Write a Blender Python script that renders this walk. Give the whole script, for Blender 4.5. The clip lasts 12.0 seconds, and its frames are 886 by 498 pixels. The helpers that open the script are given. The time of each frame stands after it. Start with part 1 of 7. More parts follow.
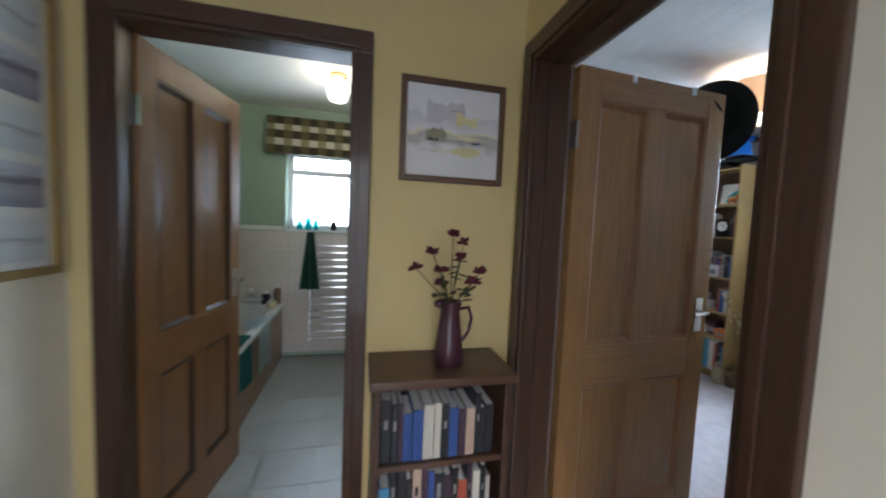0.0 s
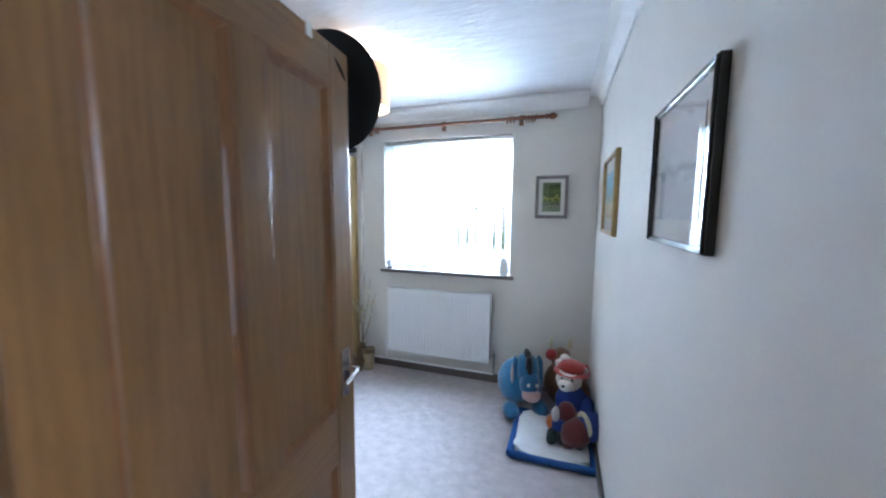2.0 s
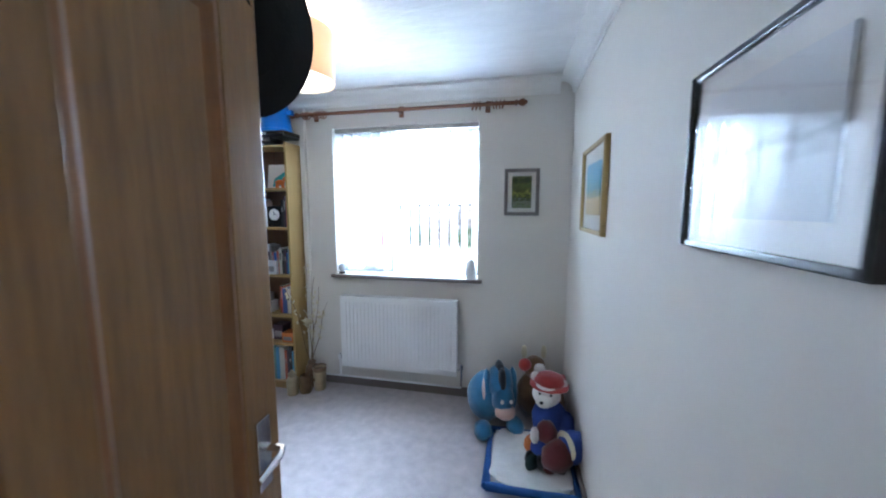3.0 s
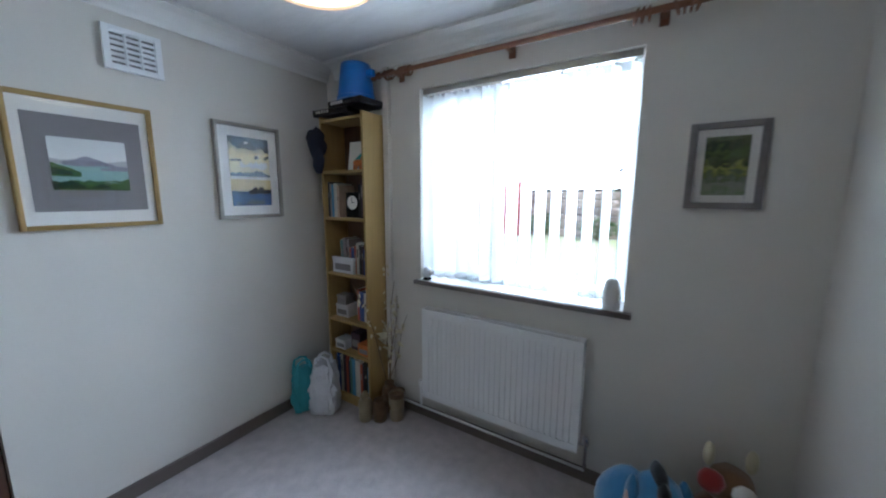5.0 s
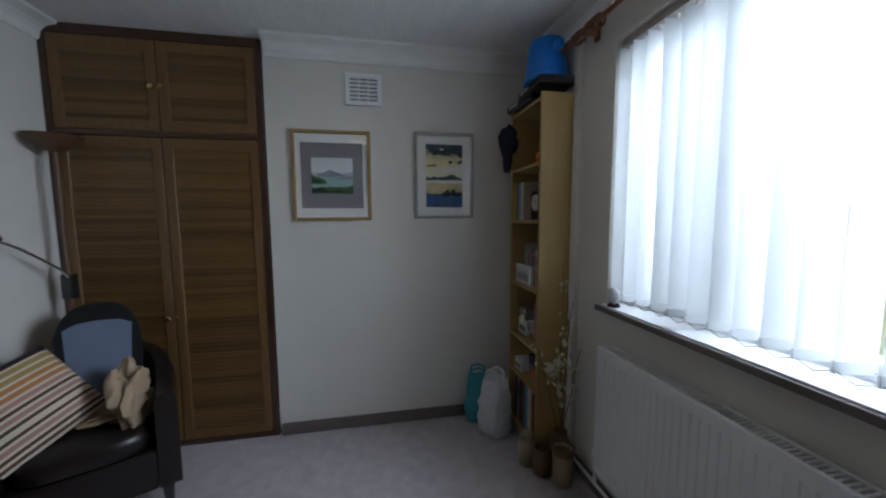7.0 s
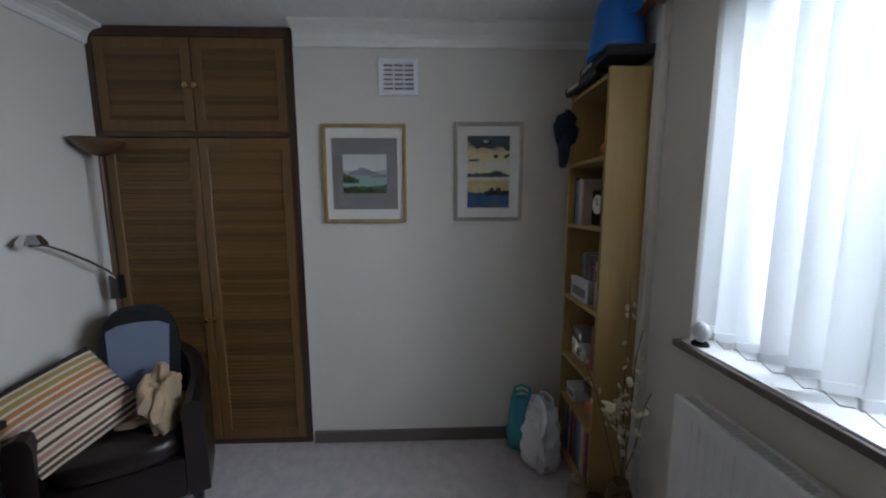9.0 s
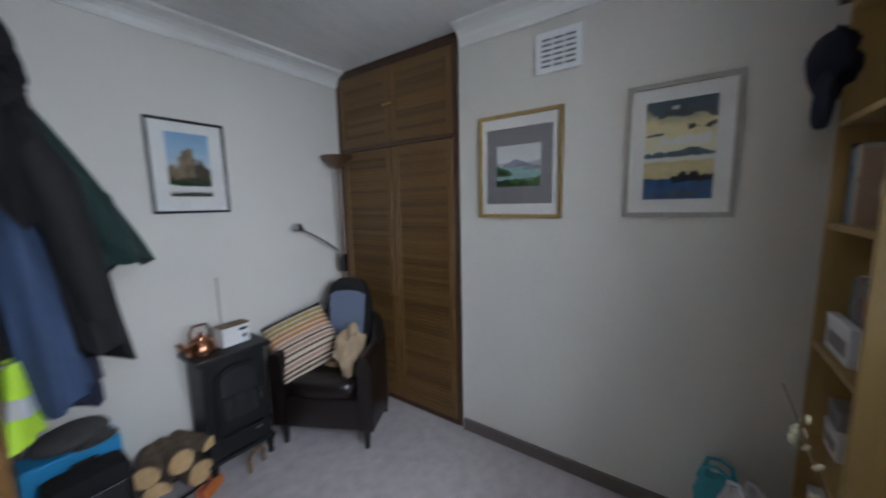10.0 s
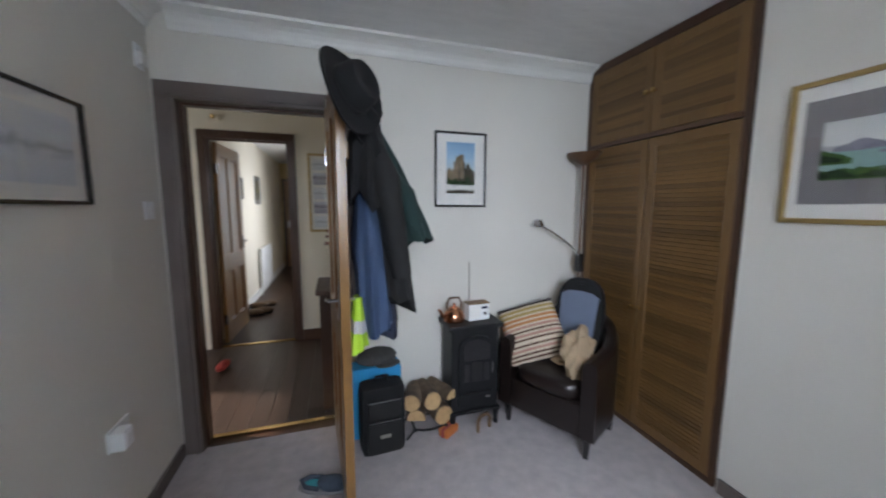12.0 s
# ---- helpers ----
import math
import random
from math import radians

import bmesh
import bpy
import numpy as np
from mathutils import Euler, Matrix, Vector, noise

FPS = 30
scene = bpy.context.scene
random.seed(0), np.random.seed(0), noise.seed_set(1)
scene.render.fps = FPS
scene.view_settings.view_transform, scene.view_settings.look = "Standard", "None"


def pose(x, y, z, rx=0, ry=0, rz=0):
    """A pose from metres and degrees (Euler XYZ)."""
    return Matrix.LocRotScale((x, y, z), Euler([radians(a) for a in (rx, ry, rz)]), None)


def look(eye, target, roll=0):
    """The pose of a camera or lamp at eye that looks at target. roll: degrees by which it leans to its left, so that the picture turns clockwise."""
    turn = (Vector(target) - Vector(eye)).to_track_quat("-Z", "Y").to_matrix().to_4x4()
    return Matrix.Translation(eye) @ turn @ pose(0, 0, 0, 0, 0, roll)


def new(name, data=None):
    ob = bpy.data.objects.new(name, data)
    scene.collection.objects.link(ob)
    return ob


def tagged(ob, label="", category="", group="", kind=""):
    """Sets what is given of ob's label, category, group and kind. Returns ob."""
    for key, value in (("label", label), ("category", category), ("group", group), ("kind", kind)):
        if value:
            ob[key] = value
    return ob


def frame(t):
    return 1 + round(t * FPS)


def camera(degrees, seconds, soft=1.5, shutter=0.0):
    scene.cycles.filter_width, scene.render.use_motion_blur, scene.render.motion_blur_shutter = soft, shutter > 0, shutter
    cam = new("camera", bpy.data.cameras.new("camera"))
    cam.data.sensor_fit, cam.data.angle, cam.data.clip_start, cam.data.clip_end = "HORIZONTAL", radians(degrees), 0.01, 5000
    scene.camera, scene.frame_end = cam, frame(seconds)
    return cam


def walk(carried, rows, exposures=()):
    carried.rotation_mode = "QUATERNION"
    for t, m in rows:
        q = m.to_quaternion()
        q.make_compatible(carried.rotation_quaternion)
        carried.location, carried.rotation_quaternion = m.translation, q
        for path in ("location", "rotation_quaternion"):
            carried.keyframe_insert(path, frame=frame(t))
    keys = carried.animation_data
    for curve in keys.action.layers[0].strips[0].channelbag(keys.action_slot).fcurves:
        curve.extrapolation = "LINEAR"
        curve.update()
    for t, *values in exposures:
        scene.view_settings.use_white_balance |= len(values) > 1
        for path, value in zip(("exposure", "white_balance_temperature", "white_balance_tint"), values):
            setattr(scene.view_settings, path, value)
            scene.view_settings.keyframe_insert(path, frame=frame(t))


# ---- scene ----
cam = camera(104.0, 12.0, soft=2.0, shutter=0.5)
PATH = [
    (0, (3.0, -0.753, 1.348), (1.059, -0.289, 1.218), 2.4),
    (0.3, (2.844, -0.717, 1.379), (0.966, -0.047, 1.224), 2.2),
    (0.5, (2.755, -0.709, 1.417), (0.938, 0.101, 1.214), 2.4),
    (1, (2.53, -0.6, 1.435), (0.93, 0.575, 1.24), 2.6),
    (1.5, (2.444, -0.387, 1.497), (1.438, 1.327, 1.276), 1.1),
    (2, (2.41, -0.176, 1.502), (1.774, 1.709, 1.292), 0.4),
    (2.3, (2.383, -0.085, 1.502), (1.839, 1.827, 1.283), 0.3),
    (2.5, (2.369, -0.026, 1.503), (1.904, 1.908, 1.29), 0.5),
    (2.7, (2.336, 0.029, 1.502), (1.935, 1.976, 1.285), 0.1),
    (4.3, (2.225, 0.701, 1.528), (1.578, 2.567, 1.215), 0.0),
    (4.5, (2.245, 0.775, 1.523), (1.407, 2.563, 1.204), -0.1),
    (5, (2.135, 0.963, 1.51), (1.084, 2.637, 1.204), 0.2),
    (5.5, (2.108, 1.227, 1.491), (0.932, 2.808, 1.151), -0.6),
    (6, (2.106, 1.427, 1.487), (0.809, 2.909, 1.139), -1.2),
    (6.5, (2.225, 1.7, 1.395), (0.37, 2.436, 1.205), -1.2),
    (7, (2.255, 1.714, 1.379), (0.299, 2.089, 1.196), -0.3),
    (7.5, (2.252, 1.68, 1.4), (0.28, 1.938, 1.187), -0.1),
    (9.3, (1.885, 1.935, 1.462), (-0.094, 1.868, 1.185), -0.3),
    (9.5, (1.801, 2.02, 1.458), (-0.149, 1.665, 1.192), -0.5),
    (10, (1.762, 2.209, 1.446), (0.148, 1.057, 1.186), -1.2),
    (10.5, (1.754, 2.355, 1.435), (0.467, 0.847, 1.169), -0.5),
    (11, (1.806, 2.331, 1.432), (0.724, 0.67, 1.17), -0.3),
    (11.5, (1.847, 2.266, 1.409), (0.907, 0.52, 1.153), -0.4),
    (12, (1.803, 2.205, 1.421), (1.213, 0.309, 1.181), 0.2),
]
EXPOSURE = [(0.0, 1.5, 5450, 10), (0.6, 1.55, 5430, 10), (1.5, 2.05, 5200, 10), (2.5, 2.08, 5130, 10), (3.5, 1.45, 5250, 10), (4.5, 1.02, 5330, 10), (5.5, 0.64, 5600, 10), (6.5, 0.0, 5800, 12), (7.5, -0.12, 5850, 12), (9.5, 0.17, 6000, 14), (10.5, 0.62, 5950, 14), (12.0, 0.77, 6120, 14)]
walk(cam, [(t, look(eye, target, roll)) for t, eye, target, roll in PATH], EXPOSURE)

# ---------- world, light ----------
world = bpy.data.worlds.new("sky")
scene.world = world
world.use_nodes = True
wn = world.node_tree
sky = wn.nodes.new("ShaderNodeTexSky")
sky.sky_type, sky.sun_disc = "NISHITA", False
sky.sun_elevation, sky.sun_rotation = radians(41), radians(108)
sky.air_density, sky.dust_density = 1.0, 4.0
wn.links.new(sky.outputs[0], wn.nodes["Background"].inputs[0])
wn.nodes["Background"].inputs[1].default_value = 0.15


def lamp(name, kind, m, energy, color, size=0.1, size_y=None, angle=None):
    d = bpy.data.lights.new(name, kind)
    d.energy, d.color = energy, color
    if kind == "AREA":
        d.size = size
        if size_y:
            d.shape, d.size_y = "RECTANGLE", size_y
    elif kind == "SUN":
        d.angle = angle
    else:
        d.shadow_soft_size = size
    ob = new(name, d)
    ob.matrix_world = m
    return ob


lamp("sun", "SUN", look((0, 0, 0), (-0.75, 0.25, -0.7)), 5.0, (1, 0.97, 0.92), angle=radians(3))
lamp("window_daylight", "AREA", look((1.42, 3.28, 1.80), (1.34, 1.3, 0.6)), 66, (0.80, 0.90, 1.0), 1.3, 1.0)
lamp("bathroom_daylight", "AREA", look((-0.72, -1.1, 1.6), (1, -1.1, 1.2)), 1.2, (0.9, 0.95, 1.0), 0.75, 0.65)
# hall fill: lamp added at the unseen east end to brighten the hall
lamp("hall_fill_light", "AREA", look((4.22, -0.88, 1.2), (2, -0.9, 1.1)), 3.9, (0.88, 0.94, 1.0), 0.8, 1.7)
# corridor fill: lamp in an unseen opening, added to light the corridor
lamp("corridor_fill_light", "AREA", look((1.9, -3.7, 1.3), (3, -3.7, 1.2)), 12, (0.90, 0.95, 1.0), 0.8, 1.7)
lamp("pendant_bulb", "POINT", Matrix.Translation((1.27, 1.66, 2.2)), 1.8, (1.0, 0.82, 0.62), 0.05)
lamp("bathroom_bulb", "POINT", Matrix.Translation((0.3, -0.94, 2.26)), 2.2, (1.0, 0.8, 0.5), 0.05)


# ---------- materials ----------
def mat(name, color, rough=0.6, metal=0.0, vary=0.12, scale=12.0, bump=0.15, fine=160.0, stretch=(1, 1, 1), coat=0.0, color2=None, sheen=0.0, per_object=0.0, trans=0.0):
    m = bpy.data.materials.new(name)
    m.use_nodes = True
    nt = m.node_tree
    b = nt.nodes["Principled BSDF"]
    b.inputs["Roughness"].default_value, b.inputs["Metallic"].default_value = rough, metal
    b.inputs["Coat Weight"].default_value = coat
    b.inputs["Sheen Weight"].default_value = sheen
    b.inputs["Transmission Weight"].default_value = trans
    tc = nt.nodes.new("ShaderNodeTexCoord")
    mp = nt.nodes.new("ShaderNodeMapping")
    mp.inputs["Scale"].default_value = stretch
    nt.links.new(tc.outputs["Object"], mp.inputs[0])
    n1, n2 = nt.nodes.new("ShaderNodeTexNoise"), nt.nodes.new("ShaderNodeTexNoise")
    n1.inputs["Scale"].default_value, n1.inputs["Detail"].default_value = scale, 4
    n2.inputs["Scale"].default_value, n2.inputs["Detail"].default_value = fine, 3
    for n in (n1, n2):
        nt.links.new(mp.outputs[0], n.inputs["Vector"])
    mix = nt.nodes.new("ShaderNodeMix")
    mix.data_type = "RGBA"
    c2 = color2 or tuple(max(0.0, c * (1 - 2.2 * vary)) for c in color)
    mix.inputs["A"].default_value, mix.inputs["B"].default_value = (*color, 1), (*c2, 1)
    add = nt.nodes.new("ShaderNodeMath")
    add.operation = "MULTIPLY_ADD"
    nt.links.new(n2.outputs["Fac"], add.inputs[0])
    add.inputs[1].default_value = 0.5
    sub = nt.nodes.new("ShaderNodeMath")
    sub.operation = "MULTIPLY_ADD"
    nt.links.new(n1.outputs["Fac"], sub.inputs[0])
    sub.inputs[1].default_value, sub.inputs[2].default_value = 1.4, -0.45
    nt.links.new(sub.outputs[0], add.inputs[2])
    nt.links.new(add.outputs[0], mix.inputs["Factor"])
    out = mix.outputs["Result"]
    if per_object:
        oi = nt.nodes.new("ShaderNodeObjectInfo")
        hsv = nt.nodes.new("ShaderNodeHueSaturation")
        ma = nt.nodes.new("ShaderNodeMath")
        ma.operation = "MULTIPLY_ADD"
        nt.links.new(oi.outputs["Random"], ma.inputs[0])
        ma.inputs[1].default_value, ma.inputs[2].default_value = per_object, 1 - per_object / 2
        nt.links.new(ma.outputs[0], hsv.inputs["Value"])
        nt.links.new(out, hsv.inputs["Color"])
        out = hsv.outputs[0]
    nt.links.new(out, b.inputs["Base Color"])
    if bump:
        bp = nt.nodes.new("ShaderNodeBump")
        bp.inputs["Strength"].default_value, bp.inputs["Distance"].default_value = bump, 0.004
        nt.links.new(add.outputs[0], bp.inputs["Height"])
        nt.links.new(bp.outputs[0], b.inputs["Normal"])
    return m


def art(name, stops, wobble=0.25, scale=3.0, axis="Y"):
    """A painted sheet: bands of colour up the sheet, broken by brush noise."""
    m = bpy.data.materials.new(name)
    m.use_nodes = True
    nt = m.node_tree
    b = nt.nodes["Principled BSDF"]
    b.inputs["Roughness"].default_value = 0.8
    tc, n, sep = nt.nodes.new("ShaderNodeTexCoord"), nt.nodes.new("ShaderNodeTexNoise"), nt.nodes.new("ShaderNodeSeparateXYZ")
    mp = nt.nodes.new("ShaderNodeMapping")
    mp.inputs["Scale"].default_value = (1, 1, 2.4)
    nt.links.new(tc.outputs["Generated"], mp.inputs[0])
    n.inputs["Scale"].default_value, n.inputs["Detail"].default_value = scale, 6
    nt.links.new(mp.outputs[0], n.inputs["Vector"])
    nt.links.new(tc.outputs["Generated"], sep.inputs[0])
    ma = nt.nodes.new("ShaderNodeMath")
    ma.operation = "MULTIPLY_ADD"
    nt.links.new(n.outputs["Fac"], ma.inputs[0])
    ma.inputs[1].default_value = wobble
    mb = nt.nodes.new("ShaderNodeMath")
    mb.operation = "SUBTRACT"
    nt.links.new(sep.outputs[axis], mb.inputs[0])
    mb.inputs[1].default_value = wobble / 2
    nt.links.new(mb.outputs[0], ma.inputs[2])
    r = nt.nodes.new("ShaderNodeValToRGB")
    el = r.color_ramp.elements
    while len(el) < len(stops):
        el.new(0.5)
    for e, (p, c) in zip(el, stops):
        e.position, e.color = p, (*c, 1)
    nt.links.new(ma.outputs[0], r.inputs[0])
    nt.links.new(r.outputs[0], b.inputs["Base Color"])
    return m


def glow(name, color, strength):
    m = bpy.data.materials.new(name)
    m.use_nodes = True
    b = m.node_tree.nodes["Principled BSDF"]
    b.inputs["Base Color"].default_value = (*color, 1)
    b.inputs["Emission Color"].default_value, b.inputs["Emission Strength"].default_value = (*color, 1), strength
    return m


def glass(name, tint=(1, 1, 1), rough=0.0):
    m = bpy.data.materials.new(name)
    m.use_nodes = True
    nt = m.node_tree
    g, t, x, f = (nt.nodes.new(k) for k in ("ShaderNodeBsdfGlossy", "ShaderNodeBsdfTransparent", "ShaderNodeMixShader", "ShaderNodeLayerWeight"))
    g.inputs["Roughness"].default_value = rough
    t.inputs[0].default_value = (*tint, 1)
    f.inputs[0].default_value = 0.5
    pw, sc = nt.nodes.new("ShaderNodeMath"), nt.nodes.new("ShaderNodeMath")
    pw.operation, sc.operation = "POWER", "MULTIPLY_ADD"
    pw.inputs[1].default_value = 4.5
    sc.inputs[1].default_value, sc.inputs[2].default_value = 0.7, 0.035
    nt.links.new(f.outputs["Facing"], pw.inputs[0])
    nt.links.new(pw.outputs[0], sc.inputs[0])
    nt.links.new(sc.outputs[0], x.inputs[0])
    nt.links.new(t.outputs[0], x.inputs[1])
    nt.links.new(g.outputs[0], x.inputs[2])
    nt.links.new(x.outputs[0], nt.nodes["Material Output"].inputs[0])
    return m


def translucent(name, color, share=0.5):
    m = bpy.data.materials.new(name)
    m.use_nodes = True
    nt = m.node_tree
    b = nt.nodes["Principled BSDF"]
    b.inputs["Base Color"].default_value, b.inputs["Roughness"].default_value = (*color, 1), 0.8
    t, x, w, bp, tc = (nt.nodes.new(k) for k in ("ShaderNodeBsdfTranslucent", "ShaderNodeMixShader", "ShaderNodeTexNoise", "ShaderNodeBump", "ShaderNodeTexCoord"))
    t.inputs[0].default_value = (*color, 1)
    w.inputs["Scale"].default_value = 220
    nt.links.new(tc.outputs["Object"], w.inputs["Vector"])
    nt.links.new(w.outputs["Fac"], bp.inputs["Height"])
    bp.inputs["Strength"].default_value, bp.inputs["Distance"].default_value = 0.2, 0.002
    nt.links.new(bp.outputs[0], b.inputs["Normal"])
    x.inputs[0].default_value = share
    nt.links.new(b.outputs[0], x.inputs[1])
    nt.links.new(t.outputs[0], x.inputs[2])
    nt.links.new(x.outputs[0], nt.nodes["Material Output"].inputs[0])
    return m


M = {}
M["cream"] = mat("cream_paint", (0.70, 0.67, 0.61), 0.75, vary=0.03, scale=2.5, bump=0.12, fine=90)
M["yellow"] = mat("yellow_paint", (0.66, 0.52, 0.24), 0.7, vary=0.05, scale=2, bump=0.15, fine=80)
M["magnolia"] = mat("magnolia_paint", (0.76, 0.70, 0.58), 0.7, vary=0.03, scale=2, bump=0.12, fine=80)
M["green"] = mat("green_paint", (0.36, 0.46, 0.36), 0.7, vary=0.05, scale=3, bump=0.15, fine=70)
M["ceiling"] = mat("textured_ceiling", (0.78, 0.77, 0.76), 0.85, vary=0.06, scale=5, bump=0.9, fine=28, stretch=(1, 3, 1))
M["white"] = mat("white_paint", (0.80, 0.79, 0.76), 0.5, vary=0.03, scale=6, bump=0.05)
M["gloss_white"] = mat("white_enamel", (0.80, 0.80, 0.79), 0.3, vary=0.02, scale=5, bump=0.03)
M["upvc"] = mat("white_plastic", (0.82, 0.83, 0.84), 0.35, vary=0.02, scale=5, bump=0.02)
M["carpet"] = mat("grey_mauve_carpet", (0.50, 0.45, 0.445), 0.95, vary=0.15, scale=14, bump=1.0, fine=140, sheen=0.3)
M["taupe"] = mat("taupe_gloss_paint", (0.165, 0.135, 0.12), 0.4, vary=0.08, scale=8, bump=0.05)
M["darkwood"] = mat("dark_stained_wood", (0.075, 0.033, 0.017), 0.38, vary=0.2, scale=6, bump=0.2, fine=60, stretch=(14, 14, 1), coat=0.2)
M["darkwood_h"] = mat("dark_stained_wood_level", (0.105, 0.048, 0.024), 0.38, vary=0.2, scale=6, bump=0.2, fine=60, stretch=(1, 1, 14), coat=0.2)
M["pine"] = mat("waxed_pine", (0.31, 0.16, 0.05), 0.3, vary=0.22, scale=5, bump=0.2, fine=40, stretch=(12, 12, 0.7), coat=0.25)
M["pine_h"] = mat("waxed_pine_level", (0.31, 0.16, 0.05), 0.36, vary=0.2, scale=5, bump=0.2, fine=40, stretch=(0.7, 12, 12), coat=0.25)
M["pine_old"] = mat("varnished_pine", (0.30, 0.135, 0.045), 0.3, vary=0.22, scale=5, bump=0.2, fine=40, stretch=(12, 12, 0.7), coat=0.3)
M["oak"] = mat("honey_wood", (0.20, 0.108, 0.036), 0.45, vary=0.16, scale=5, bump=0.2, fine=50, stretch=(14, 14, 1))
M["slat"] = mat("honey_louvre_wood", (0.18, 0.097, 0.031), 0.45, vary=0.14, scale=5, bump=0.15, fine=50, stretch=(14, 1, 14), per_object=0.6)
M["birch"] = mat("birch_veneer", (0.42, 0.28, 0.10), 0.5, vary=0.09, scale=4, bump=0.06, fine=40, stretch=(12, 12, 0.8))
M["poleoak"] = mat("red_brown_wood", (0.22, 0.085, 0.035), 0.35, vary=0.15, scale=10, bump=0.1, stretch=(1, 10, 10), coat=0.2)
M["plank"] = mat("dark_floor_board", (0.055, 0.030, 0.018), 0.36, vary=0.2, scale=4, bump=0.15, fine=40, stretch=(12, 1, 12), per_object=0.5)
M["black"] = mat("black_cloth", (0.007, 0.007, 0.008), 0.9, vary=0.1, scale=20, bump=0.4, fine=200)
M["charcoal"] = mat("charcoal_waxed_cloth", (0.012, 0.0115, 0.0115), 0.8, vary=0.15, scale=15, bump=0.4, fine=180)
M["bottle"] = mat("bottle_green_cloth", (0.012, 0.035, 0.032), 0.85, vary=0.15, scale=15, bump=0.4, fine=200)
M["navy"] = mat("navy_cloth", (0.015, 0.020, 0.045), 0.9, vary=0.15, scale=15, bump=0.4, fine=200)
M["denim"] = mat("blue_cloth", (0.045, 0.075, 0.15), 0.85, vary=0.12, scale=12, bump=0.4, fine=220)
M["hivis"] = mat("fluorescent_yellow_cloth", (0.55, 0.85, 0.05), 0.7, vary=0.05, bump=0.2)
M["reflect"] = mat("silver_tape", (0.75, 0.76, 0.78), 0.3, 0.3, vary=0.03)
M["leather"] = mat("dark_brown_leather", (0.013, 0.008, 0.007), 0.34, vary=0.15, scale=9, bump=0.3, fine=140, coat=0.1)
M["iron"] = mat("matt_black_iron", (0.010, 0.0105, 0.012), 0.5, 0.2, vary=0.15, scale=15, bump=0.25, fine=120)
M["darkglass"] = mat("smoked_glass", (0.01, 0.01, 0.012), 0.08, vary=0.02, bump=0.0, coat=0.5)
M["chrome"] = mat("chrome", (0.75, 0.76, 0.78), 0.14, 1.0, vary=0.02, bump=0.0)
M["brass"] = mat("brass", (0.75, 0.52, 0.22), 0.25, 1.0, vary=0.08, bump=0.02)
M["copper"] = mat("polished_copper", (0.70, 0.32, 0.18), 0.2, 1.0, vary=0.1, bump=0.05, scale=20)
M["gold"] = mat("gilt_wood", (0.42, 0.29, 0.11), 0.4, 0.25, vary=0.12, scale=20, bump=0.15)
M["silverframe"] = mat("silvered_wood", (0.40, 0.37, 0.32), 0.4, 0.3, vary=0.12, scale=20, bump=0.15)
M["greyframe"] = mat("grey_washed_wood", (0.26, 0.235, 0.225), 0.6, vary=0.15, scale=20, bump=0.2)
M["blackframe"] = mat("black_lacquer", (0.02, 0.018, 0.018), 0.25, vary=0.05, bump=0.03, coat=0.4)
M["brownframe"] = mat("brown_frame_wood", (0.13, 0.065, 0.032), 0.4, vary=0.15, bump=0.1)
M["paper"] = mat("white_mount_card", (0.80, 0.78, 0.74), 0.9, vary=0.02, bump=0.04)
M["greycard"] = mat("grey_mount_card", (0.25, 0.235, 0.24), 0.9, vary=0.03, bump=0.04)
M["bluecan"] = mat("bright_blue_plastic", (0.012, 0.16, 0.55), 0.35, vary=0.06, bump=0.03)
M["blueboard"] = mat("sky_blue_printed_card", (0.03, 0.30, 0.60), 0.5, vary=0.1, scale=5, bump=0.05)
M["teal"] = mat("teal_paper", (0.07, 0.40, 0.47), 0.6, vary=0.1, bump=0.1)
M["bagwhite"] = mat("white_polythene", (0.72, 0.72, 0.74), 0.35, vary=0.07, scale=14, bump=0.8, fine=30)
M["stone"] = mat("stoneware_glaze", (0.42, 0.34, 0.21), 0.4, vary=0.22, scale=14, bump=0.15)
M["brownpot"] = mat("brown_mottled_glaze", (0.22, 0.13, 0.065), 0.35, vary=0.3, scale=22, bump=0.2)
M["twig"] = mat("dry_twig", (0.20, 0.13, 0.075), 0.8, vary=0.2, bump=0.2)
M["petal"] = mat("cream_dry_petal", (0.68, 0.62, 0.43), 0.8, vary=0.12, bump=0.1)
M["plushblue"] = mat("blue_plush", (0.045, 0.19, 0.36), 0.95, vary=0.15, scale=14, bump=0.9, fine=180, sheen=0.5)
M["plushdark"] = mat("black_plush", (0.015, 0.016, 0.02), 0.95, vary=0.15, bump=0.9, fine=180, sheen=0.4)
M["plushpink"] = mat("pink_beige_plush", (0.62, 0.42, 0.36), 0.95, vary=0.1, bump=0.8, fine=180, sheen=0.4)
M["plushred"] = mat("red_plush", (0.36, 0.03, 0.025), 0.95, vary=0.15, bump=0.8, fine=180, sheen=0.4)
M["plushmaroon"] = mat("maroon_plush", (0.12, 0.018, 0.02), 0.95, vary=0.15, bump=0.8, fine=180, sheen=0.3)
M["plushwhite"] = mat("white_plush", (0.74, 0.70, 0.64), 0.95, vary=0.08, bump=0.9, fine=180, sheen=0.4)
M["plushbrown"] = mat("brown_plush", (0.22, 0.12, 0.055), 0.95, vary=0.2, bump=0.9, fine=180, sheen=0.4)
M["plushroyal"] = mat("royal_blue_knit", (0.03, 0.06, 0.26), 0.9, vary=0.1, bump=0.7, fine=180)
M["fleece"] = mat("cream_fleece", (0.74, 0.73, 0.72), 0.95, vary=0.1, scale=18, bump=1.0, fine=80, sheen=0.4)
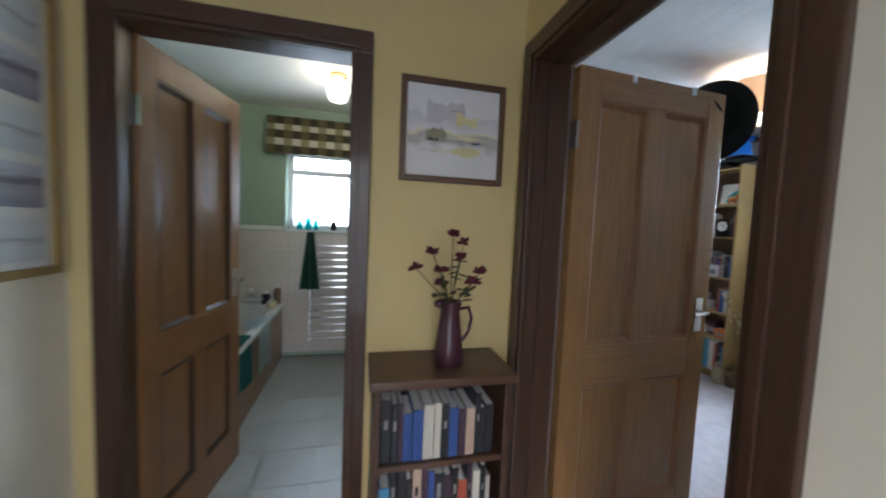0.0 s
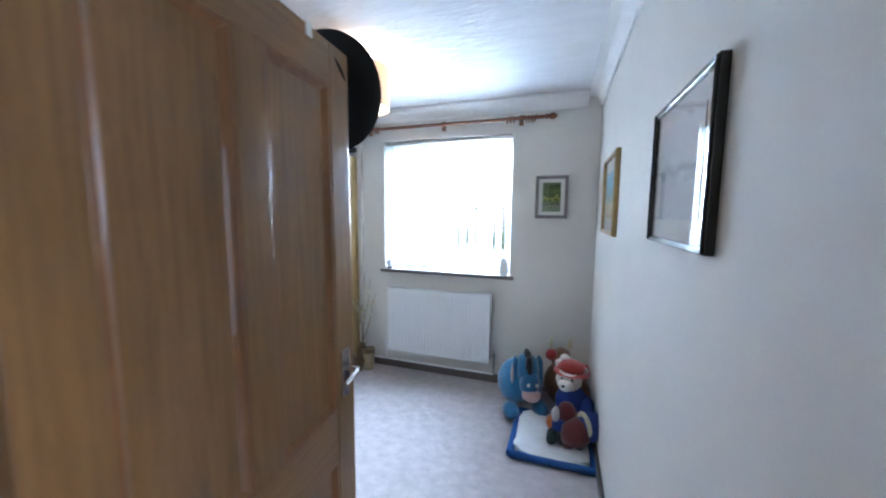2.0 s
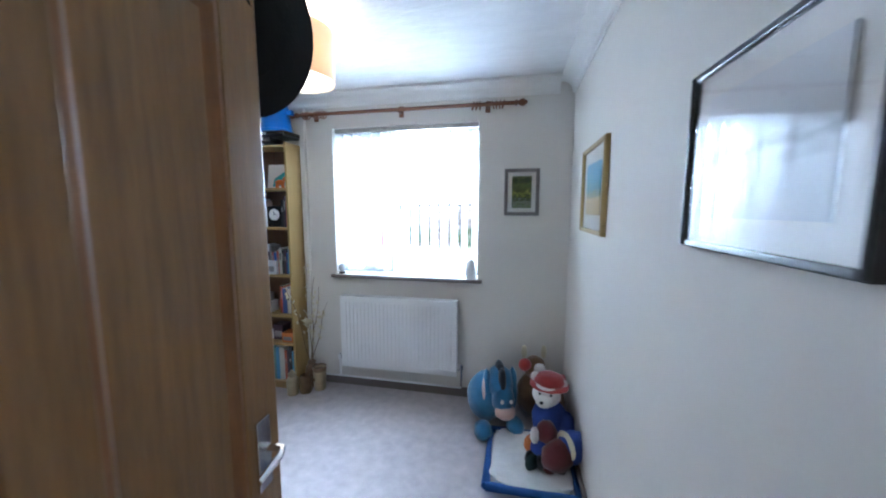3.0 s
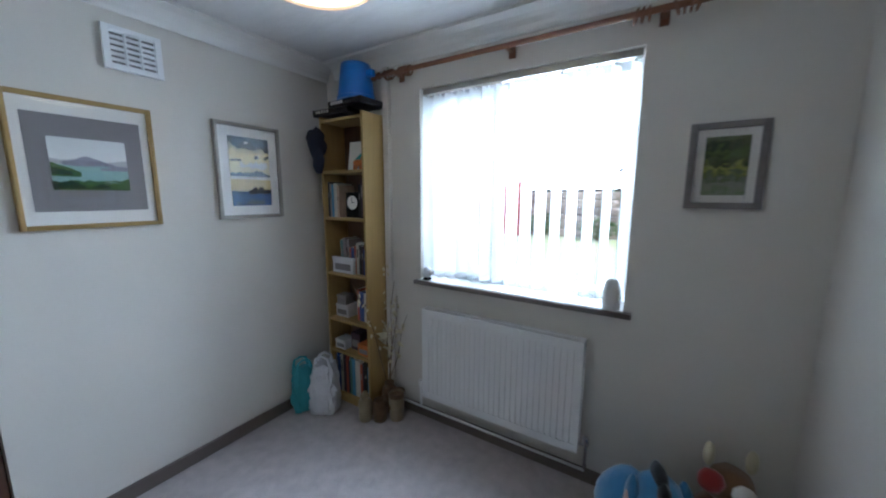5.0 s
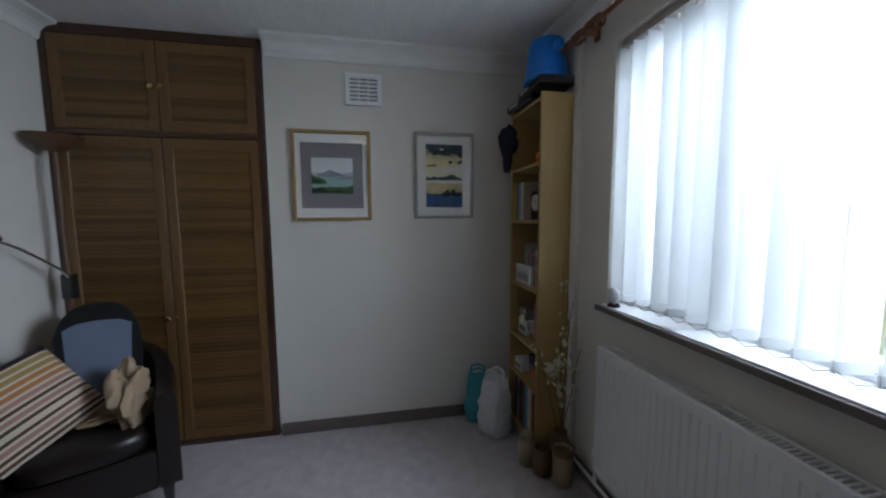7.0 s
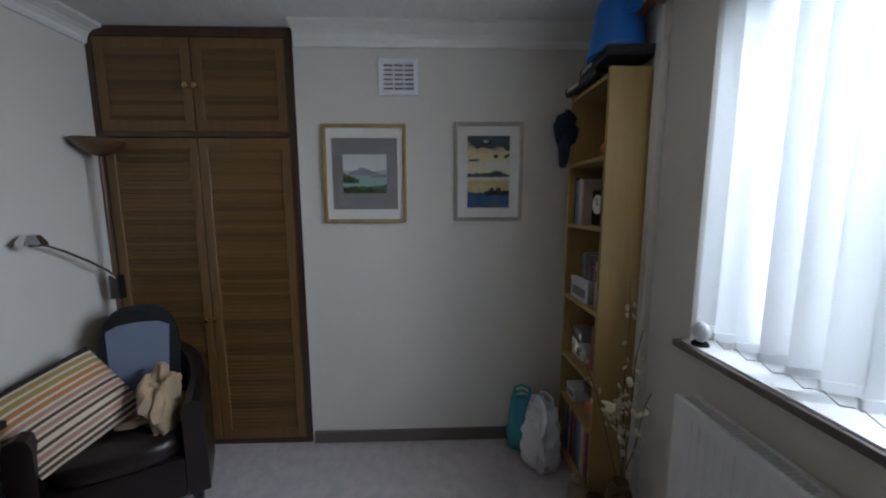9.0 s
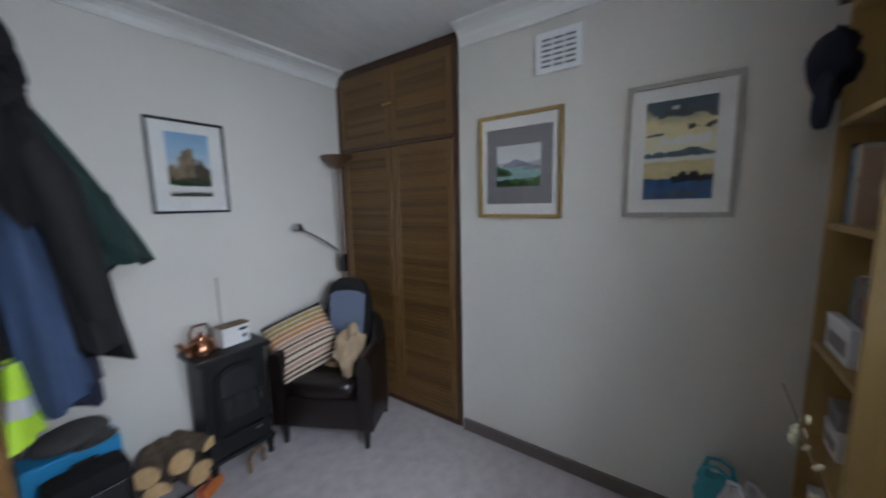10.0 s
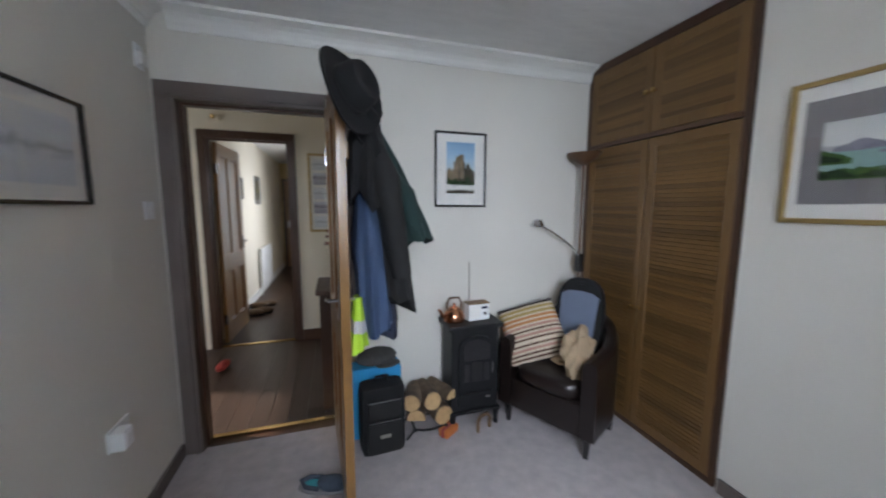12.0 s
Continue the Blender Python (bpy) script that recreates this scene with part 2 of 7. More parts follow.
M["bluetrim"] = mat("blue_quilted_cloth", (0.025, 0.10, 0.33), 0.9, vary=0.12, bump=0.5)
M["greyfabric"] = mat("slate_blue_mesh_cloth", (0.155, 0.185, 0.26), 0.85, vary=0.05, bump=0.4, fine=300)
M["beige"] = mat("beige_throw", (0.48, 0.35, 0.22), 0.9, vary=0.2, scale=12, bump=0.5)
M["bark"] = mat("birch_bark", (0.20, 0.14, 0.09), 0.9, vary=0.35, scale=18, bump=0.9, fine=50)
M["logend"] = mat("cut_log", (0.58, 0.38, 0.18), 0.8, vary=0.18, scale=25, bump=0.3)
M["orange"] = mat("orange_card", (0.66, 0.19, 0.04), 0.6, vary=0.2, bump=0.1)
M["greycap"] = mat("grey_tweed", (0.10, 0.095, 0.09), 0.95, vary=0.3, scale=90, bump=0.5, fine=200)
M["slipper"] = mat("grey_blue_felt", (0.085, 0.105, 0.14), 0.95, vary=0.2, bump=0.4)
M["tile"] = mat("pale_floor_tile", (0.38, 0.39, 0.385), 0.35, vary=0.08, scale=6, bump=0.1, per_object=0.12)
M["walltile"] = mat("pinkish_white_wall_tile", (0.70, 0.64, 0.61), 0.25, vary=0.04, bump=0.03, per_object=0.05)
M["grout"] = mat("grey_grout", (0.42, 0.41, 0.39), 0.9, vary=0.1)
M["bathwhite"] = mat("white_acrylic", (0.80, 0.80, 0.80), 0.15, vary=0.02, bump=0.0)
M["towelgreen"] = mat("green_towel", (0.05, 0.15, 0.10), 0.95, vary=0.1, bump=0.9, fine=200)
M["towelteal"] = mat("teal_towel", (0.02, 0.19, 0.19), 0.95, vary=0.1, bump=0.9, fine=200)
M["towelpale"] = mat("pale_blue_towel", (0.50, 0.60, 0.62), 0.95, vary=0.1, bump=0.9, fine=200)
M["jug"] = mat("plum_enamel", (0.075, 0.02, 0.032), 0.28, vary=0.15, bump=0.05, coat=0.3)
M["bloom"] = mat("dark_red_silk", (0.17, 0.018, 0.035), 0.8, vary=0.35, scale=30, bump=0.2)
M["leaf"] = mat("faded_green_leaf", (0.12, 0.12, 0.045), 0.8, vary=0.3, scale=30, bump=0.2)
M["red"] = mat("red_cloth", (0.30, 0.03, 0.02), 0.9, vary=0.15)
M["grass"] = mat("lawn", (0.36, 0.40, 0.24), 0.95, vary=0.25, scale=6, bump=1.0, fine=60)
M["redfence"] = mat("red_stained_board", (0.30, 0.045, 0.04), 0.7, vary=0.15, scale=6, stretch=(6, 6, 1), bump=0.2)
M["rubble"] = mat("garden_stone", (0.40, 0.34, 0.30), 0.9, vary=0.3, scale=10, bump=0.8, fine=40, per_object=0.6)
M["slab"] = mat("grey_paving", (0.34, 0.34, 0.36), 0.9, vary=0.15, scale=6, bump=0.4, per_object=0.25)
M["bush"] = mat("shrub_leaf", (0.07, 0.12, 0.04), 0.8, vary=0.3, scale=20, bump=0.2)
M["opal"] = glow("lit_opal_glass", (1.0, 0.85, 0.62), 1.4)
M["overcast"] = glow("overcast_sky", (0.90, 0.95, 1.0), 3.2)
M["glass"] = glass("clear_glass")
M["picglass"] = glass("picture_glass")
M["blind"] = translucent("blind_cloth", (0.84, 0.85, 0.85), 0.66)
M["shade"] = translucent("peach_lamp_cloth", (0.78, 0.66, 0.52), 0.35)
M["aqua"] = mat("aqua_bottle", (0.05, 0.48, 0.47), 0.2, vary=0.05, trans=0.4)
for i, c in enumerate([(0.02, 0.02, 0.025), (0.60, 0.56, 0.48), (0.45, 0.10, 0.05), (0.04, 0.09, 0.30), (0.10, 0.30, 0.50), (0.52, 0.38, 0.28), (0.06, 0.03, 0.05), (0.30, 0.28, 0.27), (0.10, 0.22, 0.20)]):
    M["book%d" % i] = mat("book_cover", c, 0.5, vary=0.1, scale=30, bump=0.08)


# ---------- builders ----------
def box(bm, x0, y0, z0, x1, y1, z1, bevel=0.0):
    ps = [bm.verts.new(p) for p in ((x0, y0, z0), (x1, y0, z0), (x1, y1, z0), (x0, y1, z0), (x0, y0, z1), (x1, y0, z1), (x1, y1, z1), (x0, y1, z1))]
    fs = [bm.faces.new([ps[i] for i in q]) for q in ((0, 3, 2, 1), (4, 5, 6, 7), (0, 1, 5, 4), (1, 2, 6, 5), (2, 3, 7, 6), (3, 0, 4, 7))]
    if bevel:
        es = list({e for f in fs for e in f.edges})
        bmesh.ops.bevel(bm, geom=es, offset=bevel, segments=2, profile=0.6, affect="EDGES")
    return bm


def bx(*a, bevel=0.0):
    return box(bmesh.new(), *a, bevel=bevel)


def lathe(bm, prof, n=24, o=(0, 0, 0), sx=1.0, sy=1.0, m=None):
    """Turns (radius, height) pairs round z."""
    rings = []
    for r, z in prof:
        ring = []
        for i in range(n):
            a = 2 * math.pi * i / n
            p = Vector((o[0] + sx * r * math.cos(a), o[1] + sy * r * math.sin(a), o[2] + z))
            ring.append(bm.verts.new(m @ p if m else p))
        rings.append(ring)
    for a, b in zip(rings, rings[1:]):
        for i in range(n):
            bm.faces.new((a[i], a[(i + 1) % n], b[(i + 1) % n], b[i]))
    for ring, turn in ((rings[0], -1), (rings[-1], 1)):
        bm.faces.new(ring[::turn])
    return bm


def tube(bm, pts, r, n=8):
    """A round bar along points; r a number or one radius a point."""
    pts = [Vector(p) for p in pts]
    rad = r if isinstance(r, (list, tuple)) else [r] * len(pts)
    rings, side = [], None
    for i, p in enumerate(pts):
        d = (pts[min(i + 1, len(pts) - 1)] - pts[max(i - 1, 0)]).normalized()
        if side is None:
            side = d.cross(Vector((0.31, 0.17, 0.93))).normalized()
        side = (side - d * side.dot(d)).normalized()
        up = d.cross(side)
        rings.append([bm.verts.new(p + rad[i] * (math.cos(2 * math.pi * k / n) * side + math.sin(2 * math.pi * k / n) * up)) for k in range(n)])
    for a, b in zip(rings, rings[1:]):
        for k in range(n):
            bm.faces.new((a[k], a[(k + 1) % n], b[(k + 1) % n], b[k]))
    bm.faces.new(rings[0][::-1])
    bm.faces.new(rings[-1])
    return bm


def blob(bm, c, r, m=None, sub=3, rough=0.0, seed=0, power=1.0):
    """A soft lump with radii r at c."""
    made = bmesh.ops.create_icosphere(bm, subdivisions=sub, radius=1)["verts"]
    for v in made:
        d = v.co.copy()
        k = 1 + rough * noise.noise(d * 2.3 + Vector((seed, seed * 1.7, 0)))
        if power != 1.0:
            d = Vector([math.copysign(abs(q) ** power, q) for q in d])
        p = Vector((d.x * r[0], d.y * r[1], d.z * r[2])) * k
        v.co = (m @ p if m else p) + Vector(c)
    return bm


def prism(bm, outline, a, b, plane="xz"):
    """An outline in a plane, given thickness from a to b along the third axis."""
    def at(u, v, w):
        return (u, w, v) if plane == "xz" else (w, u, v) if plane == "yz" else (u, v, w)
    lo, hi = [bm.verts.new(at(u, v, a)) for u, v in outline], [bm.verts.new(at(u, v, b)) for u, v in outline]
    bm.faces.new(lo)
    bm.faces.new(hi[::-1])
    for i in range(len(lo)):
        j = (i + 1) % len(lo)
        bm.faces.new((lo[j], lo[i], hi[i], hi[j]))
    return bm


def mesh_of(name, bm, smooth=False):
    bmesh.ops.recalc_face_normals(bm, faces=bm.faces)
    me = bpy.data.meshes.new(name)
    bm.to_mesh(me)
    bm.free()
    if smooth:
        me.polygons.foreach_set("use_smooth", [True] * len(me.polygons))
        me.set_sharp_from_angle(angle=radians(42))
    return me


def part(name, bm, material, parent=None, label="", smooth=False):
    me = mesh_of(name, bm, smooth)
    me.materials.append(material)
    ob = new(name, me)
    if parent:
        ob.parent = parent
    return tagged(ob, label)


def piece(name, me, parent, m):
    ob = new(name, me)
    ob.parent = parent
    ob.matrix_basis = m
    return ob


def thing(name, m, label, category, group=""):
    ob = new(name)
    ob.matrix_world = m
    ob.empty_display_size = 0.1
    return tagged(ob, label, category, group)


def structure(name, bm, material, label="", category="", smooth=False):
    return tagged(part(name, bm, material, None, smooth=smooth), label, category, kind="structure")


def T(x, y, z=0.0, rz=0.0, rx=0.0, ry=0.0):
    return pose(x, y, z, rx, ry, rz)


# ---------- shell of the bedroom ----------
CEIL = 2.41
WX, EX, NY, SY = 0.0, 2.68, 2.77, 0.0
HY = -1.65       # south wall of the hall
YX = 1.67        # yellow wall
structure("floor", bx(-0.02, -0.02, -0.06, EX + 0.02, NY + 0.02, 0), M["carpet"], "short grey mauve fitted carpet", "carpet")
structure("ceiling", bx(-0.7, -0.06, CEIL, EX + 0.12, NY + 0.3, CEIL + 0.1), M["ceiling"], "white swirled plaster ceiling", "ceiling")
structure("wall_west", bx(-0.12, 1.085, 0, WX, NY + 0.28, CEIL), M["cream"], "plain cream painted wall", "wall")
bm = bmesh.new()
WX0, WX1, WZ0, WZ1 = 0.83, 2.02, 0.965, 2.15
for a in ((0, 0, WX0, CEIL), (WX1, 0, EX + 0.12, CEIL), (WX0, 0, WX1, WZ0), (WX0, WZ1, WX1, CEIL)):
    box(bm, a[0], NY, a[1], a[2], NY + 0.28, a[3])
structure("wall_north", bm, M["cream"], "cream painted wall with a window opening", "wall")
structure("wall_east", bx(EX, 0, 0, EX + 0.12, NY, CEIL), M["cream"], "plain cream painted wall", "wall")
DX0, DX1, DZ = 1.80, 2.575, 1.97
bm = bmesh.new()
for a in ((-0.7, 0, DX0 - 0.03, CEIL), (DX1 + 0.03, 0, EX + 0.12, CEIL), (DX0 - 0.03, DZ + 0.03, DX1 + 0.03, CEIL)):
    box(bm, a[0], -0.06, a[1], a[2], 0, a[3])
structure("wall_south", bm, M["cream"], "cream painted wall with a doorway", "wall")


def coving(name, p, q, inward):
    """Quarter-round moulding between wall and ceiling from p to q."""
    bm = bmesh.new()
    prof = [(0, 0), (0, -0.10), (0.012, -0.10), (0.02, -0.085)] + [(0.02 + 0.062 * (1 - math.cos(a)), -0.085 + 0.062 * math.sin(a)) for a in (0.3, 0.7, 1.1, 1.45)] + [(0.10, -0.016), (0.10, 0)]
    rows = [[bm.verts.new((x[0] + inward[0] * u, x[1] + inward[1] * u, CEIL + v)) for u, v in prof] for x in (p, q)]
    n = len(prof)
    for i in range(n):
        bm.faces.new((rows[0][i], rows[0][(i + 1) % n], rows[1][(i + 1) % n], rows[1][i]))
    bm.faces.new(rows[0])
    bm.faces.new(rows[1][::-1])
    return structure(name, bm, M["white"], "white moulded plaster coving", "coving")


coving("coving_north", (0.1, NY), (EX - 0.1, NY), (0, -1))
coving("coving_east", (EX, 0), (EX, NY), (-1, 0))
coving("coving_south", (0.0, 0), (EX - 0.1, 0), (0, 1))
coving("coving_west", (0, 1.10), (0, NY), (1, 0))
for nm, a in (("baseboard_west", (0, 1.10, 0.018, NY)), ("baseboard_north", (0.018, NY - 0.018, EX - 0.018, NY)), ("baseboard_east", (EX - 0.018, 0.022, EX, NY)), ("baseboard_south", (0.02, 0, DX0 - 0.1, 0.018))):
    structure(nm, bx(a[0], a[1], 0, a[2], a[3], 0.075, bevel=0.004), M["taupe"], "low taupe painted skirting board", "skirting")

structure("trim_pipe_boxing", bx(0.556, NY - 0.035, 0.076, 0.60, NY - 0.001, CEIL - 0.101, bevel=0.004), M["cream"], "cream painted boxed pipe beside the bookcase", "boxing")

# ---------- doorways ----------


def architrave(name, x0, x1, top, y, out, material, w=0.09, d=0.022):
    """Three moulded boards round a doorway in a wall across y."""
    bm = bmesh.new()
    y1 = y + out * d
    for a in ((x0 - w, 0, x0, top), (x1, 0, x1 + w, top), (x0 - w, top, x1 + w, top + w)):
        box(bm, a[0], min(y, y1), a[1], a[2], max(y, y1), a[3], bevel=0.005)
    y2 = y1 + out * 0.008
    for a in ((x0 - w * 0.45, 0, x0 - w * 0.2, top + w * 0.2), (x1 + w * 0.2, 0, x1 + w * 0.45, top + w * 0.2), (x0 - w * 0.45, top + w * 0.2, x1 + w * 0.45, top + w * 0.45)):
        box(bm, a[0], min(y1, y2), a[1], a[2], max(y1, y2), a[3], bevel=0.003)
    return structure(name, bm, material, "moulded wooden door surround", "door frame")


architrave("trim_bedroom_inside", DX0, DX1, DZ, 0.0, 1, M["taupe"])
architrave("trim_bedroom_hall", DX0, DX1, DZ, -0.13, -1, M["darkwood"])


def lining(name, x0, x1, top, ya, yb, material):
    bm = bmesh.new()
    for a in ((x0 - 0.03, 0, x0, top + 0.03), (x1, 0, x1 + 0.03, top + 0.03), (x0, top, x1, top + 0.03)):
        box(bm, a[0], ya, a[1], a[2], yb, a[3])
    ym = (ya + yb) / 2
    for a in ((x0, 0, x0 + 0.012, top), (x1 - 0.012, 0, x1, top), (x0 + 0.012, top - 0.012, x1 - 0.012, top)):
        box(bm, a[0], ym - 0.02, a[1], a[2], ym + 0.02, a[3])
    return structure(name, bm, material, "dark stained wooden door lining", "door frame")


lining("trim_bedroom_lining", DX0, DX1, DZ, -0.13, 0.0, M["darkwood"])
structure("trim_threshold_bedroom", bx(DX0, -0.135, -0.001, DX1, -0.10, 0.006), M["brass"], "brass carpet strip", "threshold")


def moulding(bm, x0, z0, x1, z1, t, ya, yb):
    """A sloped frame of beading, one closed ring, proud at ya and meeting the panel at yb."""
    rows = []
    for k, y in ((0, yb), (0, ya), (0.35 * t, ya), (t, yb)):
        rows.append([bm.verts.new(p) for p in ((x0 + k, y, z0 + k), (x1 - k, y, z0 + k), (x1 - k, y, z1 - k), (x0 + k, y, z1 - k))])
    for a, b in zip(rows, rows[1:] + rows[:1]):
        for i in range(4):
            bm.faces.new((a[i], a[(i + 1) % 4], b[(i + 1) % 4], b[i]))
    return bm


def panel_door(name, w, h, material, level, m, label, handle_side=1, lever=True):
    """A four-panel door; local x runs from the hinge, y is the thickness."""
    d = 0.04
    o = thing(name, m, label, "door")
    s, mid = 0.095, w / 2
    rails = ((0.0, 0.20), (0.74, 0.90), (h - 0.11, h))
    bm = bmesh.new()
    for x0, x1 in ((0, s), (w - s, w)):
        box(bm, x0, 0, 0.006, x1, d, h, bevel=0.003)
    part("stile", bm, material, o)
    bm = bmesh.new()
    for z0, z1 in ((0.20, 0.74), (0.90, h - 0.11)):
        box(bm, mid - 0.042, 0.001, z0, mid + 0.042, d - 0.001, z1, bevel=0.003)
    part("muntin", bm, material, o)
    for z0, z1 in rails:
        part("rail", bx(s, 0.0005, max(z0, 0.006), w - s, d - 0.0005, z1, bevel=0.003), level, o)
    for x0, x1 in ((s, mid - 0.042), (mid + 0.042, w - s)):
        for z0, z1 in ((0.20, 0.74), (0.90, h - 0.11)):
            bm = bx(x0, 0.015, z0, x1, d - 0.015, z1)
            part("panel", bm, material, o)
            for ya, yb in ((0.002, 0.015), (d - 0.002, d - 0.015)):
                # darker wood on the beading puts the panel recess's shade into its colour
                part("beading", moulding(bmesh.new(), x0, z0, x1, z1, 0.024, ya, yb), M["pine_old"] if material is M["pine"] else M["darkwood"], o)
    for side, y in ((-1, 0.0), (1, d)):
        bm = bx(w - 0.075, min(y, y + side * 0.006), 0.93, w - 0.035, max(y, y + side * 0.006), 1.08, bevel=0.002)
        plate = part("handle_plate", bm, M["chrome"], o, "worn steel plate")
        bm = bmesh.new()
        tube(bm, [(w - 0.055, y, 1.02), (w - 0.055, y + side * 0.045, 1.02), (w - 0.075, y + side * 0.052, 1.02), (w - 0.135, y + side * 0.05, 1.012)], [0.008, 0.008, 0.008, 0.006])
        part("lever", bm, M["chrome"], plate, "steel lever", smooth=True)
    for z in (0.25, h - 0.25):
        part("hinge", bx(-0.004, -0.004, z - 0.05, 0.006, 0.03, z + 0.05), M["chrome"], o, "steel hinge")
    return o


leaf = panel_door("door_bedroom", 0.745, 1.955, M["pine"], M["pine_h"], T(DX0 + 0.045, 0.01, 0.004, 94), "waxed pine four-panel door standing open, hung with coats")
for x in (0.25, 0.56):
    bm = bx(x - 0.011, -0.004, 1.925, x + 0.011, -0.0005, 1.958, bevel=0.001)
    box(bm, x - 0.011, -0.004, 1.956, x + 0.011, 0.044, 1.9595, bevel=0.001)
    part("over_door_hook", bm, M["upvc"], leaf, "white plastic over-door hook")

# ---------- hall, corridor and bathroom shell ----------
HC = 2.41
HZ = 2.06
structure("ceiling_hall", bx(YX - 0.1, HY - 0.1, HC, 4.4, -0.06, HC + 0.1), M["white"], "plain white ceiling", "ceiling")
bm = bmesh.new()
for a in ((YX, 0, DX0 - 0.03, HC), (DX0 - 0.03, DZ + 0.03, DX1 + 0.03, HC)):
    box(bm, a[0], -0.13, a[1], a[2], -0.06, a[3])
structure("wall_hall_north_2", bx(DX1 + 0.03, -0.13, 0, 4.3, -0.06, HC), M["magnolia"], "cream painted wall", "wall")
structure("wall_hall_north", bm, M["yellow"], "warm yellow painted wall with a doorway", "wall")
BY0, BY1, BZ = -1.50, -0.80, 1.95
bm = bmesh.new()
for a in ((HY - 0.1, 0, BY0 - 0.03, HC), (BY1 + 0.03, 0, -0.06, HC), (BY0 - 0.03, BZ + 0.03, BY1 + 0.03, HC)):
    box(bm, YX - 0.1, a[0], a[1], YX, a[2], a[3])
structure("wall_hall_west", bm, M["yellow"], "warm yellow painted wall with a doorway", "wall")
CX0, CX1 = 2.24, 2.94
bm = bmesh.new()
for a in ((YX, 0, CX0 - 0.03, HC), (CX1 + 0.03, 0, 4.3, HC), (CX0 - 0.03, HZ + 0.03, CX1 + 0.03, HC)):
    box(bm, a[0], HY - 0.1, a[1], a[2], HY, a[3])
structure("wall_hall_south", bm, M["magnolia"], "cream painted wall with a doorway", "wall")
bm = bmesh.new()
for a in ((HY - 0.1, 0, -1.35, HC), (-0.42, 0, -0.06, HC), (-1.35, 2.1, -0.42, HC)):
    box(bm, 4.3, a[0], a[1], 4.4, a[2], a[3])
structure("wall_hall_east", bm, M["yellow"], "yellow painted wall", "wall")
structure("floor_hall_base", bx(YX - 0.1, -6.7, -0.06, 4.4, -0.02, -0.012), M["darkwood"], "dark underfloor", "floor")
architrave("trim_corridor_hall", CX0, CX1, HZ, HY, 1, M["darkwood"], w=0.075)
lining("trim_corridor_lining", CX0, CX1, HZ, HY - 0.1, HY, M["darkwood"])
structure("trim_threshold_corridor", bx(CX0, HY - 0.06, -0.005, CX1, HY - 0.015, 0.008), M["brass"], "brass floor strip", "threshold")
for nm, a in (("baseboard_hall_south", (YX, HY, CX0 - 0.076, HY + 0.018)), ("baseboard_hall_north", (DX1 + 0.1, -0.148, 4.3, -0.13)), ("baseboard_hall_west", (YX, -0.72, YX + 0.018, -0.16))):
    structure(nm, bx(a[0], a[1], 0, a[2], a[3], 0.12, bevel=0.004), M["darkwood_h"], "dark stained skirting board", "skirting")
# bathroom doorway, across x
bm = bmesh.new()
for a in ((BY0 - 0.08, 0, BY0, BZ), (BY1, 0, BY1 + 0.075, BZ), (BY0 - 0.08, BZ, BY1 + 0.075, BZ + 0.08)):
    box(bm, YX, a[0], a[1], YX + 0.022, a[2], a[3], bevel=0.005)
for a in ((BY0 - 0.035, 0, BY0 - 0.015, BZ + 0.015), (BY1 + 0.015, 0, BY1 + 0.035, BZ + 0.015), (BY0 - 0.035, BZ + 0.015, BY1 + 0.035, BZ + 0.035)):
    box(bm, YX + 0.022, a[0], a[1], YX + 0.03, a[2], a[3], bevel=0.003)
structure("trim_bathroom_hall", bm, M["darkwood"], "moulded wooden door surround", "door frame")
bm = bmesh.new()
for a in ((BY0 - 0.03, 0, BY0, BZ + 0.03), (BY1, 0, BY1 + 0.03, BZ + 0.03), (BY0, BZ, BY1, BZ + 0.03)):
    box(bm, YX - 0.1, a[0], a[1], YX, a[2], a[3])
structure("trim_bathroom_lining", bm, M["darkwood"], "dark stained wooden door lining", "door frame")
panel_door("door_bathroom", 0.70, 1.94, M["pine_old"], M["pine_old"], T(YX - 0.06, BY0 + 0.01, 0.004, 172), "varnished pine four-panel door standing open into the bathroom")
panel_door("door_corridor", 0.70, 2.04, M["pine"], M["pine_h"], T(CX1 - 0.045, HY - 0.12, 0.004, -93), "pine four-panel door standing open along the corridor")
# glazed door behind the walker, unseen, added to carry the hall fill light
fd = thing("door_unseen_glazed", T(4.32, -1.35), "white glazed door, unseen, added to carry the hall's fill light", "door")
bm = bmesh.new()
for a in ((0, 0, 0.1, 2.1), (0.83, 0, 0.93, 2.1), (0.1, 0, 0.83, 0.2), (0.1, 2.0, 0.83, 2.1)):
    box(bm, 0, a[0], a[1], 0.05, a[2], a[3])
part("frame", bm, M["upvc"], fd)
pg = part("pane", bx(0.02, 0.1, 0.2, 0.03, 0.83, 2.0), M["glass"], fd)
pg.visible_shadow = False
# corridor
bm = bmesh.new()
box(bm, 3.0, -6.7, 0, 3.1, HY - 0.1, HC)
structure("wall_corridor_east", bm, M["magnolia"], "pale cream corridor wall", "wall")
# the opening is out of view, cut only to let the fill light through
bm = bmesh.new()
for a in ((HY - 0.1, 0, -3.2, HC), (-4.2, 0, -6.7, HC), (-3.2, 2.05, -4.2, HC)):
    box(bm, 2.06, a[2], a[1], 2.16, a[0], a[3])
structure("wall_corridor_west", bm, M["magnolia"], "pale cream corridor wall with an unseen opening added for light", "wall")
structure("wall_corridor_end", bx(2.06, -6.8, 0, 3.1, -6.7, HC), M["yellow"], "yellow painted end wall", "wall")
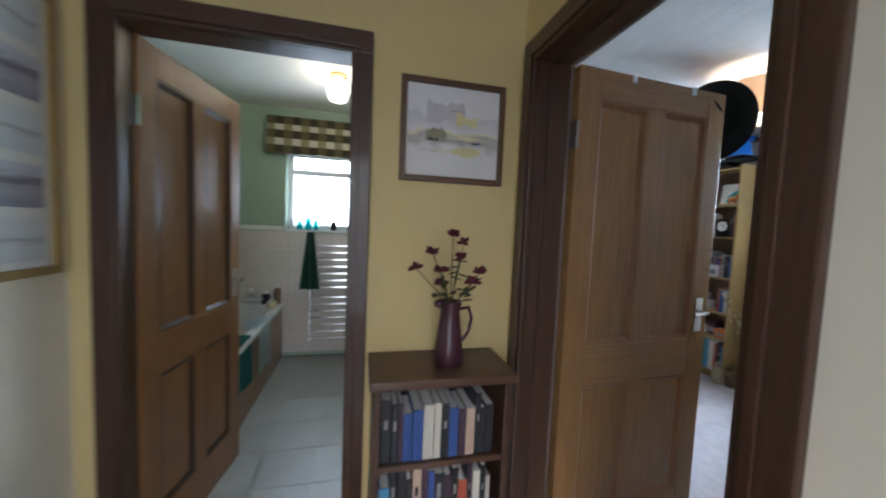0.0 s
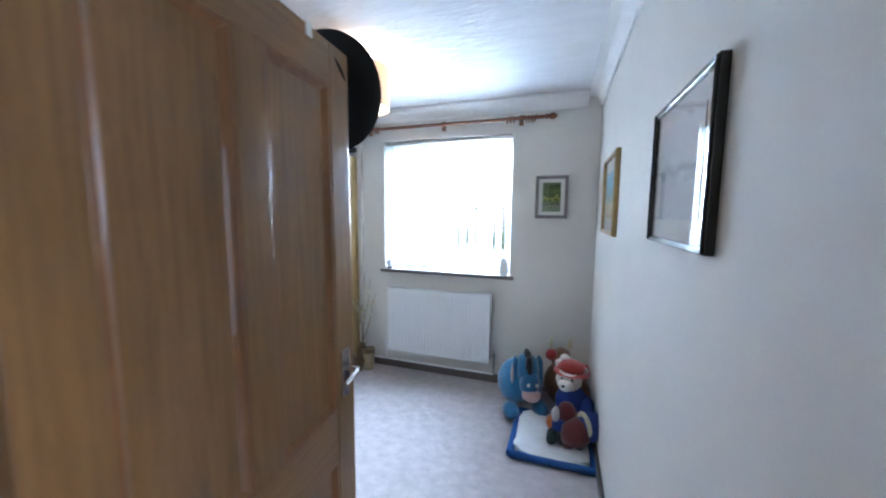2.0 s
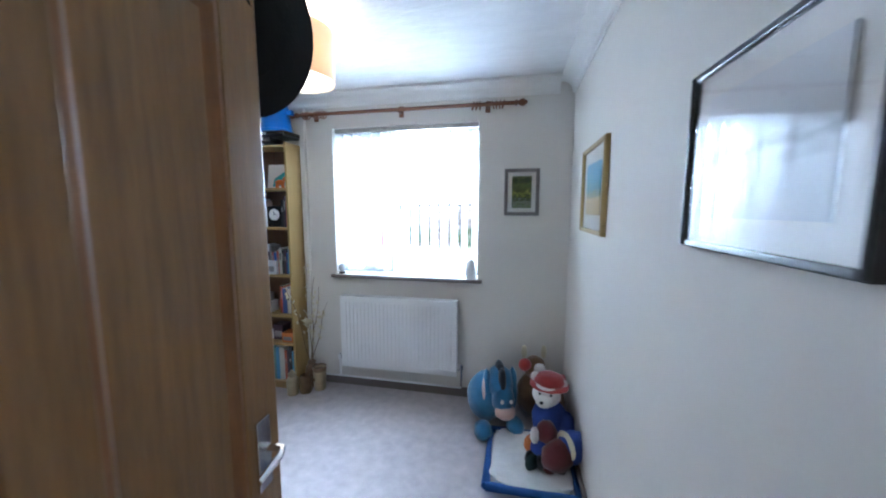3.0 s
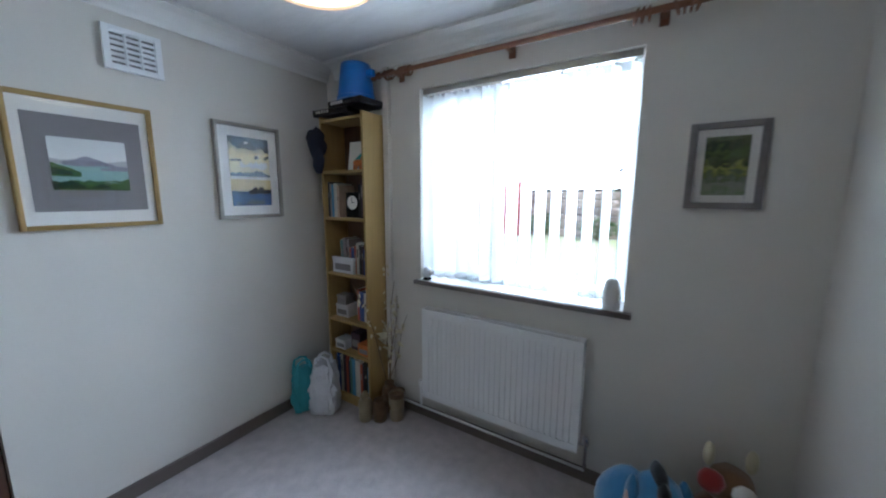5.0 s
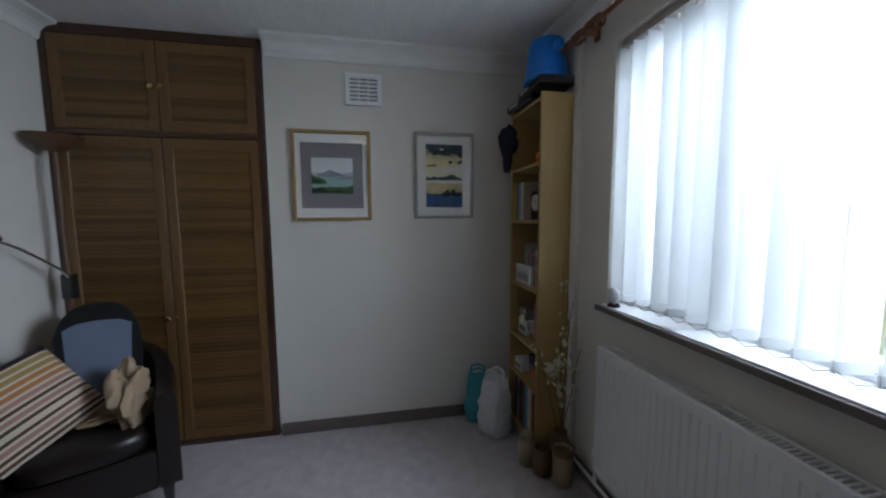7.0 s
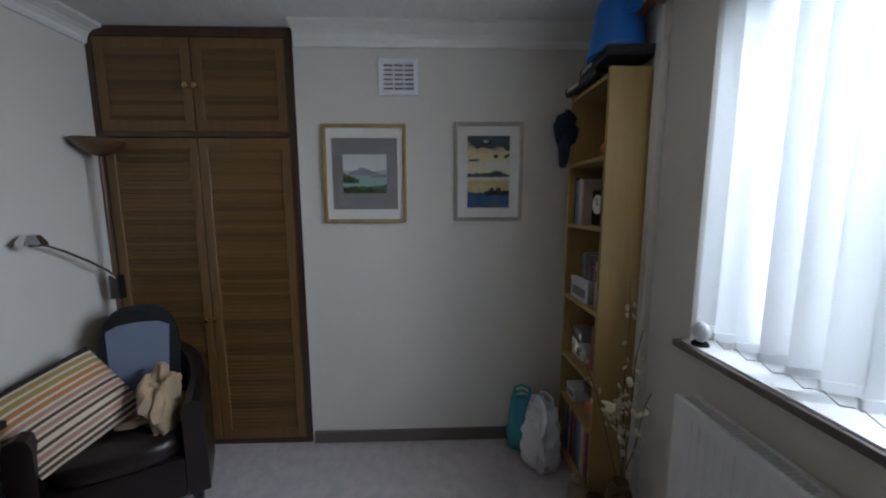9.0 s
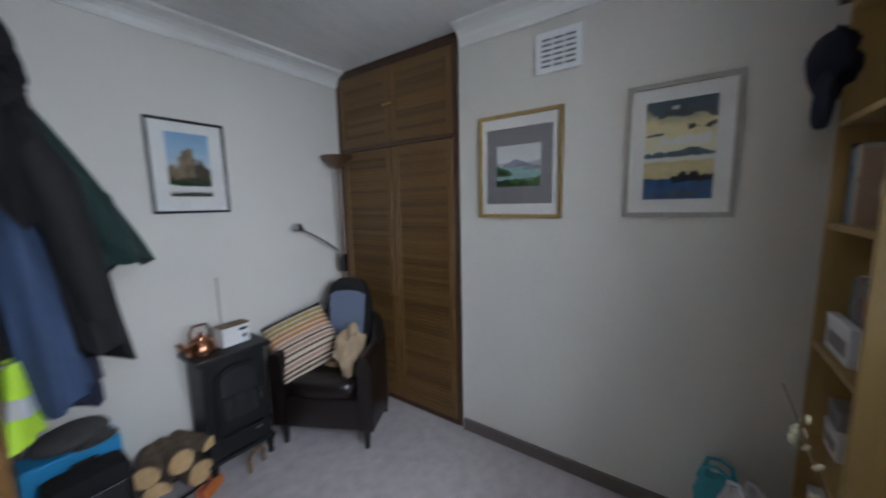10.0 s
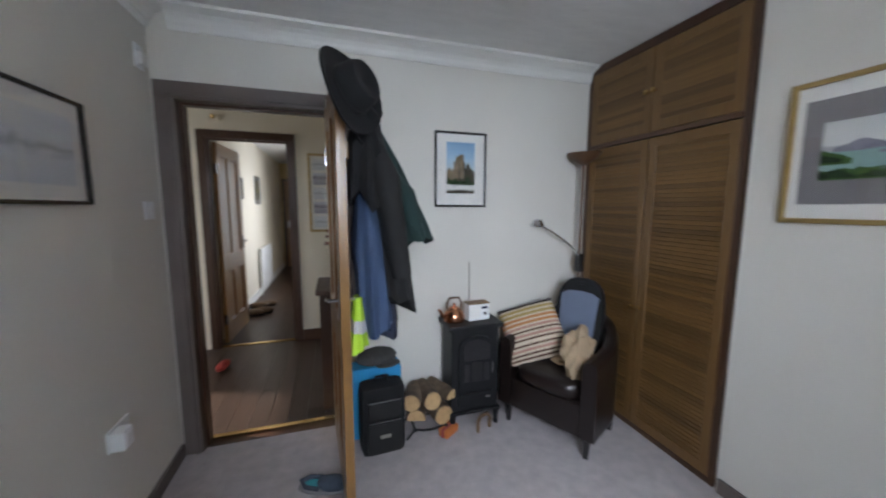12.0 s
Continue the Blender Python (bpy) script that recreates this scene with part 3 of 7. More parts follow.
structure("ceiling_corridor", bx(1.4, -6.8, HC, 3.1, HY - 0.1, HC + 0.1), M["white"], "plain white ceiling", "ceiling")
# unseen recess, added to enclose the corridor fill lamp
bm = bmesh.new()
box(bm, 1.4, -4.8, 0, 1.5, -2.6, HC), box(bm, 1.5, -4.8, 0, 2.06, -4.7, HC), box(bm, 1.5, -2.7, 0, 2.06, -2.6, HC)
structure("wall_far_room", bm, M["white"], "white walls of an unseen recess added round the corridor fill lamp", "wall")
structure("floor_far_room", bx(1.4, -4.8, -0.06, 2.06, -2.6, -0.006), M["carpet"], "grey carpet of the unseen recess added for the corridor fill lamp", "carpet")
structure("baseboard_corridor", bx(2.982, -6.7, 0, 3.0, HY - 0.1, 0.12, bevel=0.004), M["white"], "white skirting board", "skirting")
bm = bmesh.new()
for x0 in (2.2, 2.9):
    box(bm, x0, -6.7, 0, x0 + 0.06, -6.68, 2.06)
box(bm, 2.26, -6.7, 2.0, 2.9, -6.68, 2.06)
structure("trim_corridor_end", bm, M["darkwood"], "dark wooden door surround", "door frame")
panel_door("door_end", 0.63, 1.98, M["pine"], M["pine_h"], T(2.263, -6.695, 0.004, 0), "pine four-panel door, shut, at the corridor's end")
# bathroom
BW, BS = -0.62, -2.45
structure("floor_bathroom", bx(BW - 0.1, BS - 0.1, -0.06, YX - 0.1, -0.06, -0.008), M["grout"], "grouted bathroom floor", "floor")
structure("ceiling_bathroom", bx(BW - 0.1, BS - 0.1, 2.41, YX - 0.1, -0.06, 2.51), M["white"], "plain white ceiling", "ceiling")
by0, by1, bz0, bz1 = -1.46, -0.70, 1.26, 2.02
bm = bmesh.new()
for a in ((BS, 0, by0, 2.41), (by1, 0, -0.06, 2.41), (by0, 0, by1, bz0), (by0, bz1, by1, 2.41)):
    box(bm, BW - 0.2, a[0], a[1], BW, a[2], a[3])
structure("wall_bathroom_west", bm, M["green"], "sage green painted wall with a small window", "wall")
structure("wall_bathroom_south", bx(BW - 0.1, BS - 0.1, 0, YX - 0.1, BS, 2.41), M["green"], "sage green painted wall", "wall")
structure("wall_bathroom_north", bx(BW - 0.1, -0.13, 0, YX - 0.1, -0.062, 2.41), M["green"], "sage green painted wall", "wall")
bw = tagged(structure("window_bathroom", bx(BW - 0.16, by0, bz0, BW - 0.1, by0 + 0.05, bz1), M["upvc"]), "white plastic casement window", "window")
bm = bmesh.new()
for a in ((by1 - 0.05, bz0, by1, bz1), (by0 + 0.05, bz0, by1 - 0.05, bz0 + 0.05), (by0 + 0.05, bz1 - 0.05, by1 - 0.05, bz1), (by0 + 0.05, 1.80, by1 - 0.05, 1.85)):
    box(bm, BW - 0.16, a[0], a[1], BW - 0.1, a[2], a[3])
part("window_frame", bm, M["upvc"], bw)
for z0, z1 in ((bz0 + 0.05, 1.80), (1.85, bz1 - 0.05)):
    g = part("pane", bx(BW - 0.135, by0 + 0.05, z0, BW - 0.125, by1 - 0.05, z1), M["glass"], bw)
    g.visible_shadow = False
part("window_sill", bx(BW - 0.1, by0, bz0 - 0.02, BW + 0.03, by1, bz0, bevel=0.004), M["upvc"], bw)
tagged(structure("trim_bathroom_dado", bx(BW, BS, 1.245, BW + 0.02, by0 - 0.01, 1.285, bevel=0.005), M["white"]), "white dado border above the tiles", "dado")

# ---------- wardrobe with louvred doors ----------
wd = thing("wardrobe", T(0.0, 0.0), "honey wood fitted wardrobe with louvred doors, shut", "wardrobe")
CW, CT = 1.075, 2.355
bm = bmesh.new()
box(bm, -0.6, 0.002, 0.0, -0.585, CW, CEIL - 0.004)
box(bm, -0.585, 0.002, 0.0, -0.03, 0.012, CEIL - 0.004)
box(bm, -0.585, CW - 0.01, 0.0, -0.03, CW, CEIL - 0.004)
part("carcass", bm, M["oak"], wd)
bm = bmesh.new()
for a in ((0.002, 0, 0.035, CEIL - 0.004), (CW - 0.03, 0, CW, CEIL - 0.004), (0.035, CT, CW - 0.03, CEIL - 0.004), (0.035, 0, CW - 0.03, 0.03)):
    box(bm, -0.03, a[0], a[1], 0.004, a[2], a[3], bevel=0.003)
part("surround", bm, M["darkwood"], wd, "dark stained edge strip")
part("rail", bx(-0.03, 0.035, 1.835, 0.014, CW - 0.03, 1.862, bevel=0.003), M["darkwood_h"], wd, "dark rail between upper and lower doors")
slat_me = mesh_of("slat", bx(-0.008, 0, -0.0145, 0.002, 0.40, 0.0145))
slat_me.materials.append(M["slat"])
halves = ((0.038, 0.536), (0.544, CW - 0.034))
for z0, z1 in ((0.034, 1.832), (1.866, CT - 0.003)):
    for k, (y0, y1) in enumerate(halves):
        bm = bmesh.new()
        st = 0.05
        rows = []
        for a, b, x in ((0, 0, -0.022), (0, 0, 0.0), (0.002, 0.002, 0.002), (st - 0.003, 0.057, 0.002), (st, 0.06, -0.001), (st, 0.06, -0.022)):
            rows.append([bm.verts.new((x, *p)) for p in ((y0 + a, z0 + b), (y1 - a, z0 + b), (y1 - a, z1 - b), (y0 + a, z1 - b))])
        for a, b in zip(rows, rows[1:] + rows[:1]):
            for i in range(4):
                bm.faces.new((a[i], a[(i + 1) % 4], b[(i + 1) % 4], b[i]))
        dr = part("door", bm, M["oak"], wd)
        n = int((z1 - z0 - 0.12) / 0.0245)
        for i in range(n):
            piece("slat", slat_me, dr, Matrix.Translation((-0.009, y0 + st, z0 + 0.06 + (i + 0.5) * (z1 - z0 - 0.12) / n)) @ pose(0, 0, 0, 0, 17, 0) @ Matrix.Diagonal((1, (y1 - y0 - 2 * st) / 0.40, 1, 1)))
        ky = y1 - 0.02 if k == 0 else y0 + 0.02
        kz = 0.80 if z0 < 1 else 2.10
        bm = lathe(bmesh.new(), [(0.006, 0), (0.006, 0.014), (0.014, 0.02), (0.015, 0.028), (0.008, 0.034)], 14, m=Matrix.Translation((0.002, ky, kz)) @ pose(0, 0, 0, 0, 90, 0))
        part("knob", bm, M["brass"], dr, "small brass knob", smooth=True)

# ---------- window, blind, pole, radiator ----------
win = thing("window_bedroom", T(0, 0), "white plastic window with a fixed pane and a casement", "window")
tagged(win, kind="structure")
fy0, fy1 = NY + 0.13, NY + 0.19
bm = bmesh.new()
for a in ((WX0, WZ0, WX0 + 0.06, WZ1), (WX1 - 0.06, WZ0, WX1, WZ1), (WX0 + 0.06, WZ0, WX1 - 0.06, WZ0 + 0.06), (WX0 + 0.06, WZ1 - 0.06, WX1 - 0.06, WZ1), (1.25, WZ0 + 0.06, 1.32, WZ1 - 0.06)):
    box(bm, a[0], fy0, a[1], a[2], fy1, a[3], bevel=0.004)
part("window_frame", bm, M["upvc"], win)
bm = bmesh.new()
for a in ((WX0 + 0.06, WZ0 + 0.06, WX0 + 0.10, WZ1 - 0.06), (1.21, WZ0 + 0.06, 1.25, WZ1 - 0.06), (WX0 + 0.10, WZ0 + 0.06, 1.21, WZ0 + 0.10), (WX0 + 0.10, WZ1 - 0.10, 1.21, WZ1 - 0.06)):
    box(bm, a[0], fy0 - 0.012, a[1], a[2], fy1 - 0.01, a[3], bevel=0.004)
part("casement", bm, M["upvc"], win)
for x0, x1, e in ((WX0 + 0.10, 1.21, 0.10), (1.32, WX1 - 0.06, 0.06)):
    g = part("pane", bx(x0, fy0 + 0.02, WZ0 + e, x1, fy0 + 0.026, WZ1 - e), M["glass"], win)
    g.visible_shadow = False
sl = part("window_sill", bx(WX0 - 0.03, NY - 0.045, WZ0 - 0.026, WX1 + 0.035, NY - 0.001, WZ0, bevel=0.004), M["taupe"], win, "taupe painted sill nosing")
part("sill_top", bx(WX0, NY - 0.03, WZ0 + 0.0005, WX1, fy0, WZ0 + 0.006), M["gloss_white"], win, "white sill top")

vb = thing("vertical_blind", T(0, 0), "white cloth vertical blind with slats half turned", "blind")
part("headrail", bx(WX0 + 0.01, NY + 0.02, WZ1 - 0.035, WX1 - 0.01, NY + 0.06, WZ1 - 0.002, bevel=0.003), M["silverframe"], vb, "grey metal headrail")
bm = bmesh.new()
sh, sw = WZ1 - WZ0 - 0.085, 0.089
cols = []
for i in range(7):
    u = -sw / 2 + sw * i / 6
    cols.append([bm.verts.new((u, 0.006 * math.cos(math.pi * u / sw), z)) for z in (0, sh)])
for a, b in zip(cols, cols[1:]):
    bm.faces.new((a[0], b[0], b[1], a[1]))
bmesh.ops.solidify(bm, geom=bm.faces, thickness=0.0006)
blind_me = mesh_of("slat", bm, True)
blind_me.materials.append(M["blind"])
weight_me = mesh_of("weight", bx(-sw / 2, -0.002, -0.001, sw / 2, 0.007, 0.028))
weight_me.materials.append(M["blind"])
NS = 15
xs = [WX0 + 0.035 + (WX1 - WX0 - 0.07) * i / (NS - 1) for i in range(NS)]
for i, x in enumerate(xs):
    a = 68 + random.uniform(-4, 4)
    s = piece("slat", blind_me, vb, T(x, NY + 0.045, WZ0 + 0.04, a))
    piece("weight", weight_me, s, Matrix.Identity(4))
    part("clip", bx(x - 0.006, NY + 0.038, WZ1 - 0.05, x + 0.006, NY + 0.05, WZ1 - 0.034), M["upvc"], vb)
bm = bmesh.new()
for sd in (-1, 1):
    pts = []
    for i, x in enumerate(xs):
        ox, oy = math.cos(radians(68)) * sd * 0.04, math.sin(radians(68)) * sd * 0.04
        pts.append((x + ox, NY + 0.045 + oy, WZ0 + 0.045))
        if i < NS - 1:
            pts.append((x + ox + 0.5 * (xs[1] - xs[0]), NY + 0.045 + oy, WZ0 + 0.028))
    tube(bm, pts, 0.0016, 5)
part("chain", bm, M["silverframe"], vb, "fine linking chain")

cp = thing("curtain_pole", T(0, NY - 0.075, 2.245), "red-brown wooden curtain pole with turned finials", "curtain pole")
bm = tube(bmesh.new(), [(0.58, 0, 0), (2.27, 0, 0)], 0.0135, 12)
part("pole", bm, M["poleoak"], cp, smooth=True)
for x, s in ((0.58, -1), (2.27, 1)):
    bm = lathe(bmesh.new(), [(0.008, 0), (0.02, 0.004), (0.02, 0.016), (0.011, 0.022), (0.024, 0.045), (0.025, 0.06), (0.014, 0.078), (0.006, 0.088)], 16, m=Matrix.Translation((x, 0, 0)) @ pose(0, 0, 0, 0, 90 * s, 0))
    part("finial", bm, M["poleoak"], cp, smooth=True)
for x in (0.70, 1.42, 2.08):
    bm = bx(x - 0.01, 0.0, -0.016, x + 0.01, 0.073, 0.016, bevel=0.003)
    box(bm, x - 0.018, 0.062, -0.04, x + 0.018, 0.074, 0.04, bevel=0.003)
    part("bracket", bm, M["poleoak"], cp)
for x in [0.63 + 0.022 * i for i in range(3)] + [0.74 + 0.024 * i for i in range(4)] + [1.98 + 0.024 * i for i in range(3)] + [2.12 + 0.024 * i for i in range(4)]:
    t = random.uniform(-0.01, 0.01)
    bm = tube(bmesh.new(), [(x + t * math.sin(a), 0.026 * math.cos(a), -0.008 + 0.026 * math.sin(a)) for a in [k * math.pi / 8 for k in range(17)]], 0.005, 6)
    part("ring", bm, M["poleoak"], cp, smooth=True)

RX0, RX1, RZ0, RZ1 = 0.90, 1.87, 0.20, 0.80
ra = thing("radiator", T(0, NY - 0.09), "white enamelled panel radiator under the window", "radiator")
bm = bmesh.new()
n = 28
prof = []
for i in range(n):
    x0 = RX0 + 0.03 + (RX1 - RX0 - 0.06) * i / n
    d = (RX1 - RX0 - 0.06) / n
    prof += [(x0, 0.0), (x0 + d * 0.55, 0.0), (x0 + d * 0.68, 0.0045), (x0 + d * 0.87, 0.0045)]
prof = [(RX0, 0.0)] + prof + [(RX1, 0.0), (RX1, 0.02), (RX0, 0.02)]
prism(bm, prof, RZ0 + 0.045, RZ1 - 0.045, "xy")
for a in ((RZ0, RZ0 + 0.045), (RZ1 - 0.045, RZ1 - 0.012)):
    box(bm, RX0, -0.001, a[0], RX1, 0.02, a[1])
part("front_panel", bm, M["gloss_white"], ra)
part("back_panel", bx(RX0 + 0.01, 0.055, RZ0 + 0.01, RX1 - 0.01, 0.07, RZ1 - 0.02), M["gloss_white"], ra)
bm = bmesh.new()
for a in ((RX0, -0.002, RX1, 0.014), (RX0, 0.058, RX1, 0.074), (RX0, 0.014, RX0 + 0.02, 0.058), (RX1 - 0.02, 0.014, RX1, 0.058)):
    box(bm, a[0], a[1], RZ1 - 0.012, a[2], a[3], RZ1)
for i in range(64):
    x = RX0 + 0.022 + (RX1 - RX0 - 0.044) * i / 64
    box(bm, x, 0.014, RZ1 - 0.01, x + 0.006, 0.058, RZ1 - 0.002)
part("top_grille", bm, M["gloss_white"], ra)
for x in (RX0 - 0.001, RX1 - 0.003):
    part("end_panel", bx(x, 0.003, RZ0 + 0.02, x + 0.004, 0.07, RZ1 - 0.012), M["gloss_white"], ra)
for x, s in ((RX0, -1), (RX1, 1)):
    bm = tube(bmesh.new(), [(x, 0.035, RZ0 + 0.04), (x + s * 0.035, 0.035, RZ0 + 0.04), (x + s * 0.035, 0.035, 0.105)], 0.009)
    lathe(bm, [(0.014, 0), (0.017, 0.01), (0.015, 0.045), (0.008, 0.05)], 12, o=(x + s * 0.035, 0.035, RZ0 + 0.04))
    part("valve", bm, M["chrome"] if s > 0 else M["gloss_white"], ra, "radiator valve", smooth=True)
bm = tube(bmesh.new(), [(0.55, 0.045, 0.09), (RX0 - 0.03, 0.045, 0.09), (1.4, 0.045, 0.09), (RX1 + 0.035, 0.045, 0.09)], 0.008)
part("pipe", bm, M["gloss_white"], ra, "white painted pipe along the skirting", smooth=True)
for i in range(2):
    part("bracket", bx(RX0 + 0.2 + i * 0.55, 0.07, RZ0 + 0.1, RX0 + 0.24 + i * 0.55, 0.09, RZ1 - 0.1), M["gloss_white"], ra)


# ---------- pictures ----------
def picture(name, wall, c, w, h, frame_m, label, fw=0.022, mount=0.06, mount_m=None, inner=0.0, inner_m=None, art_m=None, group="framed pictures", depth=0.022, art_up=0.0, tall=0.0, half=None, layers=()):
    """A framed picture; c is its middle on the wall face, wall the side it hangs on."""
    rz = {"w": 90, "e": -90, "s": 180, "n": 0}[wall]
    o = thing(name, T(c[0], c[1], c[2], rz), label, "picture", group)
    bm = bmesh.new()
    for a in ((-w / 2, -h / 2, -w / 2 + fw, h / 2), (w / 2 - fw, -h / 2, w / 2, h / 2), (-w / 2 + fw, -h / 2, w / 2 - fw, -h / 2 + fw), (-w / 2 + fw, h / 2 - fw, w / 2 - fw, h / 2)):
        box(bm, a[0], -depth, a[1], a[2], -0.001, a[3], bevel=0.003)
    for a in ((-w / 2 + fw * 0.25, -h / 2 + fw * 0.25, -w / 2 + fw * 0.6, h / 2 - fw * 0.25), (w / 2 - fw * 0.6, -h / 2 + fw * 0.25, w / 2 - fw * 0.25, h / 2 - fw * 0.25)):
        box(bm, a[0], -depth - 0.004, a[1], a[2], -depth + 0.001, a[3], bevel=0.001)
    part("frame", bm, frame_m, o)
    part("mount", bx(-w / 2 + fw, -0.008, -h / 2 + fw, w / 2 - fw, -0.002, h / 2 - fw), mount_m or M["paper"], o)
    x, z = w / 2 - fw - mount, h / 2 - fw - mount - tall
    if inner:
        part("inner_mount", bx(-x, -0.010, -z, x, -0.008, z), inner_m, o)
        x, z = x - inner, z - inner * 1.15
    if half:
        x, z = half
    bm = prism(bmesh.new(), [(-x, -z + art_up), (x, -z + art_up), (x, z + art_up), (-x, z + art_up)], -0.0125, -0.0105)
    sheet = part("artwork", bm, art_m, o)
    for k, (material, low, high, u0, u1) in enumerate(layers):
        y = -0.0127 - 0.00025 * k
        bm = bmesh.new()
        n = 44
        cols = []
        for i in range(n + 1):
            u = u0 + (u1 - u0) * i / n
            a, b = max(0.0, low(u)), min(1.0, high(u))
            cols.append([bm.verts.new((-x + 2 * x * u, y, -z + 2 * z * v + art_up)) for v in (a, max(a + 0.001, b))])
        for p, q in zip(cols, cols[1:]):
            bm.faces.new((p[0], q[0], q[1], p[1]))
        part("brushwork", bm, material, sheet)
    g = part("glass", bx(-w / 2 + fw, -0.017, -h / 2 + fw, w / 2 - fw, -0.015, h / 2 - fw), M["picglass"], o)
    g.visible_shadow = False
    return o


A_sky = art("pale_wash_sky", [(0.0, (0.62, 0.66, 0.62)), (0.55, (0.72, 0.72, 0.70)), (1.0, (0.62, 0.63, 0.62))], 0.3, 3.0, "Z")
A_dusk = art("yellow_dusk_sky", [(0.0, (0.62, 0.52, 0.22)), (0.36, (0.74, 0.64, 0.34)), (0.44, (0.74, 0.70, 0.52)), (0.58, (0.74, 0.68, 0.44)), (0.75, (0.73, 0.62, 0.32)), (0.86, (0.36, 0.34, 0.24)), (1.0, (0.06, 0.10, 0.16))], 0.3, 3.4, "Z")
A_blue = art("blue_print_sky", [(0.0, (0.45, 0.44, 0.40)), (0.3, (0.60, 0.62, 0.60)), (0.7, (0.36, 0.52, 0.66)), (1.0, (0.22, 0.38, 0.58))], 0.3, 3.0, "Z")
W = {k: mat("watercolour_" + k, c, 0.85, vary=v, scale=28, bump=0.03, fine=90) for k, c, v in (
    ("lavender", (0.34, 0.33, 0.40), 0.2), ("haze", (0.52, 0.52, 0.54), 0.1), ("water", (0.33, 0.50, 0.47), 0.12), ("green", (0.10, 0.20, 0.05), 0.35),
    ("deep_green", (0.03, 0.07, 0.02), 0.35), ("sea", (0.06, 0.15, 0.36), 0.3), ("slate", (0.09, 0.14, 0.19), 0.25), ("ink", (0.03, 0.035, 0.045), 0.3),
    ("cloud", (0.10, 0.12, 0.13), 0.35), ("white", (0.76, 0.75, 0.70), 0.05), ("ochre", (0.74, 0.63, 0.32), 0.15), ("sandstone", (0.34, 0.25, 0.16), 0.3),
    ("umber", (0.10, 0.08, 0.05), 0.35), ("olive", (0.36, 0.33, 0.20), 0.3), ("grey", (0.40, 0.38, 0.38), 0.2), ("lemon", (0.74, 0.66, 0.34), 0.12), ("mauve", (0.58, 0.54, 0.58), 0.1))}


def ridge(base, rise, seed, rough=3.0):
    """A broken outline at height base, rising and falling by rise."""
    return lambda u: base + rise * noise.noise(Vector((u * rough, seed, 0.3))) + 0.4 * rise * noise.noise(Vector((u * rough * 4, seed, 1.7))) + 0.15 * rise * noise.noise(Vector((u * rough * 13, seed, 4.1)))


def flat(v):
    return lambda u: v


def peak(base, height, mid, width):
    return lambda u: base + height * max(0.0, 1 - abs(u - mid) / width) ** 0.8 + 0.02 * noise.noise(Vector((u * 14, mid, height)))


def towers(base, tops):
    """A castle's outline: (from, to, height) for each block."""
    return lambda u: max([base] + [h + 0.012 * (int(u * 60) % 2) for a, b, h in tops if a <= u <= b])


L_lake = ((W["haze"], flat(0.4), ridge(0.60, 0.10, 2.0, 4), 0, 1), (W["lavender"], flat(0.4), peak(0.50, 0.16, 0.46, 0.36), 0.14, 0.86), (W["water"], flat(0.1), ridge(0.47, 0.03, 5.0), 0.0, 1.0),
          (W["lavender"], flat(0.40), ridge(0.47, 0.05, 8.0, 5), 0.62, 1.0), (W["green"], flat(0.26), peak(0.36, 0.16, 0.0, 0.34), 0.0, 0.36), (W["deep_green"], flat(0.30), peak(0.33, 0.10, 0.05, 0.22), 0.0, 0.24),
          (W["green"], flat(0.0), ridge(0.19, 0.09, 11.0, 3), 0, 1), (W["deep_green"], flat(0.03), ridge(0.11, 0.12, 14.0, 6), 0, 0.72), (W["water"], flat(0.15), ridge(0.17, 0.03, 6.0, 5), 0.66, 0.9))
L_dusk = ((W["white"], ridge(0.55, 0.05, 3.0, 5), ridge(0.64, 0.10, 4.0, 4), 0.25, 0.95), (W["cloud"], ridge(0.86, 0.14, 7.0, 4), flat(1.0), 0, 1), (W["slate"], ridge(0.90, 0.10, 9.0, 5), flat(1.0), 0.1, 1),
          (W["cloud"], ridge(0.72, 0.05, 17.0, 6), ridge(0.75, 0.07, 18.0, 6), 0.62, 1.0), (W["cloud"], ridge(0.66, 0.03, 19.0, 6), ridge(0.67, 0.05, 20.0, 6), 0.0, 0.3), (W["white"], flat(0.905), flat(0.94), 0.38, 0.48),
          (W["slate"], flat(0.43), ridge(0.47, 0.06, 2.5, 4), 0, 1), (W["slate"], flat(0.43), peak(0.44, 0.09, 0.68, 0.3), 0.4, 1.0), (W["white"], flat(0.39), ridge(0.43, 0.02, 6.0, 8), 0, 1),
          (W["ochre"], flat(0.2), ridge(0.385, 0.02, 8.0, 8), 0, 1), (W["sea"], flat(0.0), ridge(0.215, 0.02, 12.0, 5), 0, 1), (W["ink"], ridge(0.18, 0.04, 13.0, 5), ridge(0.235, 0.02, 14.0, 12), 0.42, 1.0),
          (W["ink"], flat(0.2), ridge(0.255, 0.06, 15.0, 16), 0.5, 0.95), (W["slate"], flat(0.02), ridge(0.06, 0.06, 16.0, 7), 0.1, 0.8))
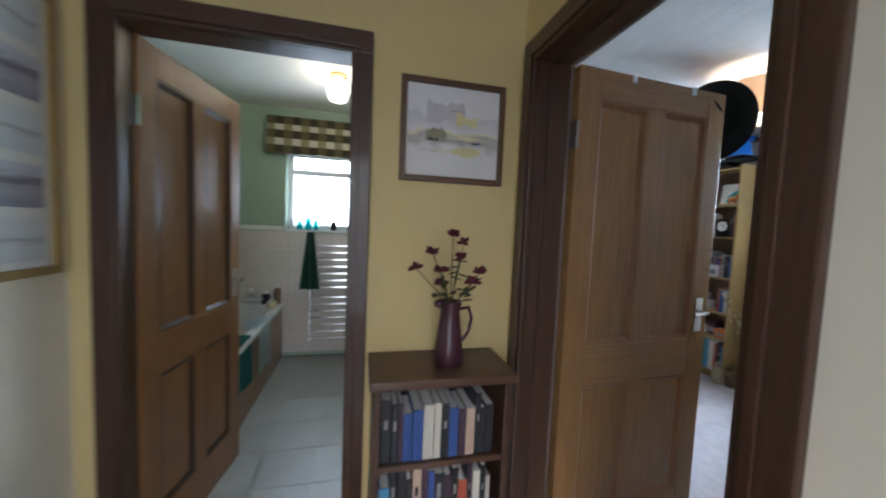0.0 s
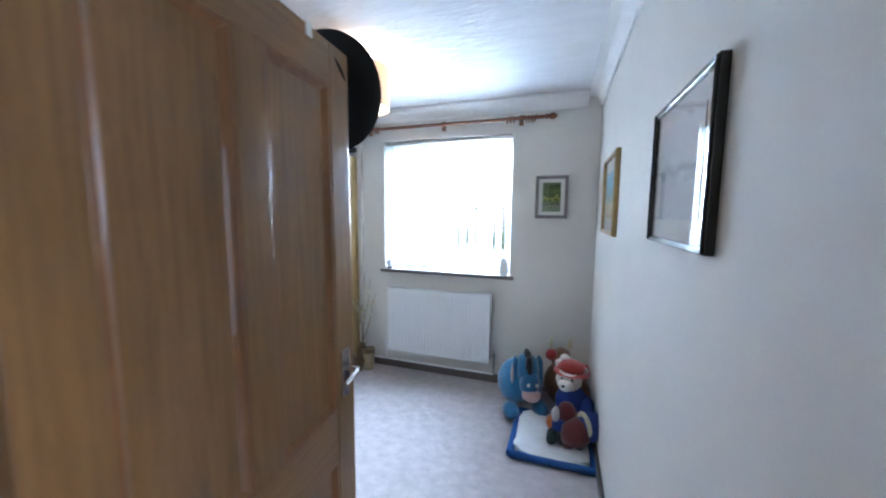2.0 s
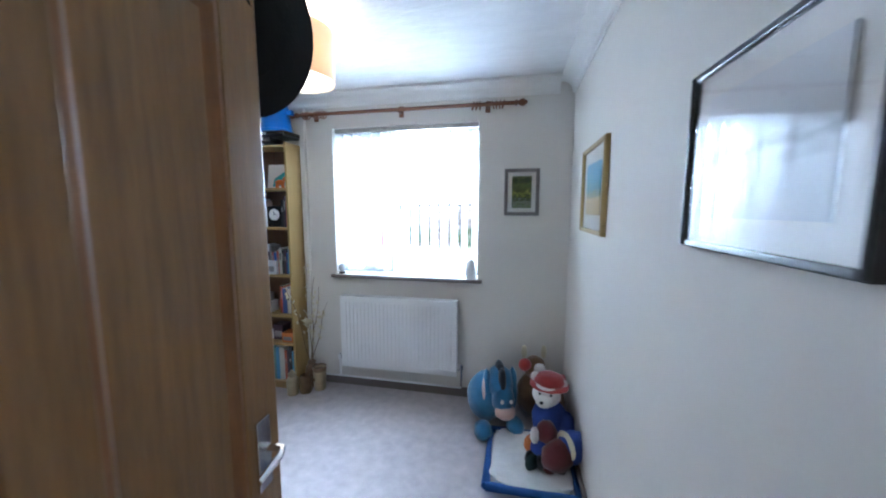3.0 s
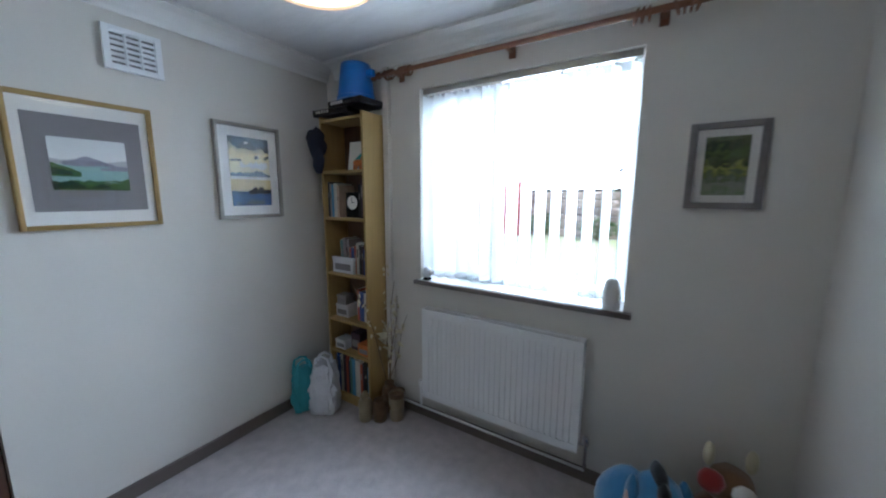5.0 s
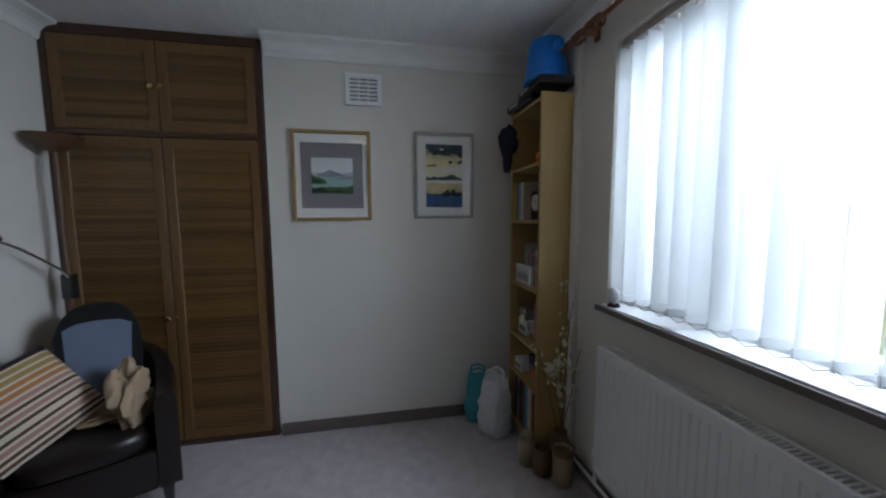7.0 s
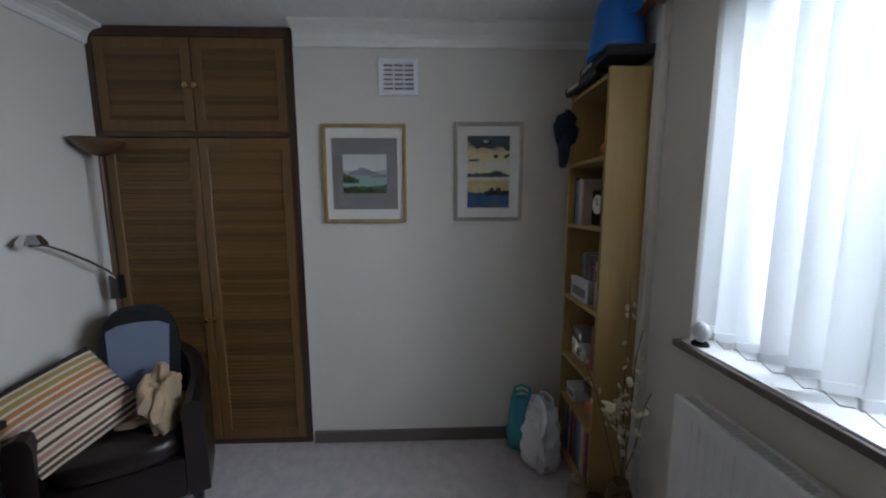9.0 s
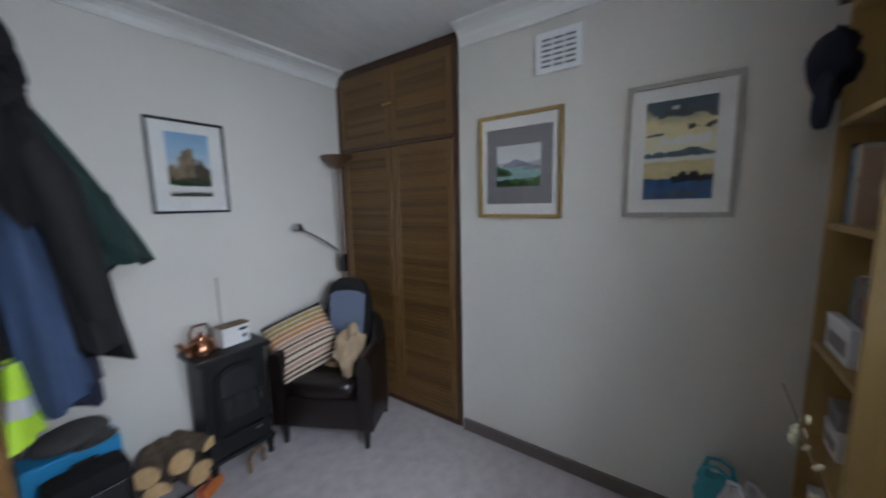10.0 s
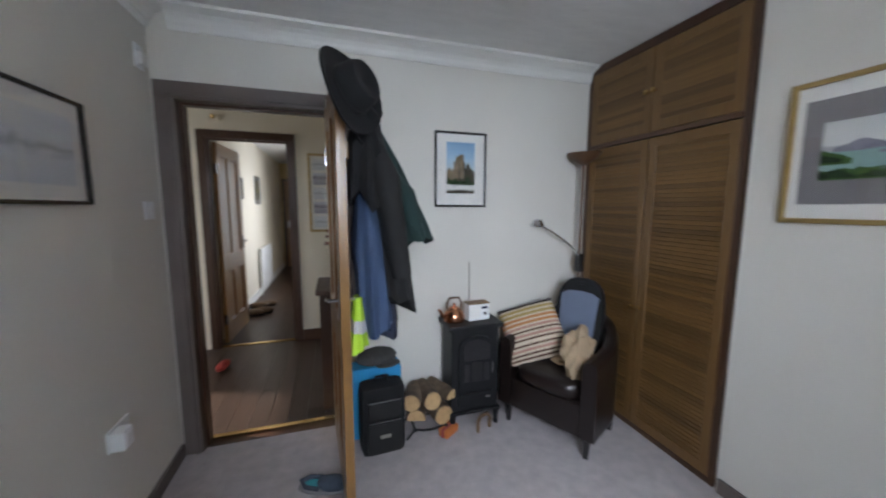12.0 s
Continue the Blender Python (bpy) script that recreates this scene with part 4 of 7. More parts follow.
L_castle = ((W["umber"], flat(0.2), ridge(0.42, 0.12, 2.0, 5), 0, 1), (W["sandstone"], flat(0.25), towers(0.48, ((0.25, 0.62, 0.62), (0.32, 0.46, 0.72), (0.44, 0.60, 0.76))), 0.2, 0.66), (W["umber"], flat(0.25), towers(0.3, ((0.44, 0.47, 0.70), (0.60, 0.66, 0.6))), 0.42, 0.66),
            (W["umber"], flat(0.2), peak(0.40, 0.22, 0.76, 0.14), 0.6, 0.95), (W["sandstone"], flat(0.2), peak(0.36, 0.16, 0.1, 0.14), 0.0, 0.26), (W["deep_green"], flat(0.16), ridge(0.27, 0.10, 5.0, 6), 0, 1), (W["white"], flat(0.08), ridge(0.17, 0.03, 7.0, 3), 0, 1), (W["umber"], flat(0.0), ridge(0.06, 0.03, 9.0, 4), 0, 1))
L_sketch = ((W["mauve"], ridge(0.60, 0.1, 2.0, 4), ridge(0.78, 0.12, 3.0, 4), 0.2, 0.62), (W["lemon"], ridge(0.60, 0.05, 5.0, 5), ridge(0.70, 0.09, 6.0, 5), 0.52, 0.76), (W["lemon"], ridge(0.25, 0.05, 15.0, 5), ridge(0.31, 0.06, 16.0, 5), 0.28, 0.8),
            (W["olive"], ridge(0.39, 0.02, 7.0, 5), ridge(0.50, 0.08, 8.0, 7), 0.2, 0.42), (W["grey"], flat(0.395), ridge(0.41, 0.012, 9.0, 9), 0.2, 0.86), (W["ink"], flat(0.385), ridge(0.41, 0.04, 10.0, 20), 0.22, 0.34), (W["ink"], flat(0.38), ridge(0.40, 0.04, 12.0, 20), 0.70, 0.79), (W["grey"], ridge(0.74, 0.02, 13.0, 4), ridge(0.75, 0.02, 13.0, 4), 0.45, 0.62))
A_wood = art("woodland_painting", [(0.0, (0.16, 0.22, 0.10)), (0.2, (0.26, 0.28, 0.22)), (0.34, (0.07, 0.10, 0.03)), (0.45, (0.40, 0.42, 0.10)), (0.55, (0.04, 0.06, 0.02)), (0.72, (0.12, 0.17, 0.05)), (0.85, (0.03, 0.05, 0.02)), (1.0, (0.15, 0.18, 0.07))], 0.7, 4.5, "Z")
A_beach = art("beach_painting", [(0.0, (0.62, 0.45, 0.20)), (0.3, (0.74, 0.56, 0.24)), (0.42, (0.20, 0.30, 0.20)), (0.5, (0.06, 0.35, 0.45)), (0.7, (0.10, 0.45, 0.62)), (1.0, (0.12, 0.42, 0.66))], 0.3, 3.0, "Z")
A_pale = art("pale_sketch", [(0.0, (0.70, 0.67, 0.66)), (0.30, (0.72, 0.69, 0.68)), (0.40, (0.42, 0.38, 0.38)), (0.45, (0.70, 0.64, 0.40)), (0.50, (0.70, 0.67, 0.68)), (0.62, (0.58, 0.55, 0.58)), (0.70, (0.72, 0.69, 0.70)), (1.0, (0.72, 0.69, 0.70))], 0.45, 4.0, "Z")
A_line = art("ink_drawing", [(0.0, (0.62, 0.64, 0.66)), (0.4, (0.66, 0.68, 0.70)), (0.5, (0.40, 0.42, 0.44)), (0.58, (0.66, 0.68, 0.70)), (1.0, (0.70, 0.71, 0.72))], 0.4, 3.0, "Z")
A_photo = art("faded_photograph", [(0.0, (0.30, 0.30, 0.36)), (0.4, (0.42, 0.40, 0.46)), (0.6, (0.20, 0.18, 0.22)), (0.8, (0.55, 0.55, 0.62)), (1.0, (0.60, 0.60, 0.66))], 0.6, 4.0, "Z")
picture("framed_picture", "w", (0, 1.456, 1.635), 0.465, 0.545, M["gold"], "gilt framed lake watercolour in a grey mount", 0.02, 0.03, None, 0.065, M["greycard"], A_sky, tall=0.025, half=(0.122, 0.108), layers=L_lake)
picture("framed_picture", "w", (0, 2.155, 1.645), 0.39, 0.55, M["silverframe"], "silver framed sunset seascape in a white mount", 0.02, 0.055, None, art_m=A_dusk, layers=L_dusk)
picture("framed_picture", "s", (1.0, 0, 1.665), 0.36, 0.485, M["blackframe"], "black framed castle print in a white mount", 0.014, 0.07, None, art_m=A_blue, art_up=0.012, half=(0.098, 0.165), layers=L_castle)
picture("framed_picture", "n", (2.335, NY, 1.63), 0.25, 0.34, M["greyframe"], "grey framed woodland painting", 0.025, 0.03, None, art_m=A_wood)
picture("framed_picture", "e", (EX, 0.79, 1.605), 0.43, 0.36, M["blackframe"], "black framed ink drawing behind reflecting glass", 0.014, 0.05, None, art_m=A_line, depth=0.02)
picture("framed_picture", "e", (EX, 1.99, 1.605), 0.50, 0.44, M["gold"], "gilt framed beach painting in a white mount", 0.022, 0.07, None, art_m=A_beach)
picture("framed_picture", "w", (YX, -0.415, 1.71), 0.41, 0.385, M["brownframe"], "brown framed pale sketch on the yellow wall", 0.022, 0.004, None, art_m=A_pale, layers=L_sketch)
picture("framed_picture", "e", (3.0, -2.95, 1.66), 0.34, 0.28, M["blackframe"], "dark framed print in the corridor", 0.02, 0.05, None, art_m=A_blue, layers=L_castle)
picture("framed_picture", "e", (3.0, -4.1, 1.68), 0.30, 0.44, M["blackframe"], "tall dark framed print in the corridor", 0.02, 0.05, None, art_m=A_wood)
co = thing("photo_collage", T(1.885, HY, 1.56, 180), "tall cream frame holding a column of small photographs", "picture", "framed pictures")
bm = bmesh.new()
for a in ((-0.17, -0.40, -0.145, 0.40), (0.145, -0.40, 0.17, 0.40), (-0.145, -0.40, 0.145, -0.375), (-0.145, 0.375, 0.145, 0.40)):
    box(bm, a[0], -0.02, a[1], a[2], -0.001, a[3], bevel=0.003)
part("frame", bm, M["gold"], co)
part("mount", bx(-0.145, -0.008, -0.375, 0.145, -0.002, 0.375), M["paper"], co)
for k in range(5):
    z = -0.355 + k * 0.147
    part("photograph", bx(-0.12, -0.011, z, 0.12, -0.0085, z + 0.118), [A_line, A_photo, A_line, A_photo, A_line][k], co)
g = part("glass", bx(-0.145, -0.016, -0.375, 0.145, -0.014, 0.375), M["picglass"], co)
g.visible_shadow = False

# wall vent: a moulded plate with three columns of slots
ve = thing("wall_vent", T(0, 1.655, 2.155, 90), "white plastic wall vent with three columns of slots", "vent")
bm = bmesh.new()
for a in ((-0.108, -0.093, -0.082, 0.093), (0.082, -0.093, 0.108, 0.093), (-0.082, -0.093, 0.082, -0.072), (-0.082, 0.072, 0.082, 0.093), (-0.032, -0.072, -0.024, 0.072), (0.024, -0.072, 0.032, 0.072)):
    box(bm, a[0], -0.022, a[1], a[2], -0.001, a[3], bevel=0.003)
part("frame", bm, M["upvc"], ve)
# grey sheet behind the slats, standing in for the dark of the slots
part("backing", bx(-0.082, -0.004, -0.072, 0.082, -0.001, 0.072), M["greycard"], ve)
vs = mesh_of("slat", bx(-0.025, -0.008, -0.0065, 0.025, 0.004, 0.0065, bevel=0.001))
vs.materials.append(M["upvc"])
for x in (-0.057, 0.0, 0.057):
    for k in range(7):
        piece("slat", vs, ve, T(x, -0.012, -0.072 + k * 0.024, 0, 25))

# ---------- bookcase in the corner ----------
def books(at, x0, x1, y0, z, hmin, hmax, depth, seed, group, fill=1.0, picks=range(9), wmin=0.012, wmax=0.034):
    """A row of single books standing side by side."""
    rng = random.Random(seed)
    x = x0
    while x < x0 + (x1 - x0) * fill - wmin:
        w = min(rng.uniform(wmin, wmax), x1 - x)
        h, d = rng.uniform(hmin, hmax), depth * rng.uniform(0.8, 1.0)
        k = rng.choice(picks)
        o = thing("book", at @ T(x, y0, z), ["black", "cream", "rust red", "dark blue", "mid blue", "tan", "dark plum", "grey", "sea green"][k] + " book standing upright on a shelf", "book", group)
        bm = bx(0.0005, 0, 0, w - 0.0005, d, h, bevel=0.0015)
        part("cover", bm, M["book%d" % k], o)
        part("page_block", bx(0.003, 0.006, h - 0.002, w - 0.003, d - 0.004, h + 0.0006), M["paper"], o)
        # grey bars instead of white, toned down for the shade inside the shelves
        if rng.random() < 0.45:
            part("spine_bar", bx(0.3 * w, -0.0006, h * 0.55, 0.7 * w, 0.0004, h * rng.uniform(0.62, 0.85)), M["book7"] if k in (0, 2, 3, 4, 6, 8) else M["book0"], o)
        x += w + rng.uniform(0, 0.002)


SX, SYF = 0.15, 2.562
bc = thing("bookcase", T(SX, SYF), "tall narrow birch veneer bookcase, full shelves", "bookcase")
part("side_panel", bx(0, 0, 0, 0.018, 0.206, 2.02, bevel=0.0015), M["birch"], bc)
part("side_panel", bx(0.382, 0, 0, 0.40, 0.206, 2.02, bevel=0.0015), M["birch"], bc)
part("back_panel", bx(0.018, 0.2, 0.0, 0.382, 0.205, 2.018), M["brownframe"], bc)
SZ = [0.07, 0.40, 0.64, 0.975, 1.36, 1.67, 2.0]
for z in SZ:
    part("shelf", bx(0.018, 0.002, z - 0.018, 0.382, 0.2, z, bevel=0.0015), M["birch"], bc)
part("plinth", bx(0.018, 0.02, 0, 0.382, 0.03, 0.052), M["birch"], bc)
A0 = T(SX, SYF)
books(A0, 0.02, 0.38, 0.03, SZ[0], 0.24, 0.30, 0.16, 3, "books in the bookcase", 0.97)
books(A0, 0.10, 0.38, 0.05, SZ[3], 0.16, 0.25, 0.145, 5, "books in the bookcase", 0.95)
books(A0, 0.02, 0.13, 0.03, SZ[4], 0.20, 0.24, 0.15, 8, "books in the bookcase", 0.95)
books(A0, 0.31, 0.38, 0.03, SZ[4], 0.20, 0.25, 0.15, 9, "books in the bookcase", 0.95)
books(A0, 0.24, 0.38, 0.055, SZ[2], 0.18, 0.25, 0.14, 12, "books in the bookcase", 0.9)


def carton(name, m, sx, sy, sz, material, label, cat="box", lid=None):
    o = thing(name, m, label, cat)
    part("body", bx(0, 0, 0, sx, sy, sz * 0.78, bevel=0.003), material, o)
    part("lid", bx(-0.002, -0.002, sz * 0.78, sx + 0.002, sy + 0.002, sz, bevel=0.003), lid or material, o)
    part("printed_panel", bx(sx * 0.12, -0.0012, sz * 0.2, sx * 0.88, 0.0006, sz * 0.6), M["greycard"] if material is not M["greycard"] else M["paper"], o)
    return o


carton("small_box", A0 @ T(0.03, 0.05, SZ[2]), 0.12, 0.1, 0.09, M["bagwhite"], "small white box on a bookcase shelf")
carton("small_box", A0 @ T(0.04, 0.05, SZ[2] + 0.0902), 0.09, 0.08, 0.07, M["book7"], "small grey box stacked on a white box")
carton("small_box", A0 @ T(0.03, 0.03, SZ[1]), 0.10, 0.1, 0.07, M["bagwhite"], "small white box on a low shelf")
carton("small_box", A0 @ T(0.15, 0.07, SZ[1]), 0.09, 0.1, 0.13, M["book6"], "dark plum box on a low shelf")
carton("small_box", A0 @ T(0.26, 0.03, SZ[1]), 0.10, 0.1, 0.08, M["orange"], "orange box on a low shelf")
carton("clear_tub", A0 @ T(0.05, 0.02, SZ[3]), 0.20, 0.025, 0.11, M["bagwhite"], "white plastic tub before the books")
cl = thing("clock", A0 @ T(0.225, 0.06, SZ[4]), "black mantel clock with a white dial", "clock")
part("case", bx(-0.065, 0, 0, 0.065, 0.05, 0.17, bevel=0.008), M["black"], cl)
part("dial", lathe(bmesh.new(), [(0.046, 0), (0.046, 0.004)], 24, m=Matrix.Translation((0, 0, 0.10)) @ pose(0, 0, 0, 90, 0, 0)), M["paper"], cl)
bm = bx(-0.002, -0.0065, 0.10, 0.002, -0.0045, 0.132)
box(bm, -0.002, -0.0064, 0.098, 0.022, -0.0046, 0.102)
part("clock_hand", bm, M["black"], cl)
cd = thing("greeting_card", A0 @ T(0.13, 0.12, SZ[5], 0, -8), "white card with a teal landscape print", "card")
part("sheet", bx(0, 0, 0, 0.20, 0.003, 0.20), M["paper"], cd)
part("print", prism(bmesh.new(), [(0.05, 0.02), (0.19, 0.02), (0.19, 0.10), (0.15, 0.14), (0.10, 0.11), (0.06, 0.08)], -0.0015, -0.0003), M["teal"], cd)
an = thing("animal_ornament", A0 @ T(0.30, 0.05, SZ[5]), "small red clay animal ornament", "ornament")
bm = bmesh.new()
for x in (-0.025, 0.025):
    for y in (-0.01, 0.01):
        tube(bm, [(x, y, 0), (x, y, 0.03)], 0.007)
blob(bm, (0, 0, 0.045), (0.042, 0.02, 0.022)), blob(bm, (0.045, 0, 0.07), (0.02, 0.014, 0.018))
part("body", bm, M["orange"], an, smooth=True)
cap = thing("cap", A0 @ T(0.01, -0.02, 1.66), "navy cap hanging on the bookcase corner", "cap")
bm = blob(bmesh.new(), (-0.02, 0.0, 0.19), (0.06, 0.06, 0.10), rough=0.3, seed=3)
part("crown", bm, M["navy"], cap, smooth=True)
bm = blob(bmesh.new(), (0.02, -0.02, 0.07), (0.05, 0.025, 0.085), rough=0.2, seed=5)
part("peak", bm, M["navy"], cap, smooth=True)
for k, (dx, dy, rz) in enumerate(((-0.03, -0.02, 4), (0.10, 0.0, -3))):
    o = thing("board_game_box", A0 @ T(dx, dy, 2.0202 + k * 0.042, rz), "flat black board game box with white lettering bars", "game box", "game boxes")
    part("base", bx(0, 0, 0, 0.30, 0.2, 0.028, bevel=0.002), M["book0"], o)
    part("lid", bx(-0.002, -0.002, 0.012, 0.302, 0.202, 0.04, bevel=0.002), M["blackframe"], o)
    for i in range(5):
        part("lettering_bar", bx(0.03 + i * 0.024, -0.0035, 0.017, 0.045 + i * 0.024, -0.0015, 0.034), M["paper"], o)
carton("small_box", A0 @ T(0.05, 0.08, 2.0604), 0.09, 0.1, 0.09, M["bagwhite"], "small white box on top of the bookcase")
bk = thing("bucket", A0 @ T(0.27, 0.085, 2.1024), "bright blue plastic bucket standing upside down", "bucket")
part("body", lathe(bmesh.new(), [(0.116, 0), (0.122, 0.0), (0.122, 0.02), (0.116, 0.024), (0.092, 0.21), (0.088, 0.218), (0.07, 0.218)], 32), M["bluecan"], bk, smooth=True)
part("lug", bx(0.10, -0.02, 0.13, 0.15, 0.02, 0.17, bevel=0.008), M["bluecan"], bk)


# ---------- pots and twigs, bags ----------
def pot(prof, x, y, material, label):
    o = thing("vase", T(x, y), label, "vase", "vases by the bookcase")
    part("body", lathe(bmesh.new(), prof, 28), material, o, smooth=True)
    return o


o = pot([(0.042, 0), (0.046, 0.01), (0.046, 0.12), (0.04, 0.14), (0.024, 0.15), (0.024, 0.165), (0.03, 0.168)], 0.545, 2.512, M["stone"], "fawn stoneware jar with a stopper lid")
part("lid", lathe(bmesh.new(), [(0.033, 0.168), (0.034, 0.176), (0.02, 0.184), (0.013, 0.19), (0.016, 0.2), (0.006, 0.206)], 24), M["stone"], o, smooth=True)
o = pot([(0.045, 0), (0.05, 0.01), (0.05, 0.115), (0.044, 0.138), (0.036, 0.142), (0.036, 0.03)], 0.63, 2.565, M["brownpot"], "brown mottled square-shouldered pot")
part("rim", tube(bmesh.new(), [(0.04 * math.cos(a), 0.04 * math.sin(a), 0.141) for a in [k * math.pi / 10 for k in range(21)]], 0.005, 8), M["twig"], o, smooth=True)
o = pot([(0.045, 0), (0.048, 0.01), (0.054, 0.18), (0.055, 0.19), (0.048, 0.19), (0.044, 0.06)], 0.717, 2.635, M["stone"], "tall fawn stoneware beaker with a brown rim")
bm = lathe(bmesh.new(), [(0.0545, 0.165), (0.0575, 0.185), (0.057, 0.20), (0.049, 0.20), (0.048, 0.17)], 28)
part("rim", bm, M["brownpot"], o, "brown glazed rim", smooth=True)
part("glaze_mark", blob(bmesh.new(), (-0.02, -0.043, 0.095), (0.013, 0.007, 0.02), rough=0.3, seed=6), M["twig"], o, "dark glaze mark", smooth=True)
tv = pot([(0.04, 0), (0.055, 0.02), (0.06, 0.10), (0.05, 0.17), (0.03, 0.20), (0.035, 0.22), (0.026, 0.22), (0.026, 0.05)], 0.622, 2.674, M["brownpot"], "round brown glazed vase holding dry twigs")
rng = random.Random(4)
for k, (dx, dy, dz) in enumerate(((-0.03, 0.0, 1.06), (0.13, -0.05, 0.80), (-0.06, -0.24, 0.88), (0.17, 0.0, 0.66), (0.03, 0.03, 0.86), (0.07, -0.09, 0.62))):
    pts = [(dx * t ** 1.4 + 0.012 * math.sin(9 * t + k), dy * t ** 1.4, 0.10 + (dz - 0.02) * t) for t in [i / 8 for i in range(9)]]
    tw = part("twig", tube(bmesh.new(), pts, [0.004 - 0.0003 * i for i in range(9)], 6), M["twig"], tv)
    for i in range(12):
        t = rng.uniform(0.5, 1.0)
        p = Vector(pts[min(8, int(t * 8))]) + Vector((rng.uniform(-0.02, 0.02), rng.uniform(-0.02, 0.02), rng.uniform(-0.04, 0.04)))
        bm = blob(bmesh.new(), (0, 0, 0), (0.009 + 0.005 * (k % 2), 0.006, 0.016), sub=1)
        q = part("bud", bm, M["petal"], tw, smooth=True)
        q.matrix_basis = T(p.x, p.y, p.z, rng.uniform(0, 360), rng.uniform(-50, 50))
fl = part("dry_flower", blob(bmesh.new(), (0.03, -0.08, 0.55), (0.012, 0.012, 0.012), sub=1), M["twig"], tv)
for i in range(9):
    a = i * 40
    bm = blob(bmesh.new(), (0.02, 0, 0), (0.034, 0.020, 0.004), sub=2)
    q = part("petal", bm, M["petal"], fl, smooth=True)
    q.matrix_basis = T(0.03, -0.08, 0.58 + 0.03 * (i % 3 - 1), a, 0, -40 + 25 * (i % 3))


def soft_bag(name, m, w, d, h, material, label, seed, handles=True):
    o = thing(name, m, label, "bag")
    bm = bmesh.new()
    n, k = 40, 16
    rings = []
    for j in range(k + 1):
        t = j / k
        s = (1 - 0.25 * t - 0.35 * max(0, t - 0.7)) * (0.75 + 0.25 * math.sin(min(1, t * 4) * 1.57))
        ring = []
        for i in range(n):
            a = 2 * math.pi * i / n
            c, q = math.cos(a), math.sin(a)
            x, y = math.copysign(abs(c) ** 0.6, c) * w / 2 * s, math.copysign(abs(q) ** 0.6, q) * d / 2 * s
            f = 1 + 0.30 * noise.noise(Vector((3 * c + seed, 3 * q, t * 5))) + 0.16 * noise.noise(Vector((8 * c, 8 * q + seed, t * 14)))
            ring.append(bm.verts.new((x * f, y * f, h * t + 0.02 * noise.noise(Vector((2 * c, 2 * q, seed))) * t)))
        rings.append(ring)
    for a, b in zip(rings, rings[1:]):
        for i in range(n):
            bm.faces.new((a[i], a[(i + 1) % n], b[(i + 1) % n], b[i]))
    bm.faces.new(rings[0][::-1]), bm.faces.new(rings[-1])
    part("body", bm, material, o, smooth=True)
    if handles:
        for s in (-1, 1):
            bm = tube(bmesh.new(), [(-0.05, s * 0.03, h * 0.96), (-0.04, s * 0.035, h * 1.12), (0.0, s * 0.03, h * 1.17), (0.04, s * 0.035, h * 1.12), (0.05, s * 0.03, h * 0.96)], [0.012, 0.008, 0.007, 0.008, 0.012])
            part("handle", bm, material, o, smooth=True)
    return o


soft_bag("carrier_bag", T(0.235, 2.435, 0, 30), 0.20, 0.18, 0.36, M["bagwhite"], "crumpled white polythene carrier bag, full", 2.0)
soft_bag("paper_bag", T(0.10, 2.36, 0, 75), 0.17, 0.08, 0.33, M["teal"], "teal blue paper bag leaning on the wall", 7.0)

# sill ornaments
o = thing("speaker", T(1.965, NY - 0.005, WZ0 + 0.0065), "small white rounded speaker on the sill", "speaker")
part("body", lathe(bmesh.new(), [(0.036, 0), (0.04, 0.008), (0.04, 0.08), (0.034, 0.12), (0.02, 0.145), (0.008, 0.15)], 24, sy=0.6), M["gloss_white"], o, smooth=True)
part("grille", bx(-0.022, -0.0275, 0.03, 0.022, -0.0245, 0.10, bevel=0.001), M["white"], o)
o = thing("glass_ornament", T(0.885, NY - 0.005, WZ0 + 0.0065), "small glass ornament on a dark base", "ornament")
part("base", lathe(bmesh.new(), [(0.026, 0), (0.028, 0.006), (0.02, 0.014)], 20), M["black"], o, smooth=True)
part("globe", blob(bmesh.new(), (0, 0, 0.048), (0.03, 0.024, 0.036)), M["bagwhite"], o, smooth=True)

# ---------- pendant lamp ----------
pl = thing("pendant_lamp", T(1.27, 1.66, CEIL), "peach drum pendant lampshade, lit", "lamp")
part("ceiling_rose", lathe(bmesh.new(), [(0.05, -0.002), (0.05, -0.012), (0.03, -0.03), (0.01, -0.034)], 24), M["upvc"], pl, smooth=True)
part("flex", tube(bmesh.new(), [(0, 0, -0.03), (0, 0, -0.14)], 0.003, 6), M["upvc"], pl)
bm = lathe(bmesh.new(), [(0.175, -0.31), (0.175, -0.085)], 48)
bmesh.ops.delete(bm, geom=[f for f in bm.faces if len(f.verts) > 4], context="FACES_ONLY")
bmesh.ops.solidify(bm, geom=bm.faces, thickness=0.0015)
part("shade", bm, M["shade"], pl, smooth=True)
part("diffuser", lathe(bmesh.new(), [(0.168, -0.303), (0.168, -0.300)], 48), M["opal"], pl, "glowing opal diffuser disc")
part("bulb", blob(bmesh.new(), (0, 0, -0.17), (0.02, 0.02, 0.025)), M["opal"], pl, smooth=True)

# ---------- coats and hats on the door ----------
DH = Matrix.Translation((DX0 + 0.045, 0.01, 0)) @ pose(0, 0, 0, 0, 0, 94)   # x along the leaf, +y into the corner behind it


